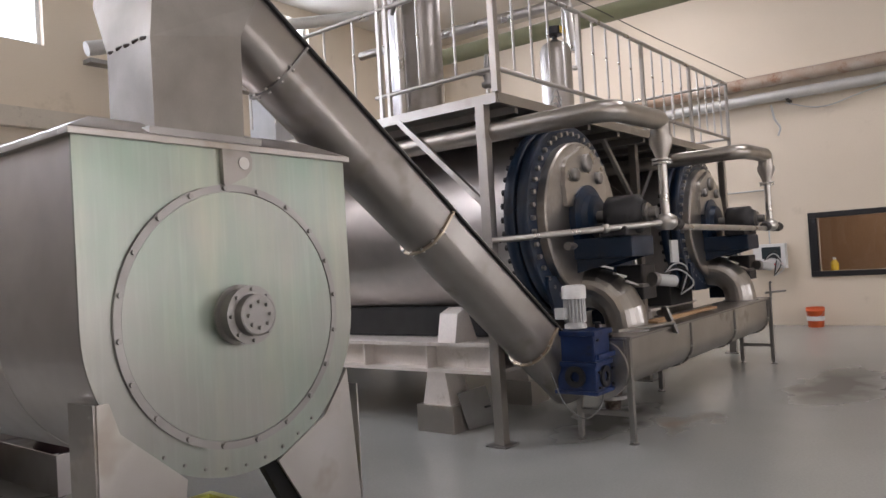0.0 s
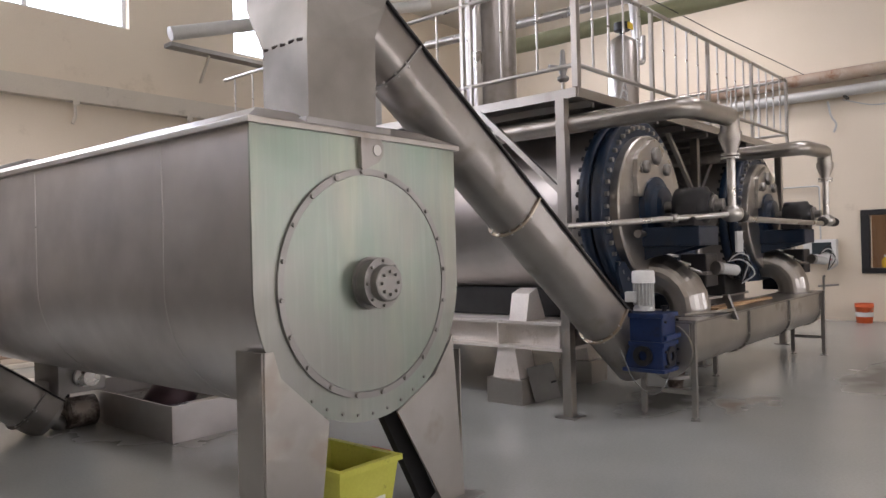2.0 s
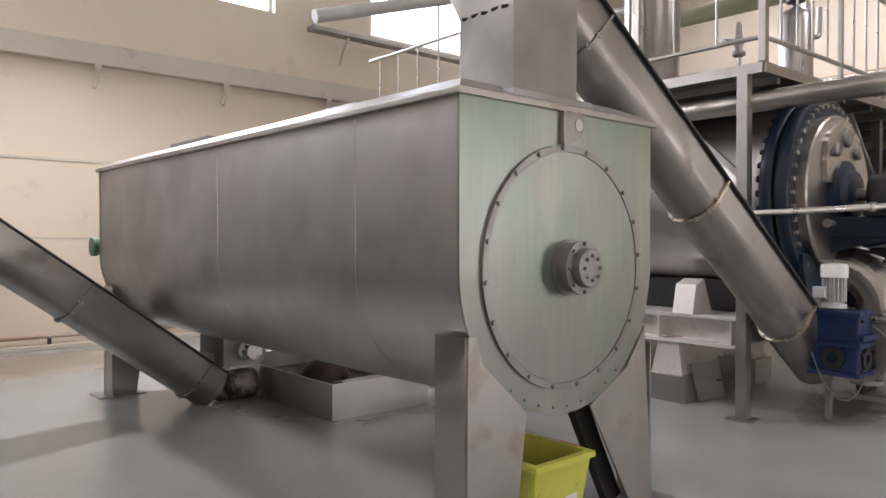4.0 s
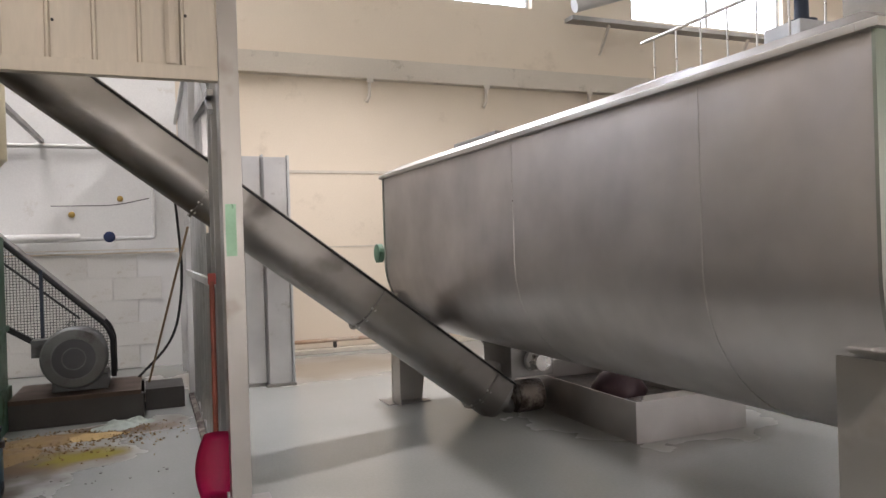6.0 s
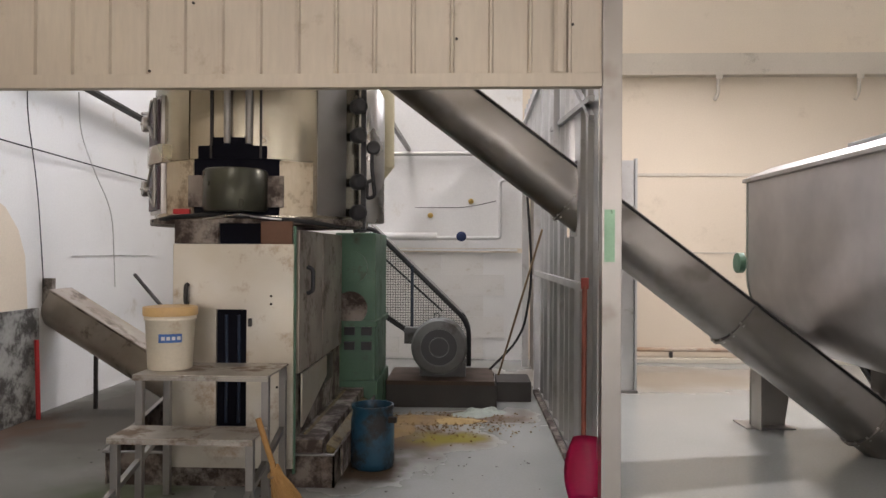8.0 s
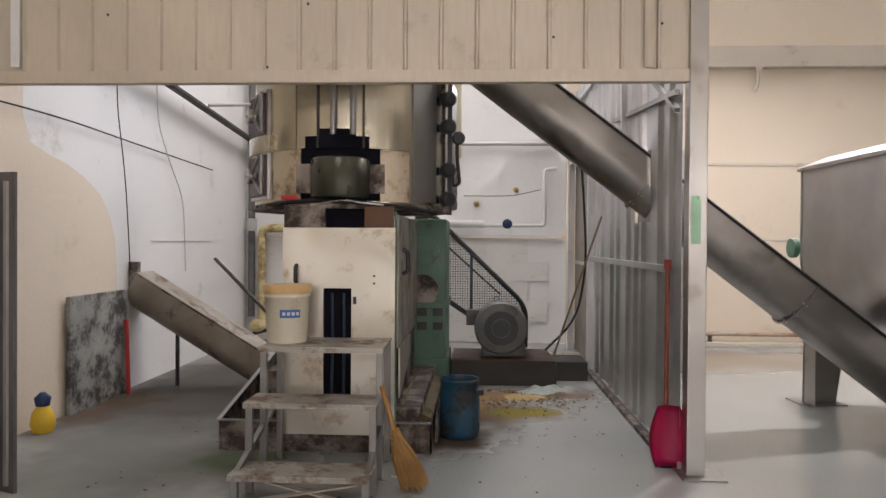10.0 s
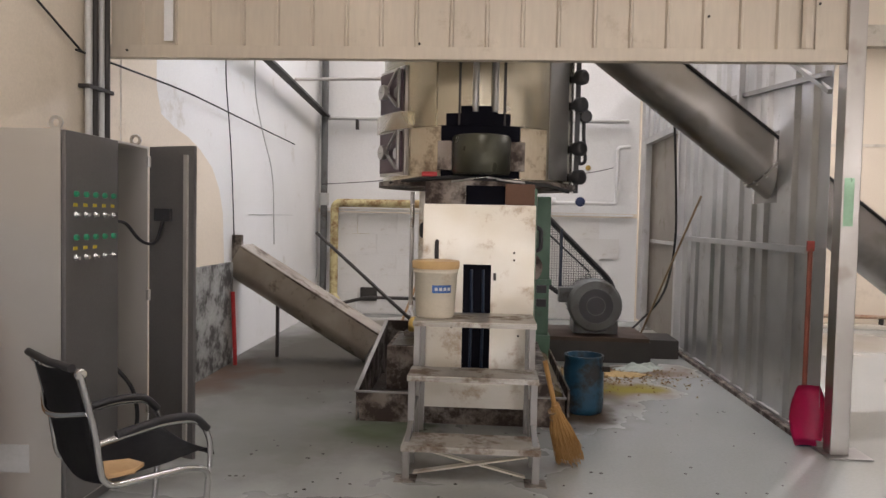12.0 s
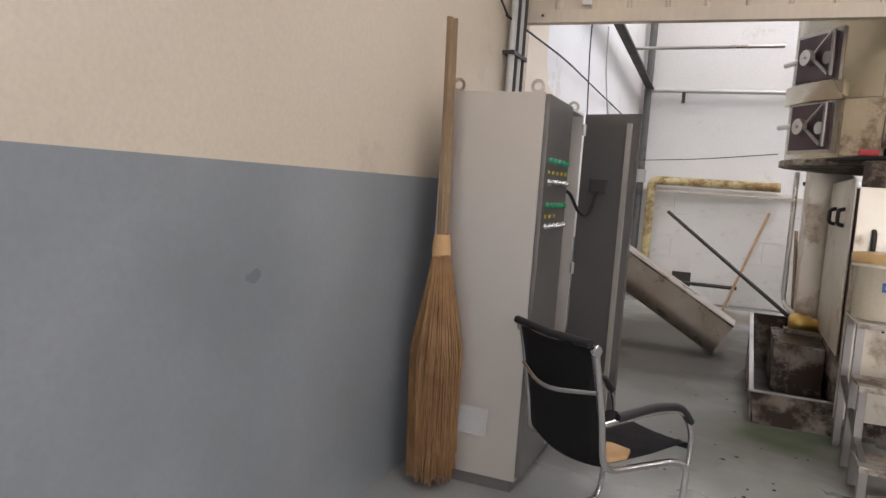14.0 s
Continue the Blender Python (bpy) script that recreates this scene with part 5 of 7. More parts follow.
part("low_rail", sweep(B(), [(PX0, 5.0, PZ + 0.28), (PX0, fy(PX0), PZ + 0.28), (PX1, fy(PX1), PZ + 0.28)], 0.02, 12, 0.03), STEEL_TUBE, pf)
part("low_rail", sweep(B(), [(PX1, fy(PX1), PZ + 0.28), (PX1, 9.1, PZ + 0.28)], 0.02, 12), STEEL_TUBE, pf)
part("corner_post", bx(B(), (PX0 - 0.03, fy(PX0) - 0.03, PZ + 0.078), (PX0 + 0.03, fy(PX0) + 0.03, RZ + 0.6), 0.004), STEEL_CLEAN, pf)
bal = mesh_of("baluster", cy(B(), (0, 0, PZ + 0.29), (0, 0, RZ), 0.012, n=8), STEEL_TUBE)
for k in range(1, 21):
    x = PX0 + k * (PX1 - PX0) / 20
    piece("baluster", bal, at(x, fy(x), 0), pf)
    if k % 5 == 0:
        part("rail_post", bx(B(), (x - 0.02, fy(x) - 0.02, PZ + 0.078), (x + 0.02, fy(x) + 0.02, RZ), 0.003), STEEL_CLEAN, pf)
for k in range(1, 14):
    piece("baluster", bal, at(PX0, fy(PX0) + k * 0.40, 0), pf)
    piece("baluster", bal, at(PX1, fy(PX1) + k * 0.40, 0), pf)
for y in (4.83, 4.93):
    part("rail_post", bx(B(), (PX0 - 0.018, y - 0.018, PZ + 0.078), (PX0 + 0.018, y + 0.018, RZ + 0.5), 0.003), STEEL_CLEAN, pf)

DK = PZ + 0.07
tw = thing("vapour_column", (7.1, 5.4, DK), "tall round stainless vapour column on the platform", "column")
part("column_shell", lathe(B(), (7.1, 5.4, DK), (0, 0, 1), [(0, 0.33), (0.03, 0.33), (0.035, 0.29), (3.6, 0.29), (3.75, 0.2)], 40), STEEL_AUGER, tw)
part("side_elbow", sweep(B(), [(7.3, 5.2, DK + 0.28), (7.3, 4.85, DK + 0.28), (7.3, 4.75, DK + 0.02)], 0.07, 16, 0.12), STEEL_CLEAN, tw)
part("riser", sweep(B(), [(6.72, 5.3, DK), (6.72, 5.3, DK + 3.4)], 0.04, 12), STEEL_TUBE, tw)
part("gauge_loop", sweep(B(), [(6.68, 5.3, DK + 1.5), (6.6, 5.25, DK + 1.4), (6.55, 5.2, DK + 1.3), (6.62, 5.3, DK + 1.25)], 0.025, 10, 0.05), STEEL_TUBE, tw)
sp = thing("air_receiver", (8.81, 4.6, DK), "small upright stainless pressure tank on the platform", "tank")
part("tank_shell", lathe(B(), (8.81, 4.6, DK), (0, 0, 1), [(0, 0.19), (1.12, 0.19), (1.2, 0.16), (1.25, 0.08), (1.27, 0.04)], 32), STEEL_CLEAN, sp)
part("valve_head", lathe(B(), (8.81, 4.6, DK + 1.26), (0, 0, 1), [(0, 0.03), (0.06, 0.03), (0.07, 0.1), (0.16, 0.1), (0.18, 0.04)], 16), BLACK, sp)
part("valve_tag", bx(B(), (8.76, 4.48, DK + 1.33), (8.88, 4.5, DK + 1.41), 0.004), YELLOWPLASTIC, sp, "yellow valve handle")
part("side_pipe", sweep(B(), [(8.98, 4.52, DK + 0.95), (9.12, 4.46, DK + 0.95), (9.12, 4.46, DK + 1.3)], 0.03, 10, 0.06), STEEL_TUBE, sp)
sv = thing("safety_valve", (6.75, 4.25, DK), "small steel safety valve on a short riser", "valve")
part("riser", cy(B(), (6.75, 4.25, DK), (6.75, 4.25, DK + 0.3), 0.02, n=10), STEEL_TUBE, sv)
part("body", lathe(B(), (6.75, 4.25, DK + 0.28), (0, 0, 1), [(0, 0.03), (0.02, 0.06), (0.05, 0.06), (0.07, 0.03), (0.14, 0.05), (0.2, 0.03), (0.3, 0.025), (0.33, 0.015)], 16), STEEL_DARK, sv)
part("outlet", cy(B(), (6.75, 4.25, DK + 0.42), (6.6, 4.32, DK + 0.42), 0.025, n=10), STEEL_DARK, sv)
wires = thing("loose_cable", (8.2, 4.3, DK), "thin grey cables looped over the platform", "cable")
for k in range(3):
    part("cable", sweep(B(), [(7.6 + 0.1 * k, 4.2, DK + 0.01), (7.9, 4.15, DK + 0.35 + 0.08 * k), (8.3, 4.3, DK + 0.2 + 0.1 * k), (8.6, 4.45, DK + 0.5)], 0.009, 6, 0.25), LIGHTGREY, wires)
bt = thing("blue_valve", (7.0, 7.6, DK), "blue painted upright valve on a steel box", "valve")
part("box", bx(B(), (6.75, 7.4, DK), (7.3, 7.9, DK + 0.9), 0.02), LIGHTGREY, bt)
part("stem", lathe(B(), (7.0, 7.6, DK + 0.9), (0, 0, 1), [(0, 0.16), (0.04, 0.16), (0.05, 0.08), (0.5, 0.07), (0.52, 0.12), (0.6, 0.12)], 18), NAVY, bt)

# overhead pipes
op = thing("overhead_pipe", (10.45, 6, 4.9), "fat olive painted pipe running overhead", "pipe")
part("pipe", sweep(B(), [(10.3, 7.8, 4.55), (10.3, 7.8, 4.9), (10.35, 6.9, 4.9), (10.6, -4.6, 4.9)], 0.125, 20, 0.25), PIPEGREEN, op)
for y in (6.2, 3.6, 1.0):
    part("hanger", cy(B(), (10.45, y, 5.02), (10.45, y, ZC), 0.008, n=6), DARKPIPE, op)
op2 = thing("overhead_pipe", (9.7, 6, 5.0), "bright lagged pipe running overhead", "pipe")
part("pipe", sweep(B(), [(9.5, 8.5, 5.0), (9.8, 4.9, 5.0), (9.8, 4.85, 4.3)], 0.07, 16, 0.12), STEEL_TUBE, op2)
part("hanger", cy(B(), (9.6, 7.0, 5.06), (9.6, 7.0, ZC), 0.008, n=6), DARKPIPE, op2)
op3 = thing("overhead_pipe", (6.6, 10.5, 5.0), "pale lagged pipe beside the high windows", "pipe")
part("pipe", sweep(B(), [(6.25, 11.0, 5.05), (11.5, 10.2, 6.6)], 0.11, 18), PIPEGREY, op3)
part("hanger", cy(B(), (8.8, 10.6, 5.9), (8.8, 10.6, ZC), 0.008, n=6), DARKPIPE, op3)
sb = thing("wall_shelf_beam", (9.0, 11.6, 5.2), "steel bracket beam under the high window", "beam")
part("beam", bx(B(), (6.6, 11.6, 5.06), (11.8, 11.84, 5.13), 0.006), STEEL_DARK, sb)
part("bracket", bar(B(), (7.3, 11.9, 4.6), (7.3, 11.6, 5.02), 0.04), BEAMPAINT, sb)
part("bracket", bar(B(), (10.3, 11.9, 4.6), (10.3, 11.6, 5.02), 0.04), BEAMPAINT, sb)
rp = thing("wall_pipe", (15.6, 2, 4.5), "rust streaked pipe pair along the cream wall", "pipe")
part("pipe", sweep(B(), [(15.62, 9.0, 4.66), (15.62, -4.6, 4.66)], 0.12, 18), RUSTPIPE, rp)
part("pipe", sweep(B(), [(15.64, 9.0, 4.34), (15.64, -4.6, 4.34)], 0.10, 18), PIPEGREY, rp)
for y in (6.0, 3.4, 0.8, -2.0):
    part("bracket", bx(B(), (15.5, y, 4.2), (15.8, y + 0.05, 4.24), 0.004), DARKPIPE, rp)
part("cable_end", sweep(B(), [(15.7, 3.75, 4.2), (15.68, 3.7, 3.9), (15.72, 3.6, 3.75), (15.7, 3.66, 3.6)], 0.02, 6, 0.1), LIGHTGREY, rp)
part("sagging_cable", sweep(B(), [(15.72, 3.5, 4.2), (15.72, 2.9, 3.97), (15.72, 2.3, 4.15), (15.72, 1.4, 4.3)], 0.012, 6, 0.3), LIGHTGREY, rp)
ropew = thing("guy_wire", (12, 4, 5), "thin dark wire slung across the hall", "wire")
part("wire", sweep(B(), [(15.75, 4.10, 4.75), (12.00, 4.46, 4.83), (9.00, 4.50, 4.77), (5.40, 4.55, 4.70)], 0.007, 5), DARKPIPE, ropew)

hm = thing("control_box", (15.75, 3.9, 1.1), "pale wall control box with a small dark screen", "control box")
part("case", bx(B(), (15.62, 3.66, 1.09), (15.795, 4.24, 1.56), 0.01), WHITE, hm)
part("screen", bx(B(), (15.612, 3.74, 1.28), (15.619, 4.08, 1.5), 0.002), SCREEN, hm)
for k in range(4):
    part("button", cy(B(), (15.62, 3.74 + 0.11 * k, 1.17), (15.60, 3.74 + 0.11 * k, 1.17), 0.02, n=12), RED if k < 3 else BUTTONGREEN, hm)
part("conduit", sweep(B(), [(15.74, 3.95, 1.56), (15.74, 3.95, 2.6), (15.74, 4.8, 2.6)], 0.015, 8, 0.06), LIGHTGREY, hm)


def pail(name, c, r0, r1, h, body, rimmat, label, category):
    p = thing(name, c, label, category)
    b = lathe(B(), c, (0, 0, 1), [(0, r0 * 0.95), (0.008, r0), (h * 0.8, r0 + (r1 - r0) * 0.8), (h * 0.81, r1 * 1.03), (h * 0.85, r1 * 1.03), (h * 0.86, r1), (h, r1 * 1.01), (h, r1 * 0.94), (h * 0.6, r1 * 0.9), (h * 0.1, r0 * 0.9)], 32)
    part("body", b, body, p)
    return p


ob = pail("paint_pail", (15.5, 3.2, 0.0), 0.13, 0.155, 0.36, ORANGE, ORANGE, "orange plastic pail standing by the wall", "pail")
part("label", annulus(B(), (15.5, 3.2, 0.12), (0, 0, 1), 0.14, 0.1485, 0.08, 32), WHITE, ob, "pale worn label")
part("handle", sweep(B(), [(15.5, 3.05, 0.31), (15.4, 3.07, 0.22), (15.35, 3.2, 0.16), (15.4, 3.33, 0.22), (15.5, 3.35, 0.31)], 0.005, 6, 0.08), STEEL_DARK, ob)


# ---------------- press ----------------
PCX, PCY, PR = -1.69, 7.10, 0.74
press = thing("screw_press", (-1.65, 7.1, 0), "greasy stainless screw press with cooking kettle on top", "press")
col = B()
bx(col, (-2.03, 6.36, 0.30), (-1.28, 8.0, 1.54), 0.008)
part("press_frame", col, GRIMY, press, "grease caked press frame")
# front cover with a tall slot
fc = B()
for x0, x1, z0, z1 in ((-2.035, -1.757, 0.14, 1.545), (-1.565, -1.27, 0.14, 1.545), (-1.757, -1.565, 1.135, 1.545), (-1.757, -1.565, 0.14, 0.40)):
    bx(fc, (x0, 6.325, z0), (x1, 6.345, z1))
part("front_cover", fc, STAINED, press, "stained stainless front cover")
# Flush black plate paints the shade inside the slot.
part("slot_shade", bx(B(), (-1.757, 6.346, 0.40), (-1.565, 6.355, 1.135)), RECESS, press, "black plate painting the shade of the slot")
for x in (-1.70, -1.62):
    part("slot_rod", sweep(B(), [(x, 6.343, 0.42), (x + 0.005, 6.342, 0.8), (x, 6.343, 1.1)], 0.010, 8), NAVY, press)
part("slot_catch", bx(B(), (-1.55, 6.30, 1.03), (-1.53, 6.325, 1.08), 0.003), DARKPIPE, press)
for dx, dz in ((0.18, 0.02), (0.18, -0.03), (-0.24, -0.5), (0.22, -0.55)):
    part("rivet", cy(B(), (PCX + dx + 0.1, 6.325, 1.2 + dz), (PCX + dx + 0.1, 6.32, 1.2 + dz), 0.008, n=8), GREASE, press)
part("cover_handle", sweep(B(), [(-1.94, 6.32, 1.17), (-1.94, 6.29, 1.18), (-1.94, 6.29, 1.28), (-1.94, 6.32, 1.29)], 0.014, 8, 0.02), DARKPIPE, press)
part("throat_left", bx(B(), (-2.03, 6.33, 1.547), (-1.75, 6.36, 1.70), 0.004), GRIMY, press)
# Black block paints the shade of the open throat.
part("throat_shade", bx(B(), (-1.75, 6.36, 1.547), (-1.48, 6.40, 1.72)), RECESS, press)
part("throat_right", bx(B(), (-1.48, 6.33, 1.547), (-1.28, 6.36, 1.69), 0.004), surface("rust_brown_plate", (0.13, 0.06, 0.03), None, 0.6, 0.2, 5, 60), press, "rust brown plate")
part("throat_lip", sweep(B(), [(-1.85, 6.33, 1.70), (-1.72, 6.31, 1.72), (-1.62, 6.31, 1.735), (-1.5, 6.32, 1.715), (-1.35, 6.33, 1.70)], 0.008, 6), STEEL_TUBE, press)
# right flank: doors over the barrel
part("flank_door", bx(B(), (-1.275, 6.42, 0.72), (-1.255, 7.15, 1.64), 0.004), CONVEYED, press, "stained steel flank door")
part("flank_door", bx(B(), (-1.275, 7.17, 0.72), (-1.255, 7.95, 1.64), 0.004), CONVEYED, press, "stained steel flank door")
part("flank_frame", bx(B(), (-1.278, 6.347, 0.1), (-1.262, 6.375, 1.66), 0.004), GREEN, press)
# Black plate draws the shade of the gap below the doors.
part("flank_shade", bx(B(), (-1.277, 6.55, 0.50), (-1.262, 7.6, 0.70)), GREASE, press)
part("flank_handle", sweep(B(), [(-1.25, 6.62, 1.22), (-1.21, 6.62, 1.24), (-1.21, 6.62, 1.38), (-1.25, 6.62, 1.4)], 0.015, 8, 0.02), BLACK, press)
part("flank_plate", prism(B(), [(6.5, 0.36), (7.3, 0.56), (7.3, 0.71), (6.5, 0.71)], (-1.262, 0, 0), (-1.25, 0, 0), (0, 1, 0), (0, 0, 1)), STAINED, press)
part("cake_chute", prism(B(), [(-1.25, 0.26), (-1.02, 0.15), (-1.02, 0.20), (-1.25, 0.31)], (0, 6.55, 0), (0, 8.1, 0), (1, 0, 0), (0, 0, 1)), CAKE, press, "meal caked sloping chute")
part("chute_lip", bx(B(), (-1.0, 6.5, 0.05), (-0.985, 8.1, 0.25), 0.003), GRIMY, press)
part("plinth", bx(B(), (-2.0, 6.42, 0.0), (-1.1, 8.3, 0.30), 0.01), GRIMY, press)
part("back_column", bx(B(), (-2.2, 7.7, 0.0), (-1.9, 8.1, 1.72), 0.01), STAINED, press)
# left flank plate with two black handles
part("flank_plate", bx(B(), (-2.05, 6.44, 0.5), (-2.037, 7.6, 1.6), 0.003), STAINED, press)
for y in (6.75, 7.2):
    part("flank_handle", sweep(B(), [(-2.05, y, 1.30), (-2.09, y, 1.31), (-2.09, y, 1.40), (-2.05, y, 1.41)], 0.013, 8, 0.02), BLACK, press)
# kettle
kt = part("kettle", lathe(B(), (PCX, PCY, 1.72), (0, 0, 1), [(0, PR - 0.03), (0.0, PR), (1.85, PR), (1.86, PR - 0.1)], 64), KETTLE, press, "stainless cooking kettle with brown heat stains")
part("kettle_base", lathe(B(), (PCX, PCY, 1.675), (0, 0, 1), [(0, PR - 0.02), (0.003, PR + 0.03), (0.04, PR + 0.03), (0.044, PR)], 64), GRIMY, press)


def onk(a, r, z):
    """A point on the kettle wall; a in degrees from the front, turning to the right."""
    return Vector((PCX + r * math.sin(radians(a)), PCY - r * math.cos(radians(a)), z))


def kpatch(name, a0, a1, z0, z1, t, material, label="", r=None):
    """A curved plate lying on the kettle."""
    r = r or PR
    n = max(3, int(abs(a1 - a0) / 4))
    bm = B()
    ring = [[bm.verts.new(onk(a0 + (a1 - a0) * i / n, rr, z)) for i in range(n + 1)] for rr, z in ((r, z0), (r + t, z0), (r + t, z1), (r, z1))]
    for k in range(4):
        for i in range(n):
            bm.faces.new((ring[k][i], ring[k][i + 1], ring[(k + 1) % 4][i + 1], ring[(k + 1) % 4][i])).smooth = k in (1, 3)
    for i in (0, n):
        bm.faces.new([ring[k][i] for k in range(4)])
    return part(name, bm, material, press, label)


kpatch("jacket_plate", -21, -9.5, 2.09, 3.5, 0.012, KETTLE)
kpatch("jacket_plate", 15.5, 42, 2.09, 3.5, 0.012, KETTLE)
kpatch("jacket_plate", -44, -22, 2.09, 3.5, 0.012, KETTLE)
kpatch("cover_strip", -8.5, 14.5, 2.17, 3.5, 0.006, KETTLE)
kpatch("jacket_plate", 44, 64, 1.74, 3.5, 0.006, STEEL_DARK)
kpatch("jacket_band", -80, -38, 2.08, 2.2, 0.05, KETTLE)
# Thin black panel paints the recess shade on the kettle wall.
kpatch("dark_panel", -19, 25, 1.73, 2.09, 0.003, RECESS, "black plate painting the shade of a recess")
kpatch("dark_panel", -16, 18, 2.09, 2.17, 0.016, RECESS, "black crown plate")
kpatch("dark_panel", -8, 11, 2.17, 2.22, 0.016, RECESS, "black crown plate")
kpatch("pale_panel", -38, -19, 1.74, 2.08, 0.014, PALEPLATE, "tan stained plate")
kpatch("pale_panel", 24, 41, 1.73, 2.08, 0.014, PALEPLATE, "tan stained plate")
part("feed_drum", lathe(B(), onk(3, PR + 0.0, 1.75), (0, 0, 1), [(0, 0.19), (0.02, 0.2), (0.25, 0.2), (0.265, 0.185), (0.27, 0.05)], 28), surface("olive_grimy_metal", (0.075, 0.075, 0.05), (0.035, 0.035, 0.025), 0.32, 0.6, 5, 60), press, "dark olive feed drum")
for sgn in (-1, 1):
    h = B()
    c0 = onk(3 + 19 * sgn, PR + 0.03, 1.78)
    bx(h, c0 + Vector((-0.05, -0.015, 0)), c0 + Vector((0.05, 0.015, 0.2)), 0.004)
    part("hinge_plate", h, GRIMY, press)
for a in (-1.5, 8.5):
    part("riser_pipe", sweep(B(), [onk(a + 1, PR + 0.03, 2.18), onk(a + 1, PR + 0.03, 3.5)], 0.022, 12), STEEL_DARK, press)
for a in (-9, 15):
    part("cover_edge", bar(B(), onk(a, PR + 0.014, 2.09), onk(a, PR + 0.014, 3.5), 0.012, 0.014), DARKPIPE, press)
for z in (1.92, 2.36):
    a = -57
    u = Vector((math.cos(radians(a)), math.sin(radians(a)), 0))
    n = Vector((math.sin(radians(a)), -math.cos(radians(a)), 0))
    c = onk(a, PR - 0.10, z)

    def quad(w, h, d0, d1):
        bm = B()
        v8 = [bm.verts.new(c + u * sx * w + Vector((0, 0, sz * h)) + n * dd) for dd in (d0, d1) for sx, sz in ((-1, -1), (1, -1), (1, 1), (-1, 1))]
        for f in ((3, 2, 1, 0), (4, 5, 6, 7), (0, 1, 5, 4), (1, 2, 6, 5), (2, 3, 7, 6), (3, 0, 4, 7)):
            bm.faces.new([v8[i] for i in f])
        return bm
    part("hatch_frame", quad(0.205, 0.17, 0.0, 0.105), STEEL_CLEAN, press)
    hd = part("hatch_door", quad(0.175, 0.145, 0.106, 0.122), MAROON, press, "dark maroon square hatch")
    part("hatch_arm", sweep(B(), [c + u * 0.17 + n * 0.16 + Vector((0, 0, 0.13)), c + u * 0.0 + n * 0.16, c - u * 0.02 + n * 0.2], 0.010, 8), STEEL_CLEAN, hd)
    part("hatch_arm", sweep(B(), [c + n * 0.16, c + u * 0.15 + n * 0.14 - Vector((0, 0, 0.12))], 0.012, 8), STEEL_DARK, hd)
    part("hatch_bar", sweep(B(), [c + u * 0.17 + n * 0.14 - Vector((0, 0, 0.13)), c + u * 0.17 + n * 0.14 + Vector((0, 0, 0.15))], 0.013, 8), STEEL_DARK, hd)
    part("hand_wheel", lathe(B(), c - u * 0.02 + n * 0.15, n, [(0, 0.05), (0.02, 0.055), (0.04, 0.05)], 16), STEEL_CLEAN, hd)
    part("screw_spindle", sweep(B(), [c - u * 0.02 + n * 0.12, (-2.40, 6.98, z + 0.035), (-2.48, 7.2, z + 0.04)], 0.018, 10), STEEL_TUBE, hd)
    part("sight_glass", lathe(B(), c + u * 0.1 + n * 0.106 - Vector((0, 0, 0.01)), n, [(0, 0.04), (0.02, 0.04), (0.022, 0.03)], 18), WHITE if z < 2 else STEEL_DARK, hd)
for z in (2.50, 2.30, 1.98, 1.77):
    kn = part("manifold_knob", lathe(B(), onk(70, PR + 0.005, z), (0.6, -0.8, 0), [(0, 0.03), (0.06, 0.03), (0.065, 0.055), (0.12, 0.055), (0.13, 0.035)], 18), BLACK, press)
part("manifold_bar", bar(B(), onk(81, PR + 0.03, 1.66), onk(81, PR + 0.03, 3.4), 0.035), BLACK, press)
part("gauge", lathe(B(), onk(85, PR + 0.085, 2.25), (0.2, -0.98, 0), [(0, 0.05), (0.03, 0.05), (0.035, 0.04)], 20), BLACK, press)
part("siphon", sweep(B(), [onk(84, PR + 0.08, 2.21), onk(84, PR + 0.08, 2.1), onk(85, PR + 0.10, 1.9), onk(82, PR + 0.05, 1.88), onk(82, PR + 0.05, 2.0), onk(84, PR + 0.09, 2.02)], 0.014, 8, 0.04), BLACK, press)
part("red_rag_clip", bx(B(), onk(-24, PR + 0.03, 1.735) - Vector((0.06, 0.02, 0)), onk(-24, PR + 0.03, 1.735) + Vector((0.05, 0.02, 0.035)), 0.01), RED, press, "red valve handle")
part("base_cable", sweep(B(), [onk(-55, PR + 0.02, 1.70), onk(-30, PR + 0.05, 1.715), onk(-10, PR + 0.05, 1.73), onk(10, PR + 0.05, 1.72), onk(40, PR + 0.05, 1.69), onk(60, PR + 0.04, 1.66)], 0.016, 6), RUBBER, press)
# tanks behind the kettle
tk = thing("steam_tank", (-1.05, 7.95, 1.74), "bright slim stainless tank beside the kettle", "tank")
part("shell", lathe(B(), (-1.05, 7.95, 1.74), (0, 0, 1), [(0, 0.14), (0.01, 0.155), (1.06, 0.155), (1.14, 0.11), (1.17, 0.03)], 28), STEEL_TUBE, tk)
part("bracket", bx(B(), (-1.3, 7.9, 1.8), (-1.18, 8.0, 1.85)), STEEL_DARK, tk)
yt = thing("cream_cyclone", (-1.03, 8.55, 2.0), "cream painted cyclone with a tapering foot", "cyclone")
part("shell", lathe(B(), (-1.03, 8.55, 2.16), (0, 0, 1), [(0, 0.05), (0.12, 0.14), (0.13, 0.155), (1.3, 0.155)], 28), TANKCREAM, yt)
part("spout", cy(B(), (-1.03, 8.55, 2.02), (-1.03, 8.55, 2.17), 0.03, n=10), STEEL_DARK, yt)
part("support", bar(B(), (-1.03, 8.68, 2.9), (-1.03, YB - 0.01, 2.95), 0.05), STEEL_DARK, yt)
# gear case and drive
gc = thing("gear_case", (-1.15, 8.6, 0.3), "green painted press gear case with round covers", "gearbox")
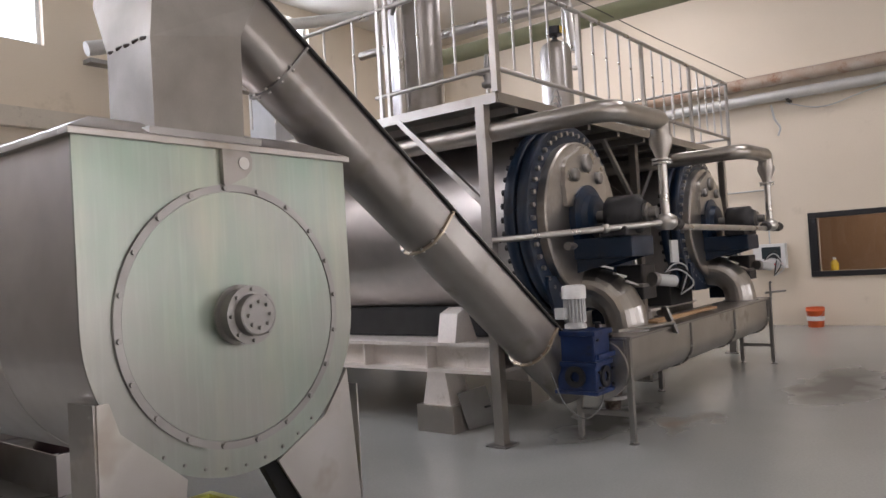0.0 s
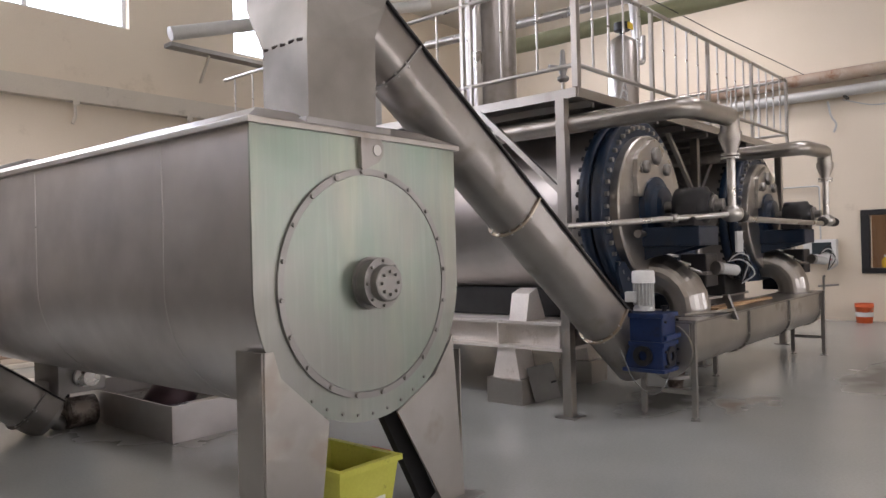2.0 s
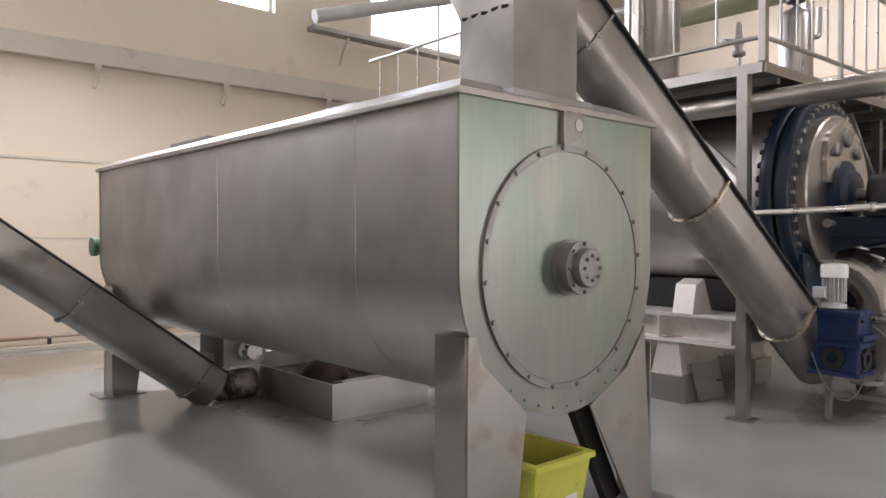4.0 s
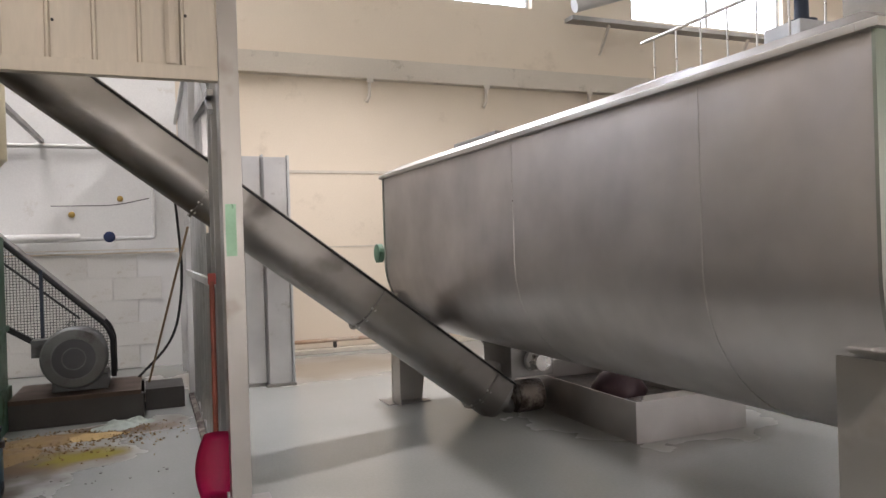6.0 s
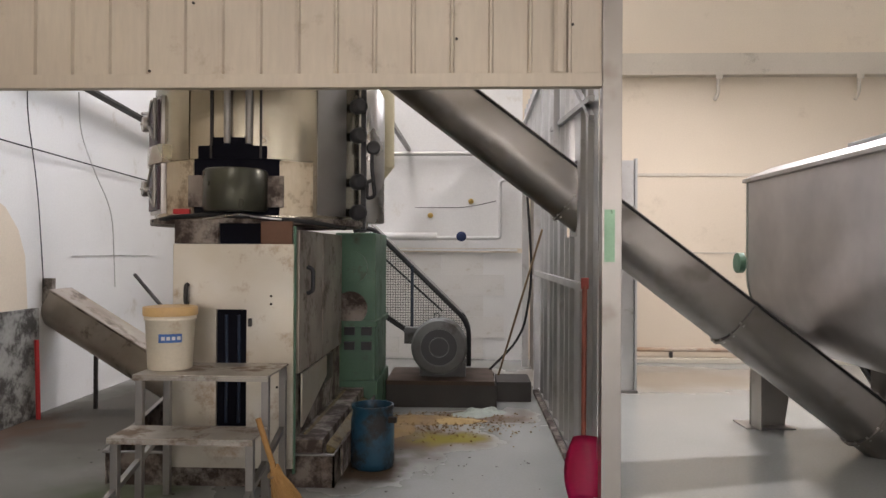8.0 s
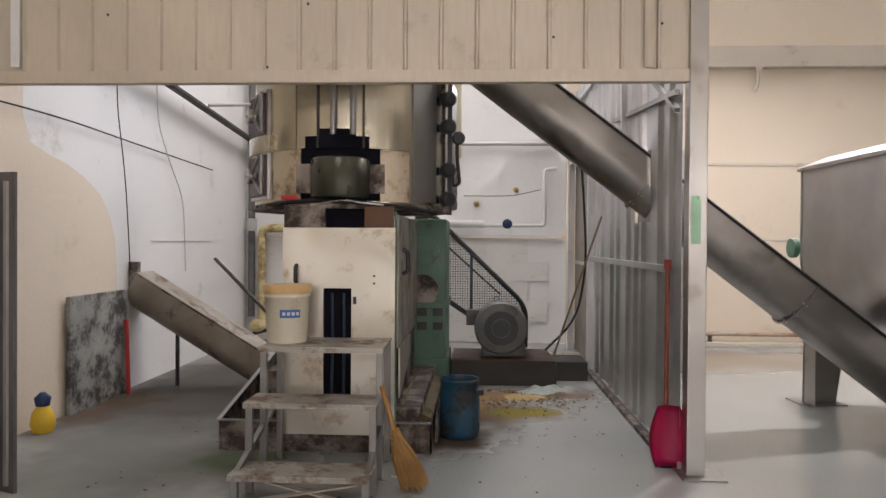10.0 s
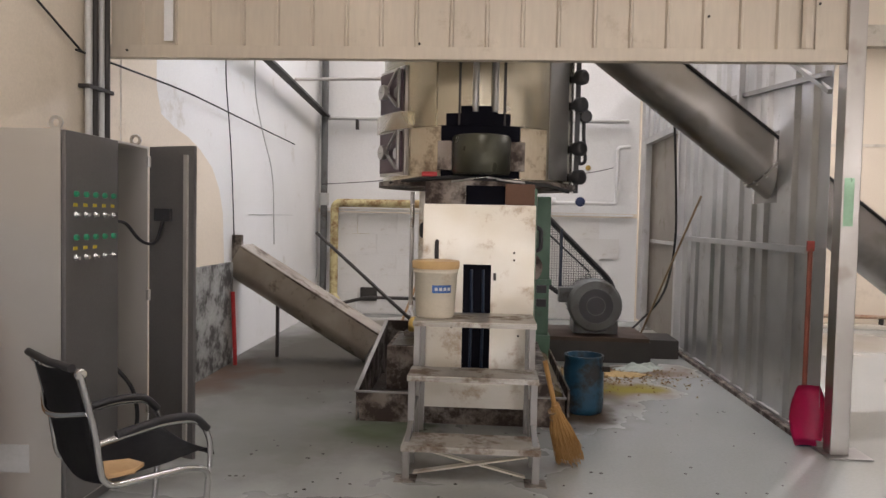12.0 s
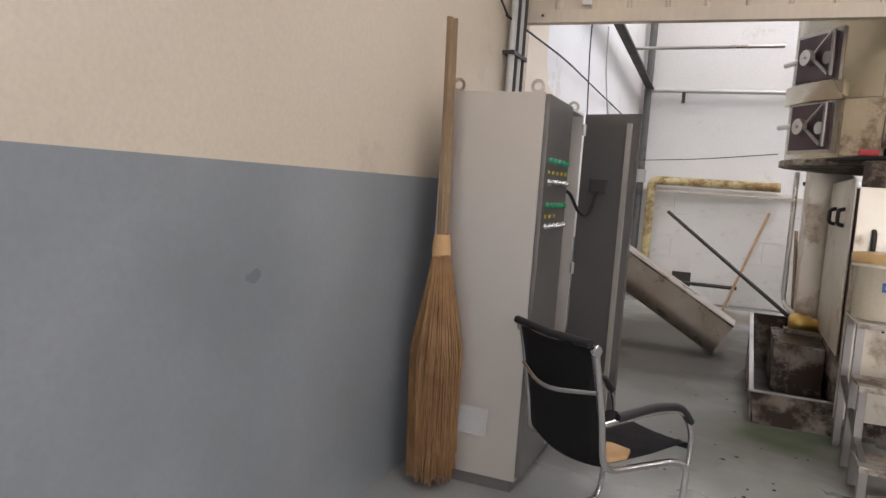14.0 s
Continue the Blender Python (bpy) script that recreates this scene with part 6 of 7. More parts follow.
gb = bx(B(), (-1.36, 8.2, 0.36), (-1.0, 9.05, 1.67), 0.02)
bx(gb, (-1.38, 8.17, 0.84), (-0.98, 9.07, 0.89), 0.008)
part("case", gb, GREEN, gc)
for z, r in ((1.36, 0.15), (1.0, 0.15)):
    part("round_cover", lathe(B(), (-1.22, 8.2, z), (0, -1, 0), [(0, r), (0.02, r), (0.025, r * 0.8)], 28), GREEN if z > 1.1 else GRIMY, gc)
for x in (-1.27, -1.12):
    for z in (0.80, 0.67):
        part("window_slot", bx(B(), (x, 8.162, z - 0.035), (x + 0.09, 8.199, z + 0.035)), BLACK, gc)
part("foot", bx(B(), (-1.4, 8.2, 0.0), (-0.98, 9.1, 0.36), 0.01), GREEN, gc)
part("yellow_guard", bx(B(), (-1.39, 8.15, 0.36), (-1.31, 8.165, 0.80), 0.003), YELLOWISH, gc)
sk = thing("motor_skid", (-0.4, 8.9, 0), "rusty black steel skid beam under the motor", "skid")
part("beam", bx(B(), (-0.97, 8.8, 0.0), (0.1, 8.9, 0.22), 0.006), DARKPIPE, sk)
part("beam", bx(B(), (-0.97, 9.5, 0.0), (0.1, 9.6, 0.22), 0.006), DARKPIPE, sk)
part("deck", bx(B(), (-0.97, 8.78, 0.22), (0.08, 9.6, 0.26), 0.005), surface("rusty_plate", (0.085, 0.05, 0.03), (0.045, 0.03, 0.02), 0.7, 0.2, 4, 50), sk)
part("side_box", bx(B(), (0.11, 9.1, 0.0), (0.46, 9.6, 0.2), 0.008), DARKPIPE, sk)
em = thing("electric_motor", (-0.46, 8.9, 0.26), "large dusty grey electric motor with finned case", "motor")
mb = lathe(B(), (-0.46, 8.97, 0.575), (0, 1, 0), [(0, 0.23), (0.02, 0.245), (0.45, 0.245), (0.47, 0.16)], 36)
for k in range(30):
    a = 2 * math.pi * k / 30
    bar(mb, (-0.46 + 0.252 * math.cos(a), 9.05, 0.575 + 0.252 * math.sin(a)), (-0.46 + 0.252 * math.cos(a), 9.45, 0.575 + 0.252 * math.sin(a)), 0.007, 0.007)
part("case", mb, MOTORGREY, em)
part("fan_cowl", lathe(B(), (-0.46, 9.01, 0.575), (0, -1, 0), [(0, 0.275), (0.12, 0.275), (0.15, 0.255), (0.165, 0.19)], 40), MOTORGREY, em)
part("fan_grille", annulus(B(), (-0.46, 8.844, 0.575), (0, -1, 0), 0.0, 0.175, 0.004, 32), BLACK, em)
part("grille_ring", annulus(B(), (-0.46, 8.839, 0.575), (0, -1, 0), 0.09, 0.10, 0.005, 32), MOTORGREY, em)
part("terminal_box", bx(B(), (-0.82, 9.05, 0.58), (-0.63, 9.2, 0.74), 0.01), MOTORGREY, em)
part("foot", bx(B(), (-0.66, 9.02, 0.26), (-0.2, 9.4, 0.40), 0.01), MOTORGREY, em)
part("lifting_eye", annulus(B(), (-0.5, 9.2, 0.85), (0, 1, 0), 0.02, 0.035, 0.015, 16), MOTORGREY, em)
# belt guard of wire mesh
gd = thing("belt_guard", (-0.7, 8.4, 0.26), "black framed wire mesh belt guard over the drive", "guard")
GY = 9.45
G = [(-1.40, 1.72), (-1.21, 1.76), (-0.22, 0.80), (-0.17, 0.68), (-0.17, 0.30), (-1.18, 0.82)]
part("guard_frame", sweep(B(), [(x, GY, z) for x, z in G[:5]], 0.025, 8, 0.08), BLACK, gd)
part("guard_frame", sweep(B(), [(x, GY + 0.3, z) for x, z in G[:5]], 0.022, 8, 0.08), BLACK, gd)
part("guard_frame", bar(B(), (-1.25, GY, 0.95), (-0.6, GY, 0.52), 0.05, 0.05), BLACK, gd)
part("guard_bar", bar(B(), (-1.2, GY - 0.005, 1.55), (-0.45, GY - 0.005, 0.88), 0.02, 0.02), BLACK, gd)
part("guard_post", bar(B(), (-0.77, GY - 0.01, 0.60), (-0.77, GY - 0.01, 1.36), 0.055, 0.03), NAVY, gd)
part("guard_cover", prism(B(), [(-1.21, 1.785), (-0.24, 0.845), (-0.24, 0.86), (-1.21, 1.80)], (0, GY, 0), (0, GY + 0.3, 0), (1, 0, 0), (0, 0, 1)), STEEL_DARK, gd)
wire = B()


def guard_span(x):
    top = min(1.74, 1.76 - (x + 1.21) * (0.96 / 0.99))
    low = 0.90 - (x + 1.15) * 0.62
    return max(low, 0.30), top


x = -1.3
while x < -0.18:
    lo, hi = guard_span(x)
    if hi > lo:
        bar(wire, (x, GY, lo), (x, GY, hi), 0.005)
    x += 0.027
z = 0.4
while z < 1.74:
    xs = [-1.3 + 0.01 * k for k in range(113) if guard_span(-1.3 + 0.01 * k)[0] <= z <= guard_span(-1.3 + 0.01 * k)[1]]
    if len(xs) > 1:
        bar(wire, (xs[0], GY + 0.003, z), (xs[-1], GY + 0.003, z), 0.005)
    z += 0.027
tagged(part("wire_mesh", wire, BLACK, gd), kind="stuff")
# steps in front of the press
st = thing("step_stool", (-1.65, 5.7, 0), "three tread steel step stand, greasy treads", "steps")
TREADS = [(0.20, 5.26, 5.52), (0.53, 5.52, 5.80), (0.81, 5.80, 6.26)]
for z, y0, y1 in TREADS:
    tb = bx(B(), (-2.045, y0, z - 0.012), (-1.28, y1, z), 0.003)
    bx(tb, (-2.045, y0, z - 0.032), (-1.28, y0 + 0.006, z - 0.013))
    part("tread", tb, TREAD, st)
for x in (-2.02, -1.305):
    for z, y0, y1 in TREADS:
        part("leg", bx(B(), (x - 0.02, y0 + 0.03, 0.005), (x + 0.02, y0 + 0.07, z - 0.013), 0.003), STEEL_DARK, st)
    part("leg", bx(B(), (x - 0.02, 6.2, 0.005), (x + 0.02, 6.24, 0.797), 0.003), STEEL_DARK, st)
    part("foot_plate", bx(B(), (x - 0.06, 5.25, 0.0), (x + 0.06, 5.37, 0.005)), GRIMY, st)
    part("side_rail", bar(B(), (x, 5.32, 0.18), (x, 6.2, 0.42), 0.03), STEEL_DARK, st)
part("brace", bar(B(), (-1.98, 5.34, 0.03), (-1.35, 5.32, 0.15), 0.05, 0.008), STAINED, st)
part("brace", bar(B(), (-1.36, 5.36, 0.02), (-1.9, 5.36, 0.15), 0.04, 0.008), STAINED, st)
pl = pail("lidded_pail", (-1.925, 6.03, 0.812), 0.125, 0.142, 0.355, PAIL, PAILLID, "dirty cream plastic pail with ochre lid", "pail")
part("lid", lathe(B(), (-1.925, 6.03, 1.125), (0, 0, 1), [(0, 0.153), (0.045, 0.155), (0.05, 0.15), (0.055, 0.10)], 36), PAILLID, pl, "ochre stained lid")
lb = B()
n = 10
r0 = 0.1365
ring = [[lb.verts.new((-1.925 + r0 * math.sin(radians(a)), 6.03 - r0 * math.cos(radians(a)), zz)) for a in [-5 + 55 * i / n for i in range(n + 1)]] for zz in (0.975, 1.025)]
for i in range(n):
    lb.faces.new((ring[0][i], ring[0][i + 1], ring[1][i + 1], ring[1][i]))
lab = part("label", lb, LABELBLUE, pl, "small blue label")
for k in range(4):
    a = 2 + 12 * k
    part("label_mark", bar(B(), (-1.925 + (r0 + 0.001) * math.sin(radians(a)), 6.03 - (r0 + 0.001) * math.cos(radians(a)), 1.0), (-1.925 + (r0 + 0.001) * math.sin(radians(a + 8)), 6.03 - (r0 + 0.001) * math.cos(radians(a + 8)), 1.0), 0.002, 0.02), WHITE, lab)
# oil vat round the press foot
vt = thing("oil_vat", (-2.2, 7.1, 0), "low open steel oil vat caked with residue", "vat")
VX0, VX1, VY0, VY1 = -2.5, -1.02, 6.40, 8.05
part("vat_wall", prism(B(), [(VX0, 0.21), (VX0 + 0.03, 0.0), (VX1, 0.0), (VX1, 0.21)], (0, VY0, 0), (0, VY0 + 0.012, 0), (1, 0, 0), (0, 0, 1)), GRIMY, vt)
part("vat_wall", prism(B(), [(VY0, 0.0), (VY1, 0.0), (VY1 - 0.1, 0.5), (VY0, 0.21)], (VX0, 0, 0), (VX0 + 0.012, 0, 0), (0, 1, 0), (0, 0, 1)), GRIMY, vt)
part("vat_wall", prism(B(), [(VY0, 0.0), (7.0, 0.0), (7.0, 0.21), (VY0, 0.21)], (VX1 - 0.012, 0, 0), (VX1, 0, 0), (0, 1, 0), (0, 0, 1)), GRIMY, vt)
part("vat_wall", bx(B(), (VX0, VY1 - 0.12, 0.0), (-2.22, VY1 - 0.108, 0.5)), GRIMY, vt)
part("vat_lip", bx(B(), (VX0 - 0.015, VY0 - 0.015, 0.205), (VX1, VY0 + 0.02, 0.215), 0.002), STEEL_DARK, vt)
part("vat_lip", bar(B(), (VX0, VY0, 0.212), (VX0, VY1 - 0.1, 0.50), 0.03, 0.01), STEEL_DARK, vt)
part("vat_oil", bx(B(), (VX0 + 0.03, VY0 + 0.012, 0.01), (-2.01, VY1 - 0.13, 0.10)), GREASE, vt, "dark oil sludge")
part("inner_box", bx(B(), (-2.36, 6.95, 0.10), (-2.04, 7.7, 0.44), 0.006), GRIMY, vt)
# Black sheet draws the shade inside the open box.
part("inner_shade", bx(B(), (-2.33, 6.98, 0.44), (-2.07, 7.67, 0.444)), GREASE, vt)
pm = thing("oil_pump", (-2.15, 7.45, 0.44), "small greasy brass pump on the vat", "pump")
part("body", lathe(B(), (-2.25, 7.5, 0.52), (1, 0, 0), [(0, 0.05), (0.02, 0.08), (0.14, 0.08), (0.16, 0.05), (0.22, 0.05)], 18), BRASS, pm)
part("base", bx(B(), (-2.28, 7.42, 0.444), (-2.02, 7.58, 0.48), 0.005), GRIMY, pm)
part("pipe", sweep(B(), [(-2.28, 7.9, 1.68), (-2.28, 7.9, 0.62), (-2.2, 7.55, 0.56)], 0.02, 10, 0.1), STEEL_TUBE, pm)
part("pipe", sweep(B(), [(-2.2, 8.2, 1.6), (-2.12, 8.1, 1.62), (-2.1, 8.0, 1.55), (-2.1, 7.95, 0.7)], 0.018, 10, 0.08), DARKPIPE, pm)
part("green_pipe", sweep(B(), [(-2.05, 7.85, 0.5), (-2.05, 7.85, 1.66)], 0.02, 10), GREEN, pm)
for z in (1.35, 1.28):
    part("tap", lathe(B(), (-2.1, 7.92, z), (-1, -0.5, 0), [(0, 0.012), (0.06, 0.02), (0.1, 0.012)], 8), DARKPIPE, pm)
solid("stirring_rod", sweep(B(), [(-3.29, 8.46, 1.275), (-2.12, 7.55, 0.46)], 0.017, 8), DARKPIPE, "long dark iron rod leaning on the vat", "rod")
solid("wooden_stick", sweep(B(), [(-2.22, 8.15, 1.2), (-2.2, 7.85, 0.5)], 0.014, 8), BAMBOO, "pale stick leaning behind the vat", "stick")
solid("wooden_stick", sweep(B(), [(-2.3, 11.9, 1.3), (-2.75, 11.3, 0.0)], 0.018, 8), TIMBER, "thin pole leaning on the white wall", "pole")
# blue drum
dr = thing("plastic_drum", (-0.84, 6.88, 0), "open dark blue plastic drum streaked with grease", "drum")
part("body", lathe(B(), (-0.84, 6.88, 0), (0, 0, 1), [(0, 0.13), (0.01, 0.145), (0.05, 0.152), (0.33, 0.150), (0.40, 0.138), (0.41, 0.148), (0.435, 0.148), (0.435, 0.135), (0.40, 0.13), (0.1, 0.13)], 36), DRUMBLUE, dr)
part("handle_lug", bx(B(), (-0.72, 6.76, 0.33), (-0.66, 6.80, 0.37), 0.008), GREASE, dr)
part("contents", cy(B(), (-0.84, 6.88, 0.3), (-0.84, 6.88, 0.31), 0.131, n=28), GREASE, dr)


def bristles(base, tip, r0, r1, count, material, seed, thick=0.004, spread=0.18):
    """Many thin straws from a bound neck to a spread foot."""
    rng = random.Random(seed)
    bm = B()
    base, tip = Vector(base), Vector(tip)
    u, v, d = frame_axes(tip - base)
    for _ in range(count):
        a, k = rng.uniform(0, 6.283), math.sqrt(rng.random())
        o = math.cos(a) * u + math.sin(a) * v
        e = tip + o * r1 * k + d * rng.uniform(-0.22, 0.02) * (tip - base).length
        mid = (base + e) / 2 + o * (r1 * k * spread) + Vector((rng.uniform(-1, 1), rng.uniform(-1, 1), 0)) * 0.018
        pts = [base + o * r0 * k, mid, e]
        sweep(bm, pts, lambda t: thick * (1 - 0.5 * t), 4)
    return bm


br = thing("straw_broom", (-1.1, 5.75, 0), "short yellow straw hand broom leaning on the steps", "broom")
part("handle", sweep(B(), [(-1.25, 5.52, 0.64), (-1.18, 5.58, 0.36)], 0.015, 10), STRAWLIGHT, br)
part("head_core", sweep(B(), [(-1.18, 5.58, 0.38), (-1.12, 5.64, 0.18), (-1.08, 5.68, 0.06)], lambda t: 0.024 + 0.038 * t, 12), STRAWLIGHT, br)
part("bristles", bristles((-1.18, 5.58, 0.36), (-1.07, 5.69, 0.015), 0.022, 0.09, 260, STRAWLIGHT, 4), STRAWLIGHT, br)
for t in (0.1, 0.3):
    part("binding", cy(B(), (-1.2 + 0.08 * t, 5.58 + 0.08 * t, 0.36 - 0.2 * t), (-1.196 + 0.08 * t, 5.584 + 0.08 * t, 0.35 - 0.2 * t), 0.03 + 0.02 * t, n=12), BAMBOO, br)

# meal spill and cloth beside the press
rng = random.Random(7)
sp = B()
for _ in range(900):
    x, y = rng.gauss(-0.45, 0.38), rng.gauss(8.2, 0.28)
    if -1.0 < x < 0.45 and y < 8.6:
        s_ = rng.uniform(0.006, 0.022)
        p0 = Vector((x, y, 0.0))
        vv = [sp.verts.new(p0 + Vector((rng.uniform(-1, 1) * s_, rng.uniform(-1, 1) * s_, 0.0))) for _ in range(3)] + [sp.verts.new(p0 + Vector((0, 0, s_ * 0.8)))]
        for f in ((0, 1, 2), (0, 1, 3), (1, 2, 3), (2, 0, 3)):
            sp.faces.new([vv[i] for i in f])
tagged(new("meal_crumbs", mesh_of("meal_crumbs", sp, HEAP)), "brown meal crumbs scattered on the floor", "crumbs", "", "stuff")


def heap(name, cx, cy_, rx, ry, h, material, label, category, seed):
    bm = B()
    n, m = 26, 9
    rings = []
    for j in range(m + 1):
        t = j / m
        row = []
        for i in range(n):
            a = 2 * math.pi * i / n
            w = 1 + 0.28 * noise.noise(Vector((math.cos(a) * 1.7 + seed, math.sin(a) * 1.7, seed)))
            zz = h * (1 - t) ** 1.2 * (0.7 + 0.6 * noise.noise(Vector((math.cos(a) * 3 * t, math.sin(a) * 3 * t, seed * 2.0))))
            row.append(bm.verts.new((cx + rx * t * w * math.cos(a), cy_ + ry * t * w * math.sin(a), max(0.001, zz) if j < m else 0.0)))
        rings.append(row)
    for a, b in zip(rings, rings[1:]):
        for i in range(n):
            bm.faces.new((a[i], a[(i + 1) % n], b[(i + 1) % n], b[i])).smooth = True
    bmesh.ops.remove_doubles(bm, verts=bm.verts, dist=0.0004)
    return solid(name, bm, material, label, category)


heap("meal_mound", -0.62, 8.3, 0.36, 0.2, 0.05, HEAP, "low heap of brown press meal", "heap", 3)
heap("pale_meal_mound", -0.3, 8.25, 0.28, 0.12, 0.04, surface("pale_meal", (0.5, 0.36, 0.16), (0.36, 0.24, 0.09), 0.85, 0, 9, 80, bump=0.6), "low heap of pale yellow meal", "heap", 5)
heap("meal_mound", -0.85, 7.9, 0.22, 0.3, 0.06, HEAP, "low heap of brown press meal", "heap", 8)
heap("floor_cloth", -0.12, 8.5, 0.2, 0.13, 0.10, CLOTH, "crumpled grey-green cloth on the floor", "cloth", 11)
heap("floor_cloth", 0.04, 8.62, 0.15, 0.1, 0.08, CLOTH, "crumpled grey-green cloth on the floor", "cloth", 14)
specks = B()
for _ in range(120):
    x, y = rng.uniform(-3.0, 0.3), rng.uniform(5.0, 7.6)
    s_ = rng.uniform(0.004, 0.014)
    lathe(specks, (x, y, 0), (0, 0, 1), [(0, s_), (0.003, s_ * 0.7)], 6)
tagged(new("floor_specks", mesh_of("floor_specks", specks, GREASE)), "small dark grease specks on the floor", "specks", "", "stuff")

# left-hand screw conveyor out of the wall, board and poles
sc = thing("screw_conveyor", (-3.4, 8.8, 0), "grimy inclined screw conveyor out of the white wall", "conveyor")
S0, S1 = (-2.72, 8.45, 0.13), (-4.12, 8.5, 0.96)
d, s, u, r = trough(sc, S0, S1, 0.30, 0.34, CONVEYED, GRIMY)
part("head_plate", bx(B(), (-4.115, 8.36, 1.0), (-4.02, 8.42, 1.24), 0.004), GRIMY, sc)
part("foot_clamp", sweep(B(), [(-2.95, 8.4, 0.25), (-2.85, 8.35, 0.28), (-2.82, 8.37, 0.2)], 0.016, 8), STEEL_DARK, sc)
part("support", bx(B(), (-3.72, 8.54, 0.0), (-3.69, 8.57, 0.56)), DARKPIPE, sc)
bd = tagged(new("leaning_board", mesh_of("leaning_board", bx(B(), (XL + 0.03, 7.25, 0.0), (XL + 0.07, 8.22, 0.98), 0.005), BOARDPEEL)), "grey board with peeling paint leaning on the wall", "board")
solid("red_pole", sweep(B(), [(-3.98, 8.10, 0.0), (-4.02, 8.13, 0.70)], 0.02, 10), RED, "short red painted pole leaning on the board", "pole")
yb = thing("yellow_bag", (-3.95, 6.85, 0), "yellow plastic bag behind the cabinet", "bag")
part("sack", lathe(B(), (-3.98, 6.76, 0), (0, 0, 1), [(0, 0.07), (0.06, 0.09), (0.15, 0.075), (0.2, 0.04)], 14), YELLOWPLASTIC, yb)
part("blue_knot", lathe(B(), (-3.98, 6.76, 0.2), (0, 0, 1), [(0, 0.05), (0.06, 0.06), (0.1, 0.02)], 10), BLUE, yb)

# pipes and cables in the bay
bp = thing("bay_pipe", (-2, 11.9, 2.9), "thin grey steel pipe along the bay wall", "pipe")
part("pipe", sweep(B(), [(XL + 0.05, 11.9, 2.88), (0.4, 11.9, 2.88)], 0.03, 10), PIPEGREY, bp)
part("pipe_clip", bx(B(), (-3.55, 11.86, 2.72), (-3.51, 11.94, 2.86)), DARKPIPE, bp)
tray_c = thing("cable_tray", (-4.0, 9, 3.0), "narrow dark cable ladder along the side wall", "cable tray")
part("ladder", bar(B(), (-3.98, 6.2, 3.3), (-3.98, 11.9, 2.9), 0.10, 0.03), DARKPIPE, tray_c)
part("tube", sweep(B(), [(-3.95, 10.0, 3.08), (-2.4, 10.0, 3.1)], 0.02, 10), STEEL_TUBE, tray_c)
vp = thing("waste_pipe", (-3.98, 11.8, 0), "black soil pipe in the corner of the bay", "pipe")
part("pipe", cy(B(), (-4.0, 11.85, 0.35), (-4.0, 11.85, 4.5), 0.05, n=16), MOTORGREY, vp)
part("socket", cy(B(), (-4.0, 11.85, 1.6), (-4.0, 11.85, 1.78), 0.075, n=16), PIPEGREY, vp)
yp = thing("cream_pipe", (-3.5, 11.8, 0), "cream lagged pipe with brown stains", "pipe")
part("pipe", sweep(B(), [(-3.83, 11.8, 0.3), (-3.83, 11.8, 1.64), (-2.2, 11.8, 1.64)], 0.06, 14, 0.1), YELLOWISH, yp)
part("pipe_foot", lathe(B(), (-3.86, 11.75, 0.12), (0, 0, 1), [(0, 0.05), (0.05, 0.12), (0.12, 0.14), (0.2, 0.08)], 14), YELLOWISH, yp)
part("shelf_ledge", bx(B(), (-4.05, 11.88, 1.52), (0.5, 11.94, 1.55), 0.006), WHITEWALL, yp)
rvp = thing("valve_pipe", (-0.2, 11.9, 1.7), "white pipe with small blue valve on the wall", "pipe")
part("pipe", sweep(B(), [(-1.9, 11.86, 1.70), (0.25, 11.86, 1.70), (0.25, 11.86, 2.5), (0.42, 11.86, 2.52)], 0.028, 10, 0.05), WHITE, rvp)
part("lagging", cy(B(), (-1.8, 11.86, 1.72), (-0.62, 11.86, 1.72), 0.055, n=14), WHITE, rvp)
part("valve", lathe(B(), (-0.28, 11.8, 1.72), (0, -1, 0), [(0, 0.03), (0.03, 0.07), (0.05, 0.07), (0.06, 0.03)], 16), BLUE, rvp)
for x, z in ((-0.15, 2.22), (-0.72, 2.02)):
    solid("wall_socket", lathe(B(), (x, 11.985, z), (0, -1, 0), [(0, 0.04), (0.02, 0.035), (0.025, 0.015)], 14), BRASS, "small round brass wall fitting", "fitting", "fittings on the bay wall")
solid("wall_box", bx(B(), (-3.6, 11.93, 1.12), (-3.32, 11.955, 1.42), 0.004), YELLOWISH, "small cream wall cover plate", "cover")
solid("wall_vent", bx(B(), (-3.45, 11.90, 0.2), (-3.2, 11.955, 0.4), 0.01), DARKPIPE, "dark broken vent low in the wall", "vent")
solid("low_rail_pipe", sweep(B(), [(-4.0, 11.7, 0.1), (-3.3, 11.65, 0.28), (-2.6, 11.65, 0.28)], 0.025, 8, 0.1), DARKPIPE, "rusty low pipe at the wall foot", "pipe")
cb = thing("hanging_cable", (-4.0, 8, 2.5), "thin dark cables strung along the bay wall", "cable")
part("cable", sweep(B(), [(-4.08, 5.6, 2.41), (-4.08, 7.17, 2.44), (-4.08, 8.16, 2.41), (-4.08, 10.5, 2.35)], 0.007, 6, 0.5), RUBBER, cb)
part("cable", sweep(B(), [(-4.07, 8.05, 3.1), (-4.08, 8.06, 2.74), (-4.08, 8.23, 2.04), (-4.08, 8.33, 1.16)], 0.006, 6, 0.3), RUBBER, cb)
part("cable", sweep(B(), [(-4.08, 8.9, 3.08), (-4.08, 8.92, 2.70), (-4.08, 9.22, 2.30), (-4.08, 9.59, 1.94), (-4.08, 9.66, 1.1)], 0.007, 6, 0.3), PIPEGREY, cb)
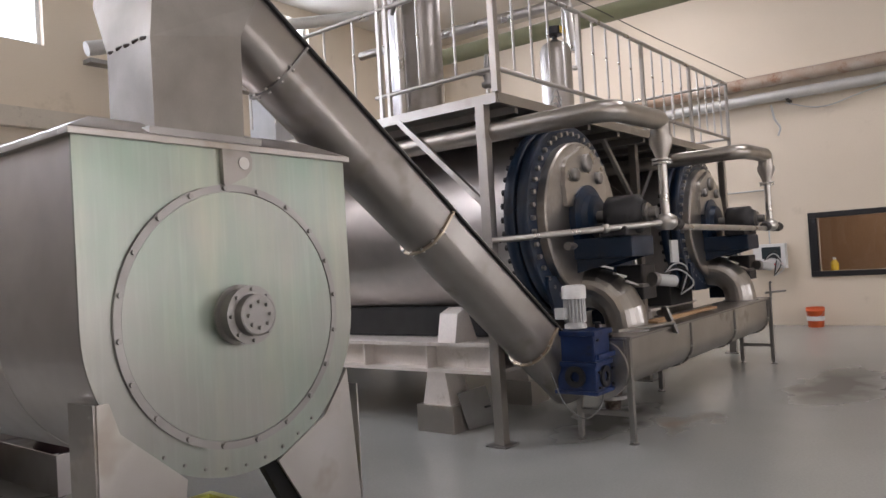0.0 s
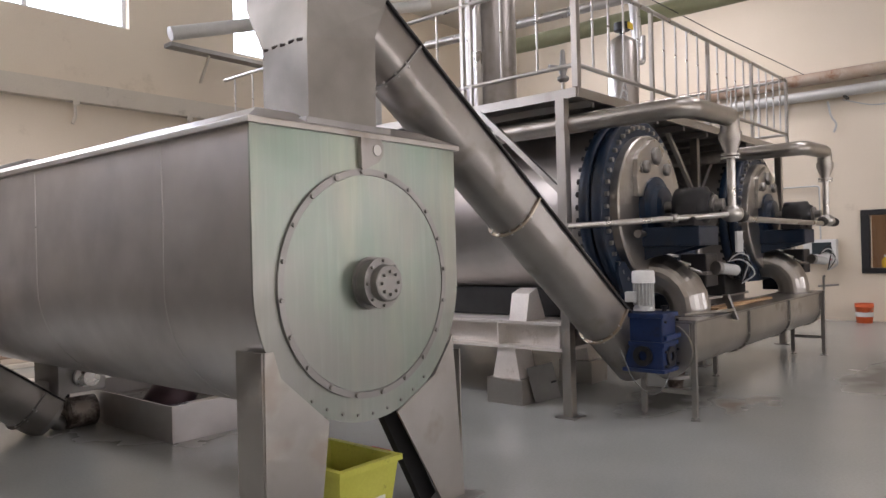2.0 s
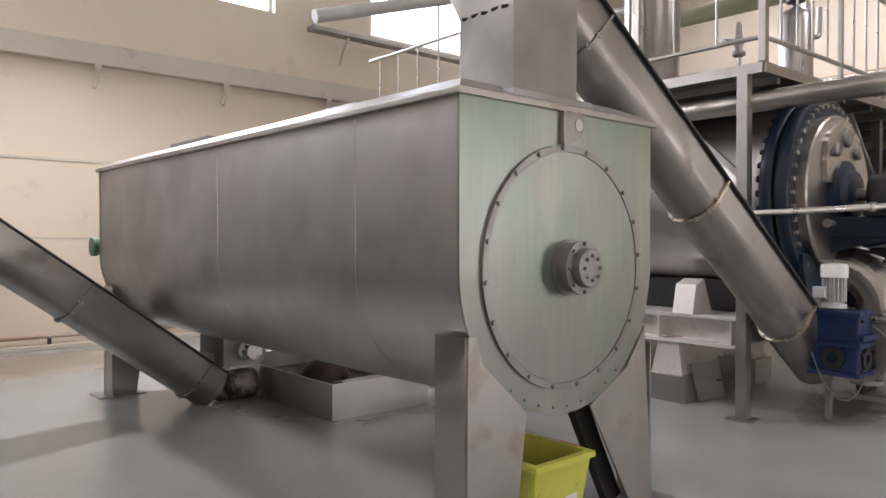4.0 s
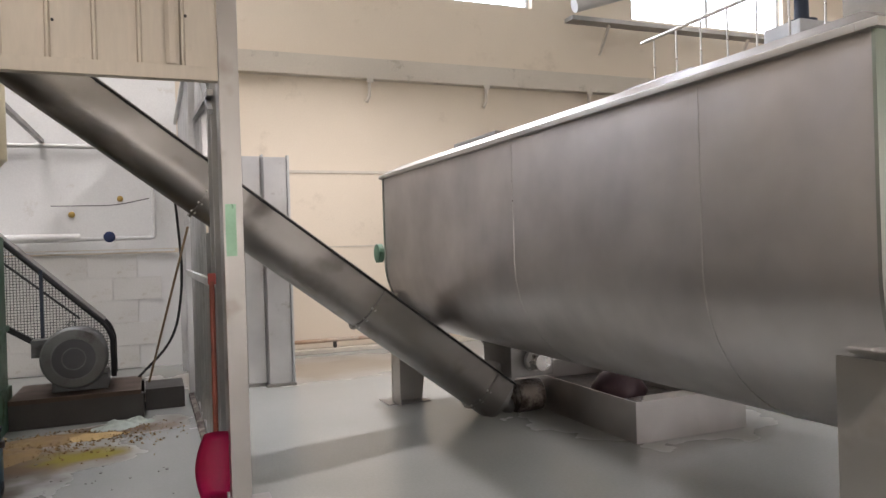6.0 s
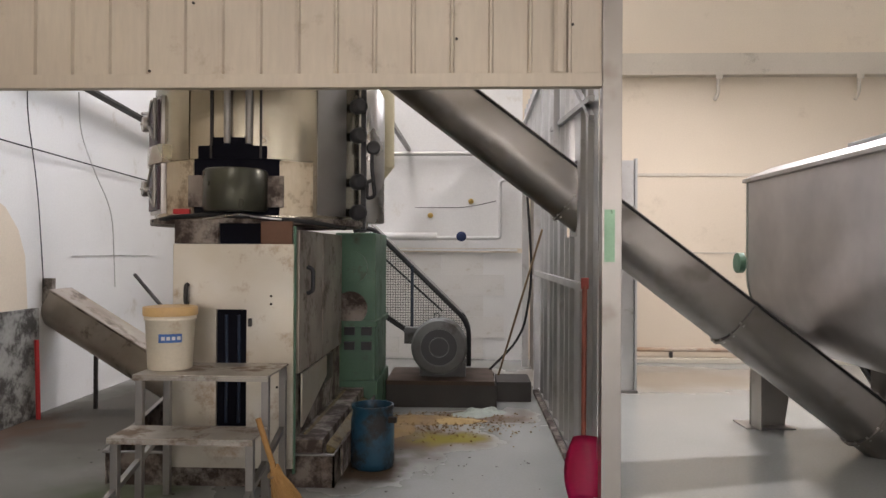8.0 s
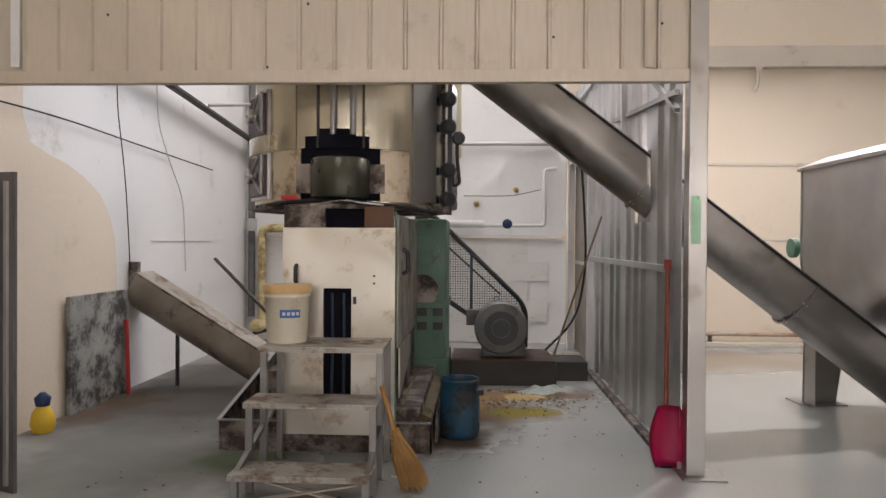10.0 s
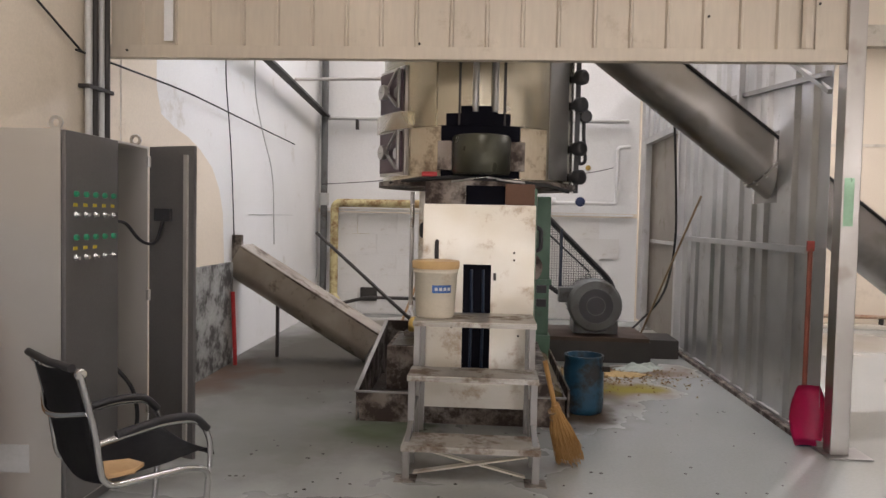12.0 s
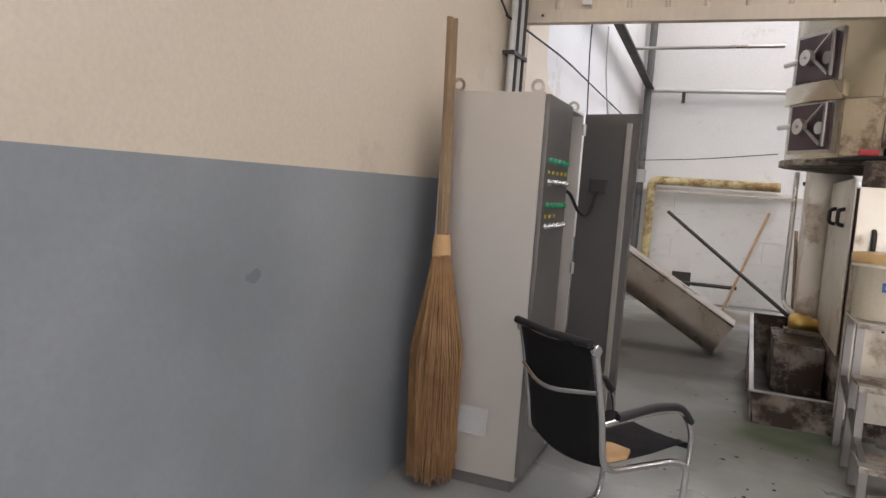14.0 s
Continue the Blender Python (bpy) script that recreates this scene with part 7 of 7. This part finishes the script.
part("cable", sweep(B(), [(-4.0, 11.7, 1.9), (-3.2, 11.6, 1.95), (-2.3, 11.4, 2.05)], 0.006, 6, 0.3), RUBBER, cb)
part("cable", sweep(B(), [(-0.9, 11.5, 2.1), (-0.2, 11.8, 2.12), (0.2, 11.9, 2.22)], 0.006, 6, 0.3), RUBBER, cb)
gp = structure("chase_line", bx(B(), (XL + 0.006, 8.85, 1.44), (XL + 0.012, 10.57, 1.448)), PIPEGREY, "thin line of a wall chase", "trim")
# doorway at the far end of the sheet partition
ds = thing("sheet_door", (0.62, 10.7, 0), "dull brown-grey sheet door at the bay end", "door")
ds["kind"] = "structure"
part("leaf", bx(B(), (0.64, 9.6, 0.01), (0.67, 11.46, 2.57), 0.004), surface("brown_grey_sheet", (0.30, 0.27, 0.23), (0.24, 0.215, 0.185), 0.5, 0.4, 1.5, 40, dirt=(0.2, 0.17, 0.13), dirt_amount=0.2), ds)
part("rail", bx(B(), (0.61, 9.75, 1.18), (0.639, 11.3, 1.22), 0.003), GALV, ds)
for y in (9.62, 11.32):
    part("jamb", bx(B(), (0.53, y, 0.0), (0.61, y + 0.09, 2.5), 0.004), GALV, ds)
part("head", bx(B(), (0.53, 9.62, 2.5), (0.61, 11.41, 2.58), 0.004), GALV, ds)
solid("long_rod", sweep(B(), [(0.1, 9.6, 0.02), (0.52, 8.7, 1.72)], 0.011, 8), BAMBOO, "long thin rod leaning on the sheet partition", "rod")
solid("drop_hose", sweep(B(), [(0.4, 9.35, 2.5), (0.45, 9.4, 1.9), (0.5, 9.5, 1.2), (0.4, 9.55, 0.6), (0.05, 9.5, 0.26)], 0.013, 8, 0.3), RUBBER, "black hose hanging by the partition", "hose")

# shovel by the post
sh = thing("dust_shovel", (0.53, 6.2, 0), "magenta plastic shovel with rusty red handle", "shovel")
part("handle", sweep(B(), [(0.53, 6.27, 0.33), (0.535, 6.28, 1.30)], 0.016, 10), surface("rusty_red_paint", (0.28, 0.07, 0.04), (0.16, 0.05, 0.03), 0.6, 0.1, 9, 80), sh)
part("grip", bx(B(), (0.512, 6.268, 1.28), (0.56, 6.292, 1.35), 0.008), surface("worn_red_grip", (0.30, 0.05, 0.035), None, 0.6, 0.0, 9, 80), sh)
bl = B()
rows = []
for j in range(9):
    t = j / 8
    w = 0.045 + 0.075 * math.sin(math.pi * min(1, t * 0.75 + 0.12))
    rows.append([bl.verts.new((0.53 - 0.02 * t + w * k / 4, 6.20 - 0.05 * t + 0.035 * (1 - (k / 4) ** 2), 0.40 - 0.385 * t)) for k in range(-4, 5)])
for a, b in zip(rows, rows[1:]):
    for k in range(8):
        bl.faces.new((a[k], a[k + 1], b[k + 1], b[k])).smooth = True
bmesh.ops.solidify(bl, geom=bl.faces[:], thickness=0.006)
part("blade", bl, PINK, sh)
part("foot", bx(B(), (0.47, 6.19, 0.0), (0.58, 6.24, 0.05), 0.01), NAVY, sh)

# ---------------- control cabinet, broom, chair ----------------
cab = thing("control_cabinet", (-3.75, 4.95, 0), "tall grey steel control cabinet with one door open", "cabinet")
CX0, CX1, CY0, CY1, CH = -3.99, -3.515, 4.52, 5.36, 1.815
for name, a, b in (("side_panel", (CX0, CY0, 0.06), (CX1, CY0 + 0.012, CH)), ("side_panel", (CX0, CY1 - 0.012, 0.06), (CX1, CY1, CH)),
                   ("back_panel", (CX0, CY0 + 0.0125, 0.06), (CX0 + 0.012, CY1 - 0.0125, CH)), ("top_panel", (CX0 + 0.0125, CY0 + 0.0125, CH - 0.012), (CX1, CY1 - 0.0125, CH)),
                   ("bottom_panel", (CX0 + 0.0125, CY0 + 0.0125, 0.06), (CX1, CY1 - 0.0125, 0.075)), ("divider", (CX0 + 0.0125, 4.98, 0.0755), (CX1 - 0.01, 4.992, CH - 0.0125))):
    part(name, bx(B(), a, b), CABINET, cab)
part("plinth", bx(B(), (CX0 + 0.02, CY0 + 0.02, 0.0), (CX1 - 0.02, CY1 - 0.02, 0.06)), CABSHADED, cab)
door1 = part("door", bx(B(), (CX1 + 0.002, CY0 + 0.005, 0.08), (CX1 + 0.022, 4.985, CH - 0.005), 0.004), CABSHADED, cab, "closed door with push buttons")
part("door_edge", bx(B(), (CX1, CY0 + 0.001, 0.08), (CX1 + 0.0015, CY0 + 0.03, CH - 0.006)), STEEL_DARK, cab)
bme = mesh_of("button", lathe(B(), (0, 0, 0), (1, 0, 0), [(0, 0.014), (0.012, 0.014), (0.016, 0.010)], 12), BUTTONGREEN)
kme = mesh_of("selector", lathe(B(), (0, 0, 0), (1, 0, 0), [(0, 0.015), (0.006, 0.015), (0.008, 0.010), (0.022, 0.008)], 12), CHROME)
tme = mesh_of("tag_plate", bx(B(), (0, -0.016, -0.008), (0.002, 0.016, 0.008)), YELLOWTAG)
for row, z in enumerate((1.525, 1.325)):
    for k in range(5):
        y = 4.60 + 0.082 * k
        piece("button", bme, at(CX1 + 0.022, y, z), door1)
        piece("selector", kme, at(CX1 + 0.022, y, z - 0.095), door1)
        if row == 0 or k < 3:
            piece("tag_plate", tme, at(CX1 + 0.022, y, z - 0.05), door1)
part("inner_plate", bx(B(), (CX0 + 0.05, 5.02, 0.2), (CX0 + 0.06, 5.32, 1.7)), CABINET, cab)
hx, hy, tx, ty = CX1 + 0.01, 5.352, -3.205, 5.245
dv = Vector((tx - hx, ty - hy, 0)).normalized()
nv = Vector((-dv.y, dv.x, 0))
dw = (Vector((tx, ty, 0)) - Vector((hx, hy, 0))).length
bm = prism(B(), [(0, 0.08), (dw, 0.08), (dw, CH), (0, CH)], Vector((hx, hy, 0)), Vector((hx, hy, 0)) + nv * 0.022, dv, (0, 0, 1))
door2 = part("door", bm, CABSHADED, cab, "open door swung outward")
part("stiffener", prism(B(), [(dw - 0.06, 0.12), (dw - 0.035, 0.12), (dw - 0.035, CH - 0.05), (dw - 0.06, CH - 0.05)], Vector((hx, hy, 0)) - nv * 0.015, Vector((hx, hy, 0)) - nv * 0.001, dv, (0, 0, 1)), CABINET, door2)
o = Vector((hx, hy, 0)) + dv * 0.12
part("lock_box", bx(B(), o + Vector((-0.045, -0.05, 1.40)), o + Vector((0.045, -0.003, 1.47)), 0.005), BLACK, door2)
part("door_cable", sweep(B(), [(CX1 - 0.02, 5.0, 1.40), (CX1 + 0.02, 5.06, 1.395), (CX1 + 0.06, 5.16, 1.28), tuple(o + Vector((-0.04, -0.03, 1.27))), tuple(o + Vector((0, -0.03, 1.42)))], 0.009, 6, 0.08), BLACK, cab)
part("inner_cable", sweep(B(), [(CX1 - 0.06, 5.1, 0.62), (CX1 + 0.02, 5.15, 0.5), (CX1 + 0.03, 5.2, 0.3), (CX1 - 0.05, 5.2, 0.1)], 0.012, 6, 0.1), BLACK, cab)
for z in (1.7, 0.95, 0.3):
    part("hinge", cy(B(), (hx, hy - 0.01, z), (hx, hy - 0.01, z + 0.06), 0.012, n=10), STEEL_TUBE, cab)
for x, y in ((CX0 + 0.05, CY0 + 0.05), (CX1 - 0.05, CY0 + 0.05), (CX1 - 0.05, CY1 - 0.05), (CX0 + 0.05, CY1 - 0.05)):
    part("lifting_eye", annulus(B(), (x, y - 0.006, CH + 0.032), (0, 1, 0), 0.018, 0.032, 0.012, 16), STEEL_TUBE, cab)
part("notice_card", bx(B(), (-3.815, CY0 - 0.003, 0.245), (-3.665, CY0 - 0.0005, 0.375)), LIGHTGREY, cab, "pale worn notice card")
solid("work_glove", lathe(B(), (-3.72, 4.68, CH), (1, 0.3, 0), [(0, 0.015), (0.03, 0.022), (0.12, 0.02), (0.16, 0.01)], 10), FOAM, "dirty cloth glove lying on the cabinet", "glove")

gp2 = thing("riser_conduit", (-4.05, 5.8, 1.9), "bundle of grey conduits up the wall corner", "conduit")
for k, y in enumerate((5.72, 5.79, 5.86, 5.93)):
    part("conduit", cy(B(), (-4.07, y, 0.0), (-4.07, y, ZC), 0.022, n=12), DARKPIPE if k % 2 else PIPEGREY, gp2)
for z in (2.2, 3.2, 4.2):
    part("clip", bx(B(), (-4.115, 5.68, z), (-4.04, 5.97, z + 0.025), 0.003), DARKPIPE, gp2)
solid("wall_wire", sweep(B(), [(-4.10, 5.7, 2.42), (-4.10, 4.9, 2.75), (-4.10, 4.1, 3.1)], 0.007, 5), RUBBER, "thin wire stapled up the wall", "wire")

sbm = thing("yard_broom", (-3.95, 4.45, 0), "tall bundled twig broom leaning beside the cabinet", "broom")
rng = random.Random(12)
hb = B()
for k in range(9):
    a = 2 * math.pi * k / 8
    o = Vector((math.cos(a), math.sin(a), 0)) * (0.0 if k == 8 else 0.018)
    sweep(hb, [Vector((-3.92, 4.45, 1.05)) + o * 1.1, Vector((-3.935, 4.455, 1.6)) + o, Vector((-3.952, 4.46, 2.13 - 0.02 * rng.random())) + o * 0.9], 0.0105, 7)
part("handle", hb, BAMBOO, sbm)
part("binding", lathe(B(), (-3.921, 4.45, 1.06), (-0.02, 0.01, 1), [(0, 0.042), (0.03, 0.044), (0.09, 0.038), (0.10, 0.036)], 20), FOAM, sbm, "pale woven binding")
part("core", sweep(B(), [(-3.92, 4.45, 1.07), (-3.91, 4.44, 0.7), (-3.895, 4.44, 0.35), (-3.89, 4.44, 0.1)], lambda t: 0.028 + 0.042 * math.sin(min(1.0, t * 1.15) * math.pi / 2), 16), STRAW, sbm)
part("bristles", bristles((-3.92, 4.45, 1.08), (-3.89, 4.43, 0.04), 0.036, 0.115, 900, STRAW, 21, 0.005, 0.42), STRAW, sbm)

ch = thing("office_chair", (-3.07, 4.27, 0), "black mesh cantilever chair with worn foam patch", "chair")
CHAIR = Matrix.Translation((-3.06, 4.055, 0)) @ Matrix.Rotation(radians(51.6), 4, "Z")
W = 0.45


def cp(name, bm, material, label=""):
    """A chair part, built facing +x with its near side on y = 0."""
    bmesh.ops.transform(bm, matrix=CHAIR, verts=bm.verts)
    return part(name, bm, material, ch, label)


for y in (0.0, W):
    cp("side_frame", sweep(B(), [(-0.085, y, 0.835), (-0.03, y, 0.60), (0.0, y, 0.375), (0.36, y, 0.37), (0.45, y, 0.34), (0.42, y, 0.0135), (-0.05, y, 0.0135)], 0.0135, 12, 0.07), CHROME)
    cp("arm", sweep(B(), [(-0.02, y, 0.555), (0.25, y, 0.585), (0.40, y, 0.57), (0.455, y, 0.48), (0.455, y, 0.35)], 0.0125, 10, 0.07), CHROME)
    cp("arm_pad", sweep(B(), [(0.05, y, 0.575), (0.25, y, 0.60), (0.38, y, 0.588), (0.44, y, 0.52)], 0.018, 10, 0.06), BLACK)
    cp("end_cap", lathe(B(), (-0.085, y - 0.012, 0.835), (0, 1, 0), [(0, 0.018), (0.004, 0.022), (0.02, 0.022), (0.024, 0.018)], 16), CHROME)
cp("floor_bar", sweep(B(), [(-0.05, 0, 0.0135), (-0.05, W, 0.0135)], 0.0135, 10), CHROME)


def sling(rows_xz, y0, y1, sag, t):
    bm = B()
    n = 8
    fr = []
    for x, z in rows_xz:
        fr.append([bm.verts.new((x - sag * (1 - (2 * k / n - 1) ** 2) * 0.6, y0 + (y1 - y0) * k / n, z - sag * 0.5 * (1 - (2 * k / n - 1) ** 2))) for k in range(n + 1)])
    for a, b in zip(fr, fr[1:]):
        for k in range(n):
            bm.faces.new((a[k], a[k + 1], b[k + 1], b[k])).smooth = True
    bmesh.ops.solidify(bm, geom=bm.faces[:], thickness=t)
    return bm


cp("backrest", sling([(-0.115, 0.865), (-0.105, 0.85), (-0.08, 0.76), (-0.05, 0.64), (-0.025, 0.52), (0.0, 0.42), (0.02, 0.385)], 0.013, W - 0.013, 0.045, 0.016), MESHBLACK)
cp("back_roll", sweep(B(), [(-0.115, 0.0, 0.862), (-0.12, W / 2, 0.855), (-0.115, W, 0.862)], 0.016, 10), BLACK)
cp("back_bar", sweep(B(), [(-0.06, 0, 0.68), (-0.13, W / 2, 0.64), (-0.06, W, 0.68)], 0.011, 10, 0.1), CHROME)
cp("seat", sling([(0.0, 0.405), (0.06, 0.40), (0.25, 0.41), (0.44, 0.435), (0.475, 0.42), (0.48, 0.395)], 0.01, W - 0.01, 0.02, 0.035), MESHBLACK)
fo = B()
prism(fo, [(0.01, 0.02), (0.13, 0.015), (0.19, 0.06), (0.17, 0.15), (0.08, 0.19), (0.015, 0.16)], (0, 0, 0.398), (0, 0, 0.418), (1, 0, 0), (0, 1, 0))
cp("torn_foam", fo, FOAM, "bare tan foam where the seat is torn")

# painted block courses of the bay's back wall
for row in range(5):
    off = 0.3 if row % 2 else 0.0
    x = XL + 0.02 - off
    while x < 0.0:
        if x >= XL:
            piece("block", block_me, at(x, YB - 0.072, row * 0.296 + 0.01), blocks)
        x += 0.59
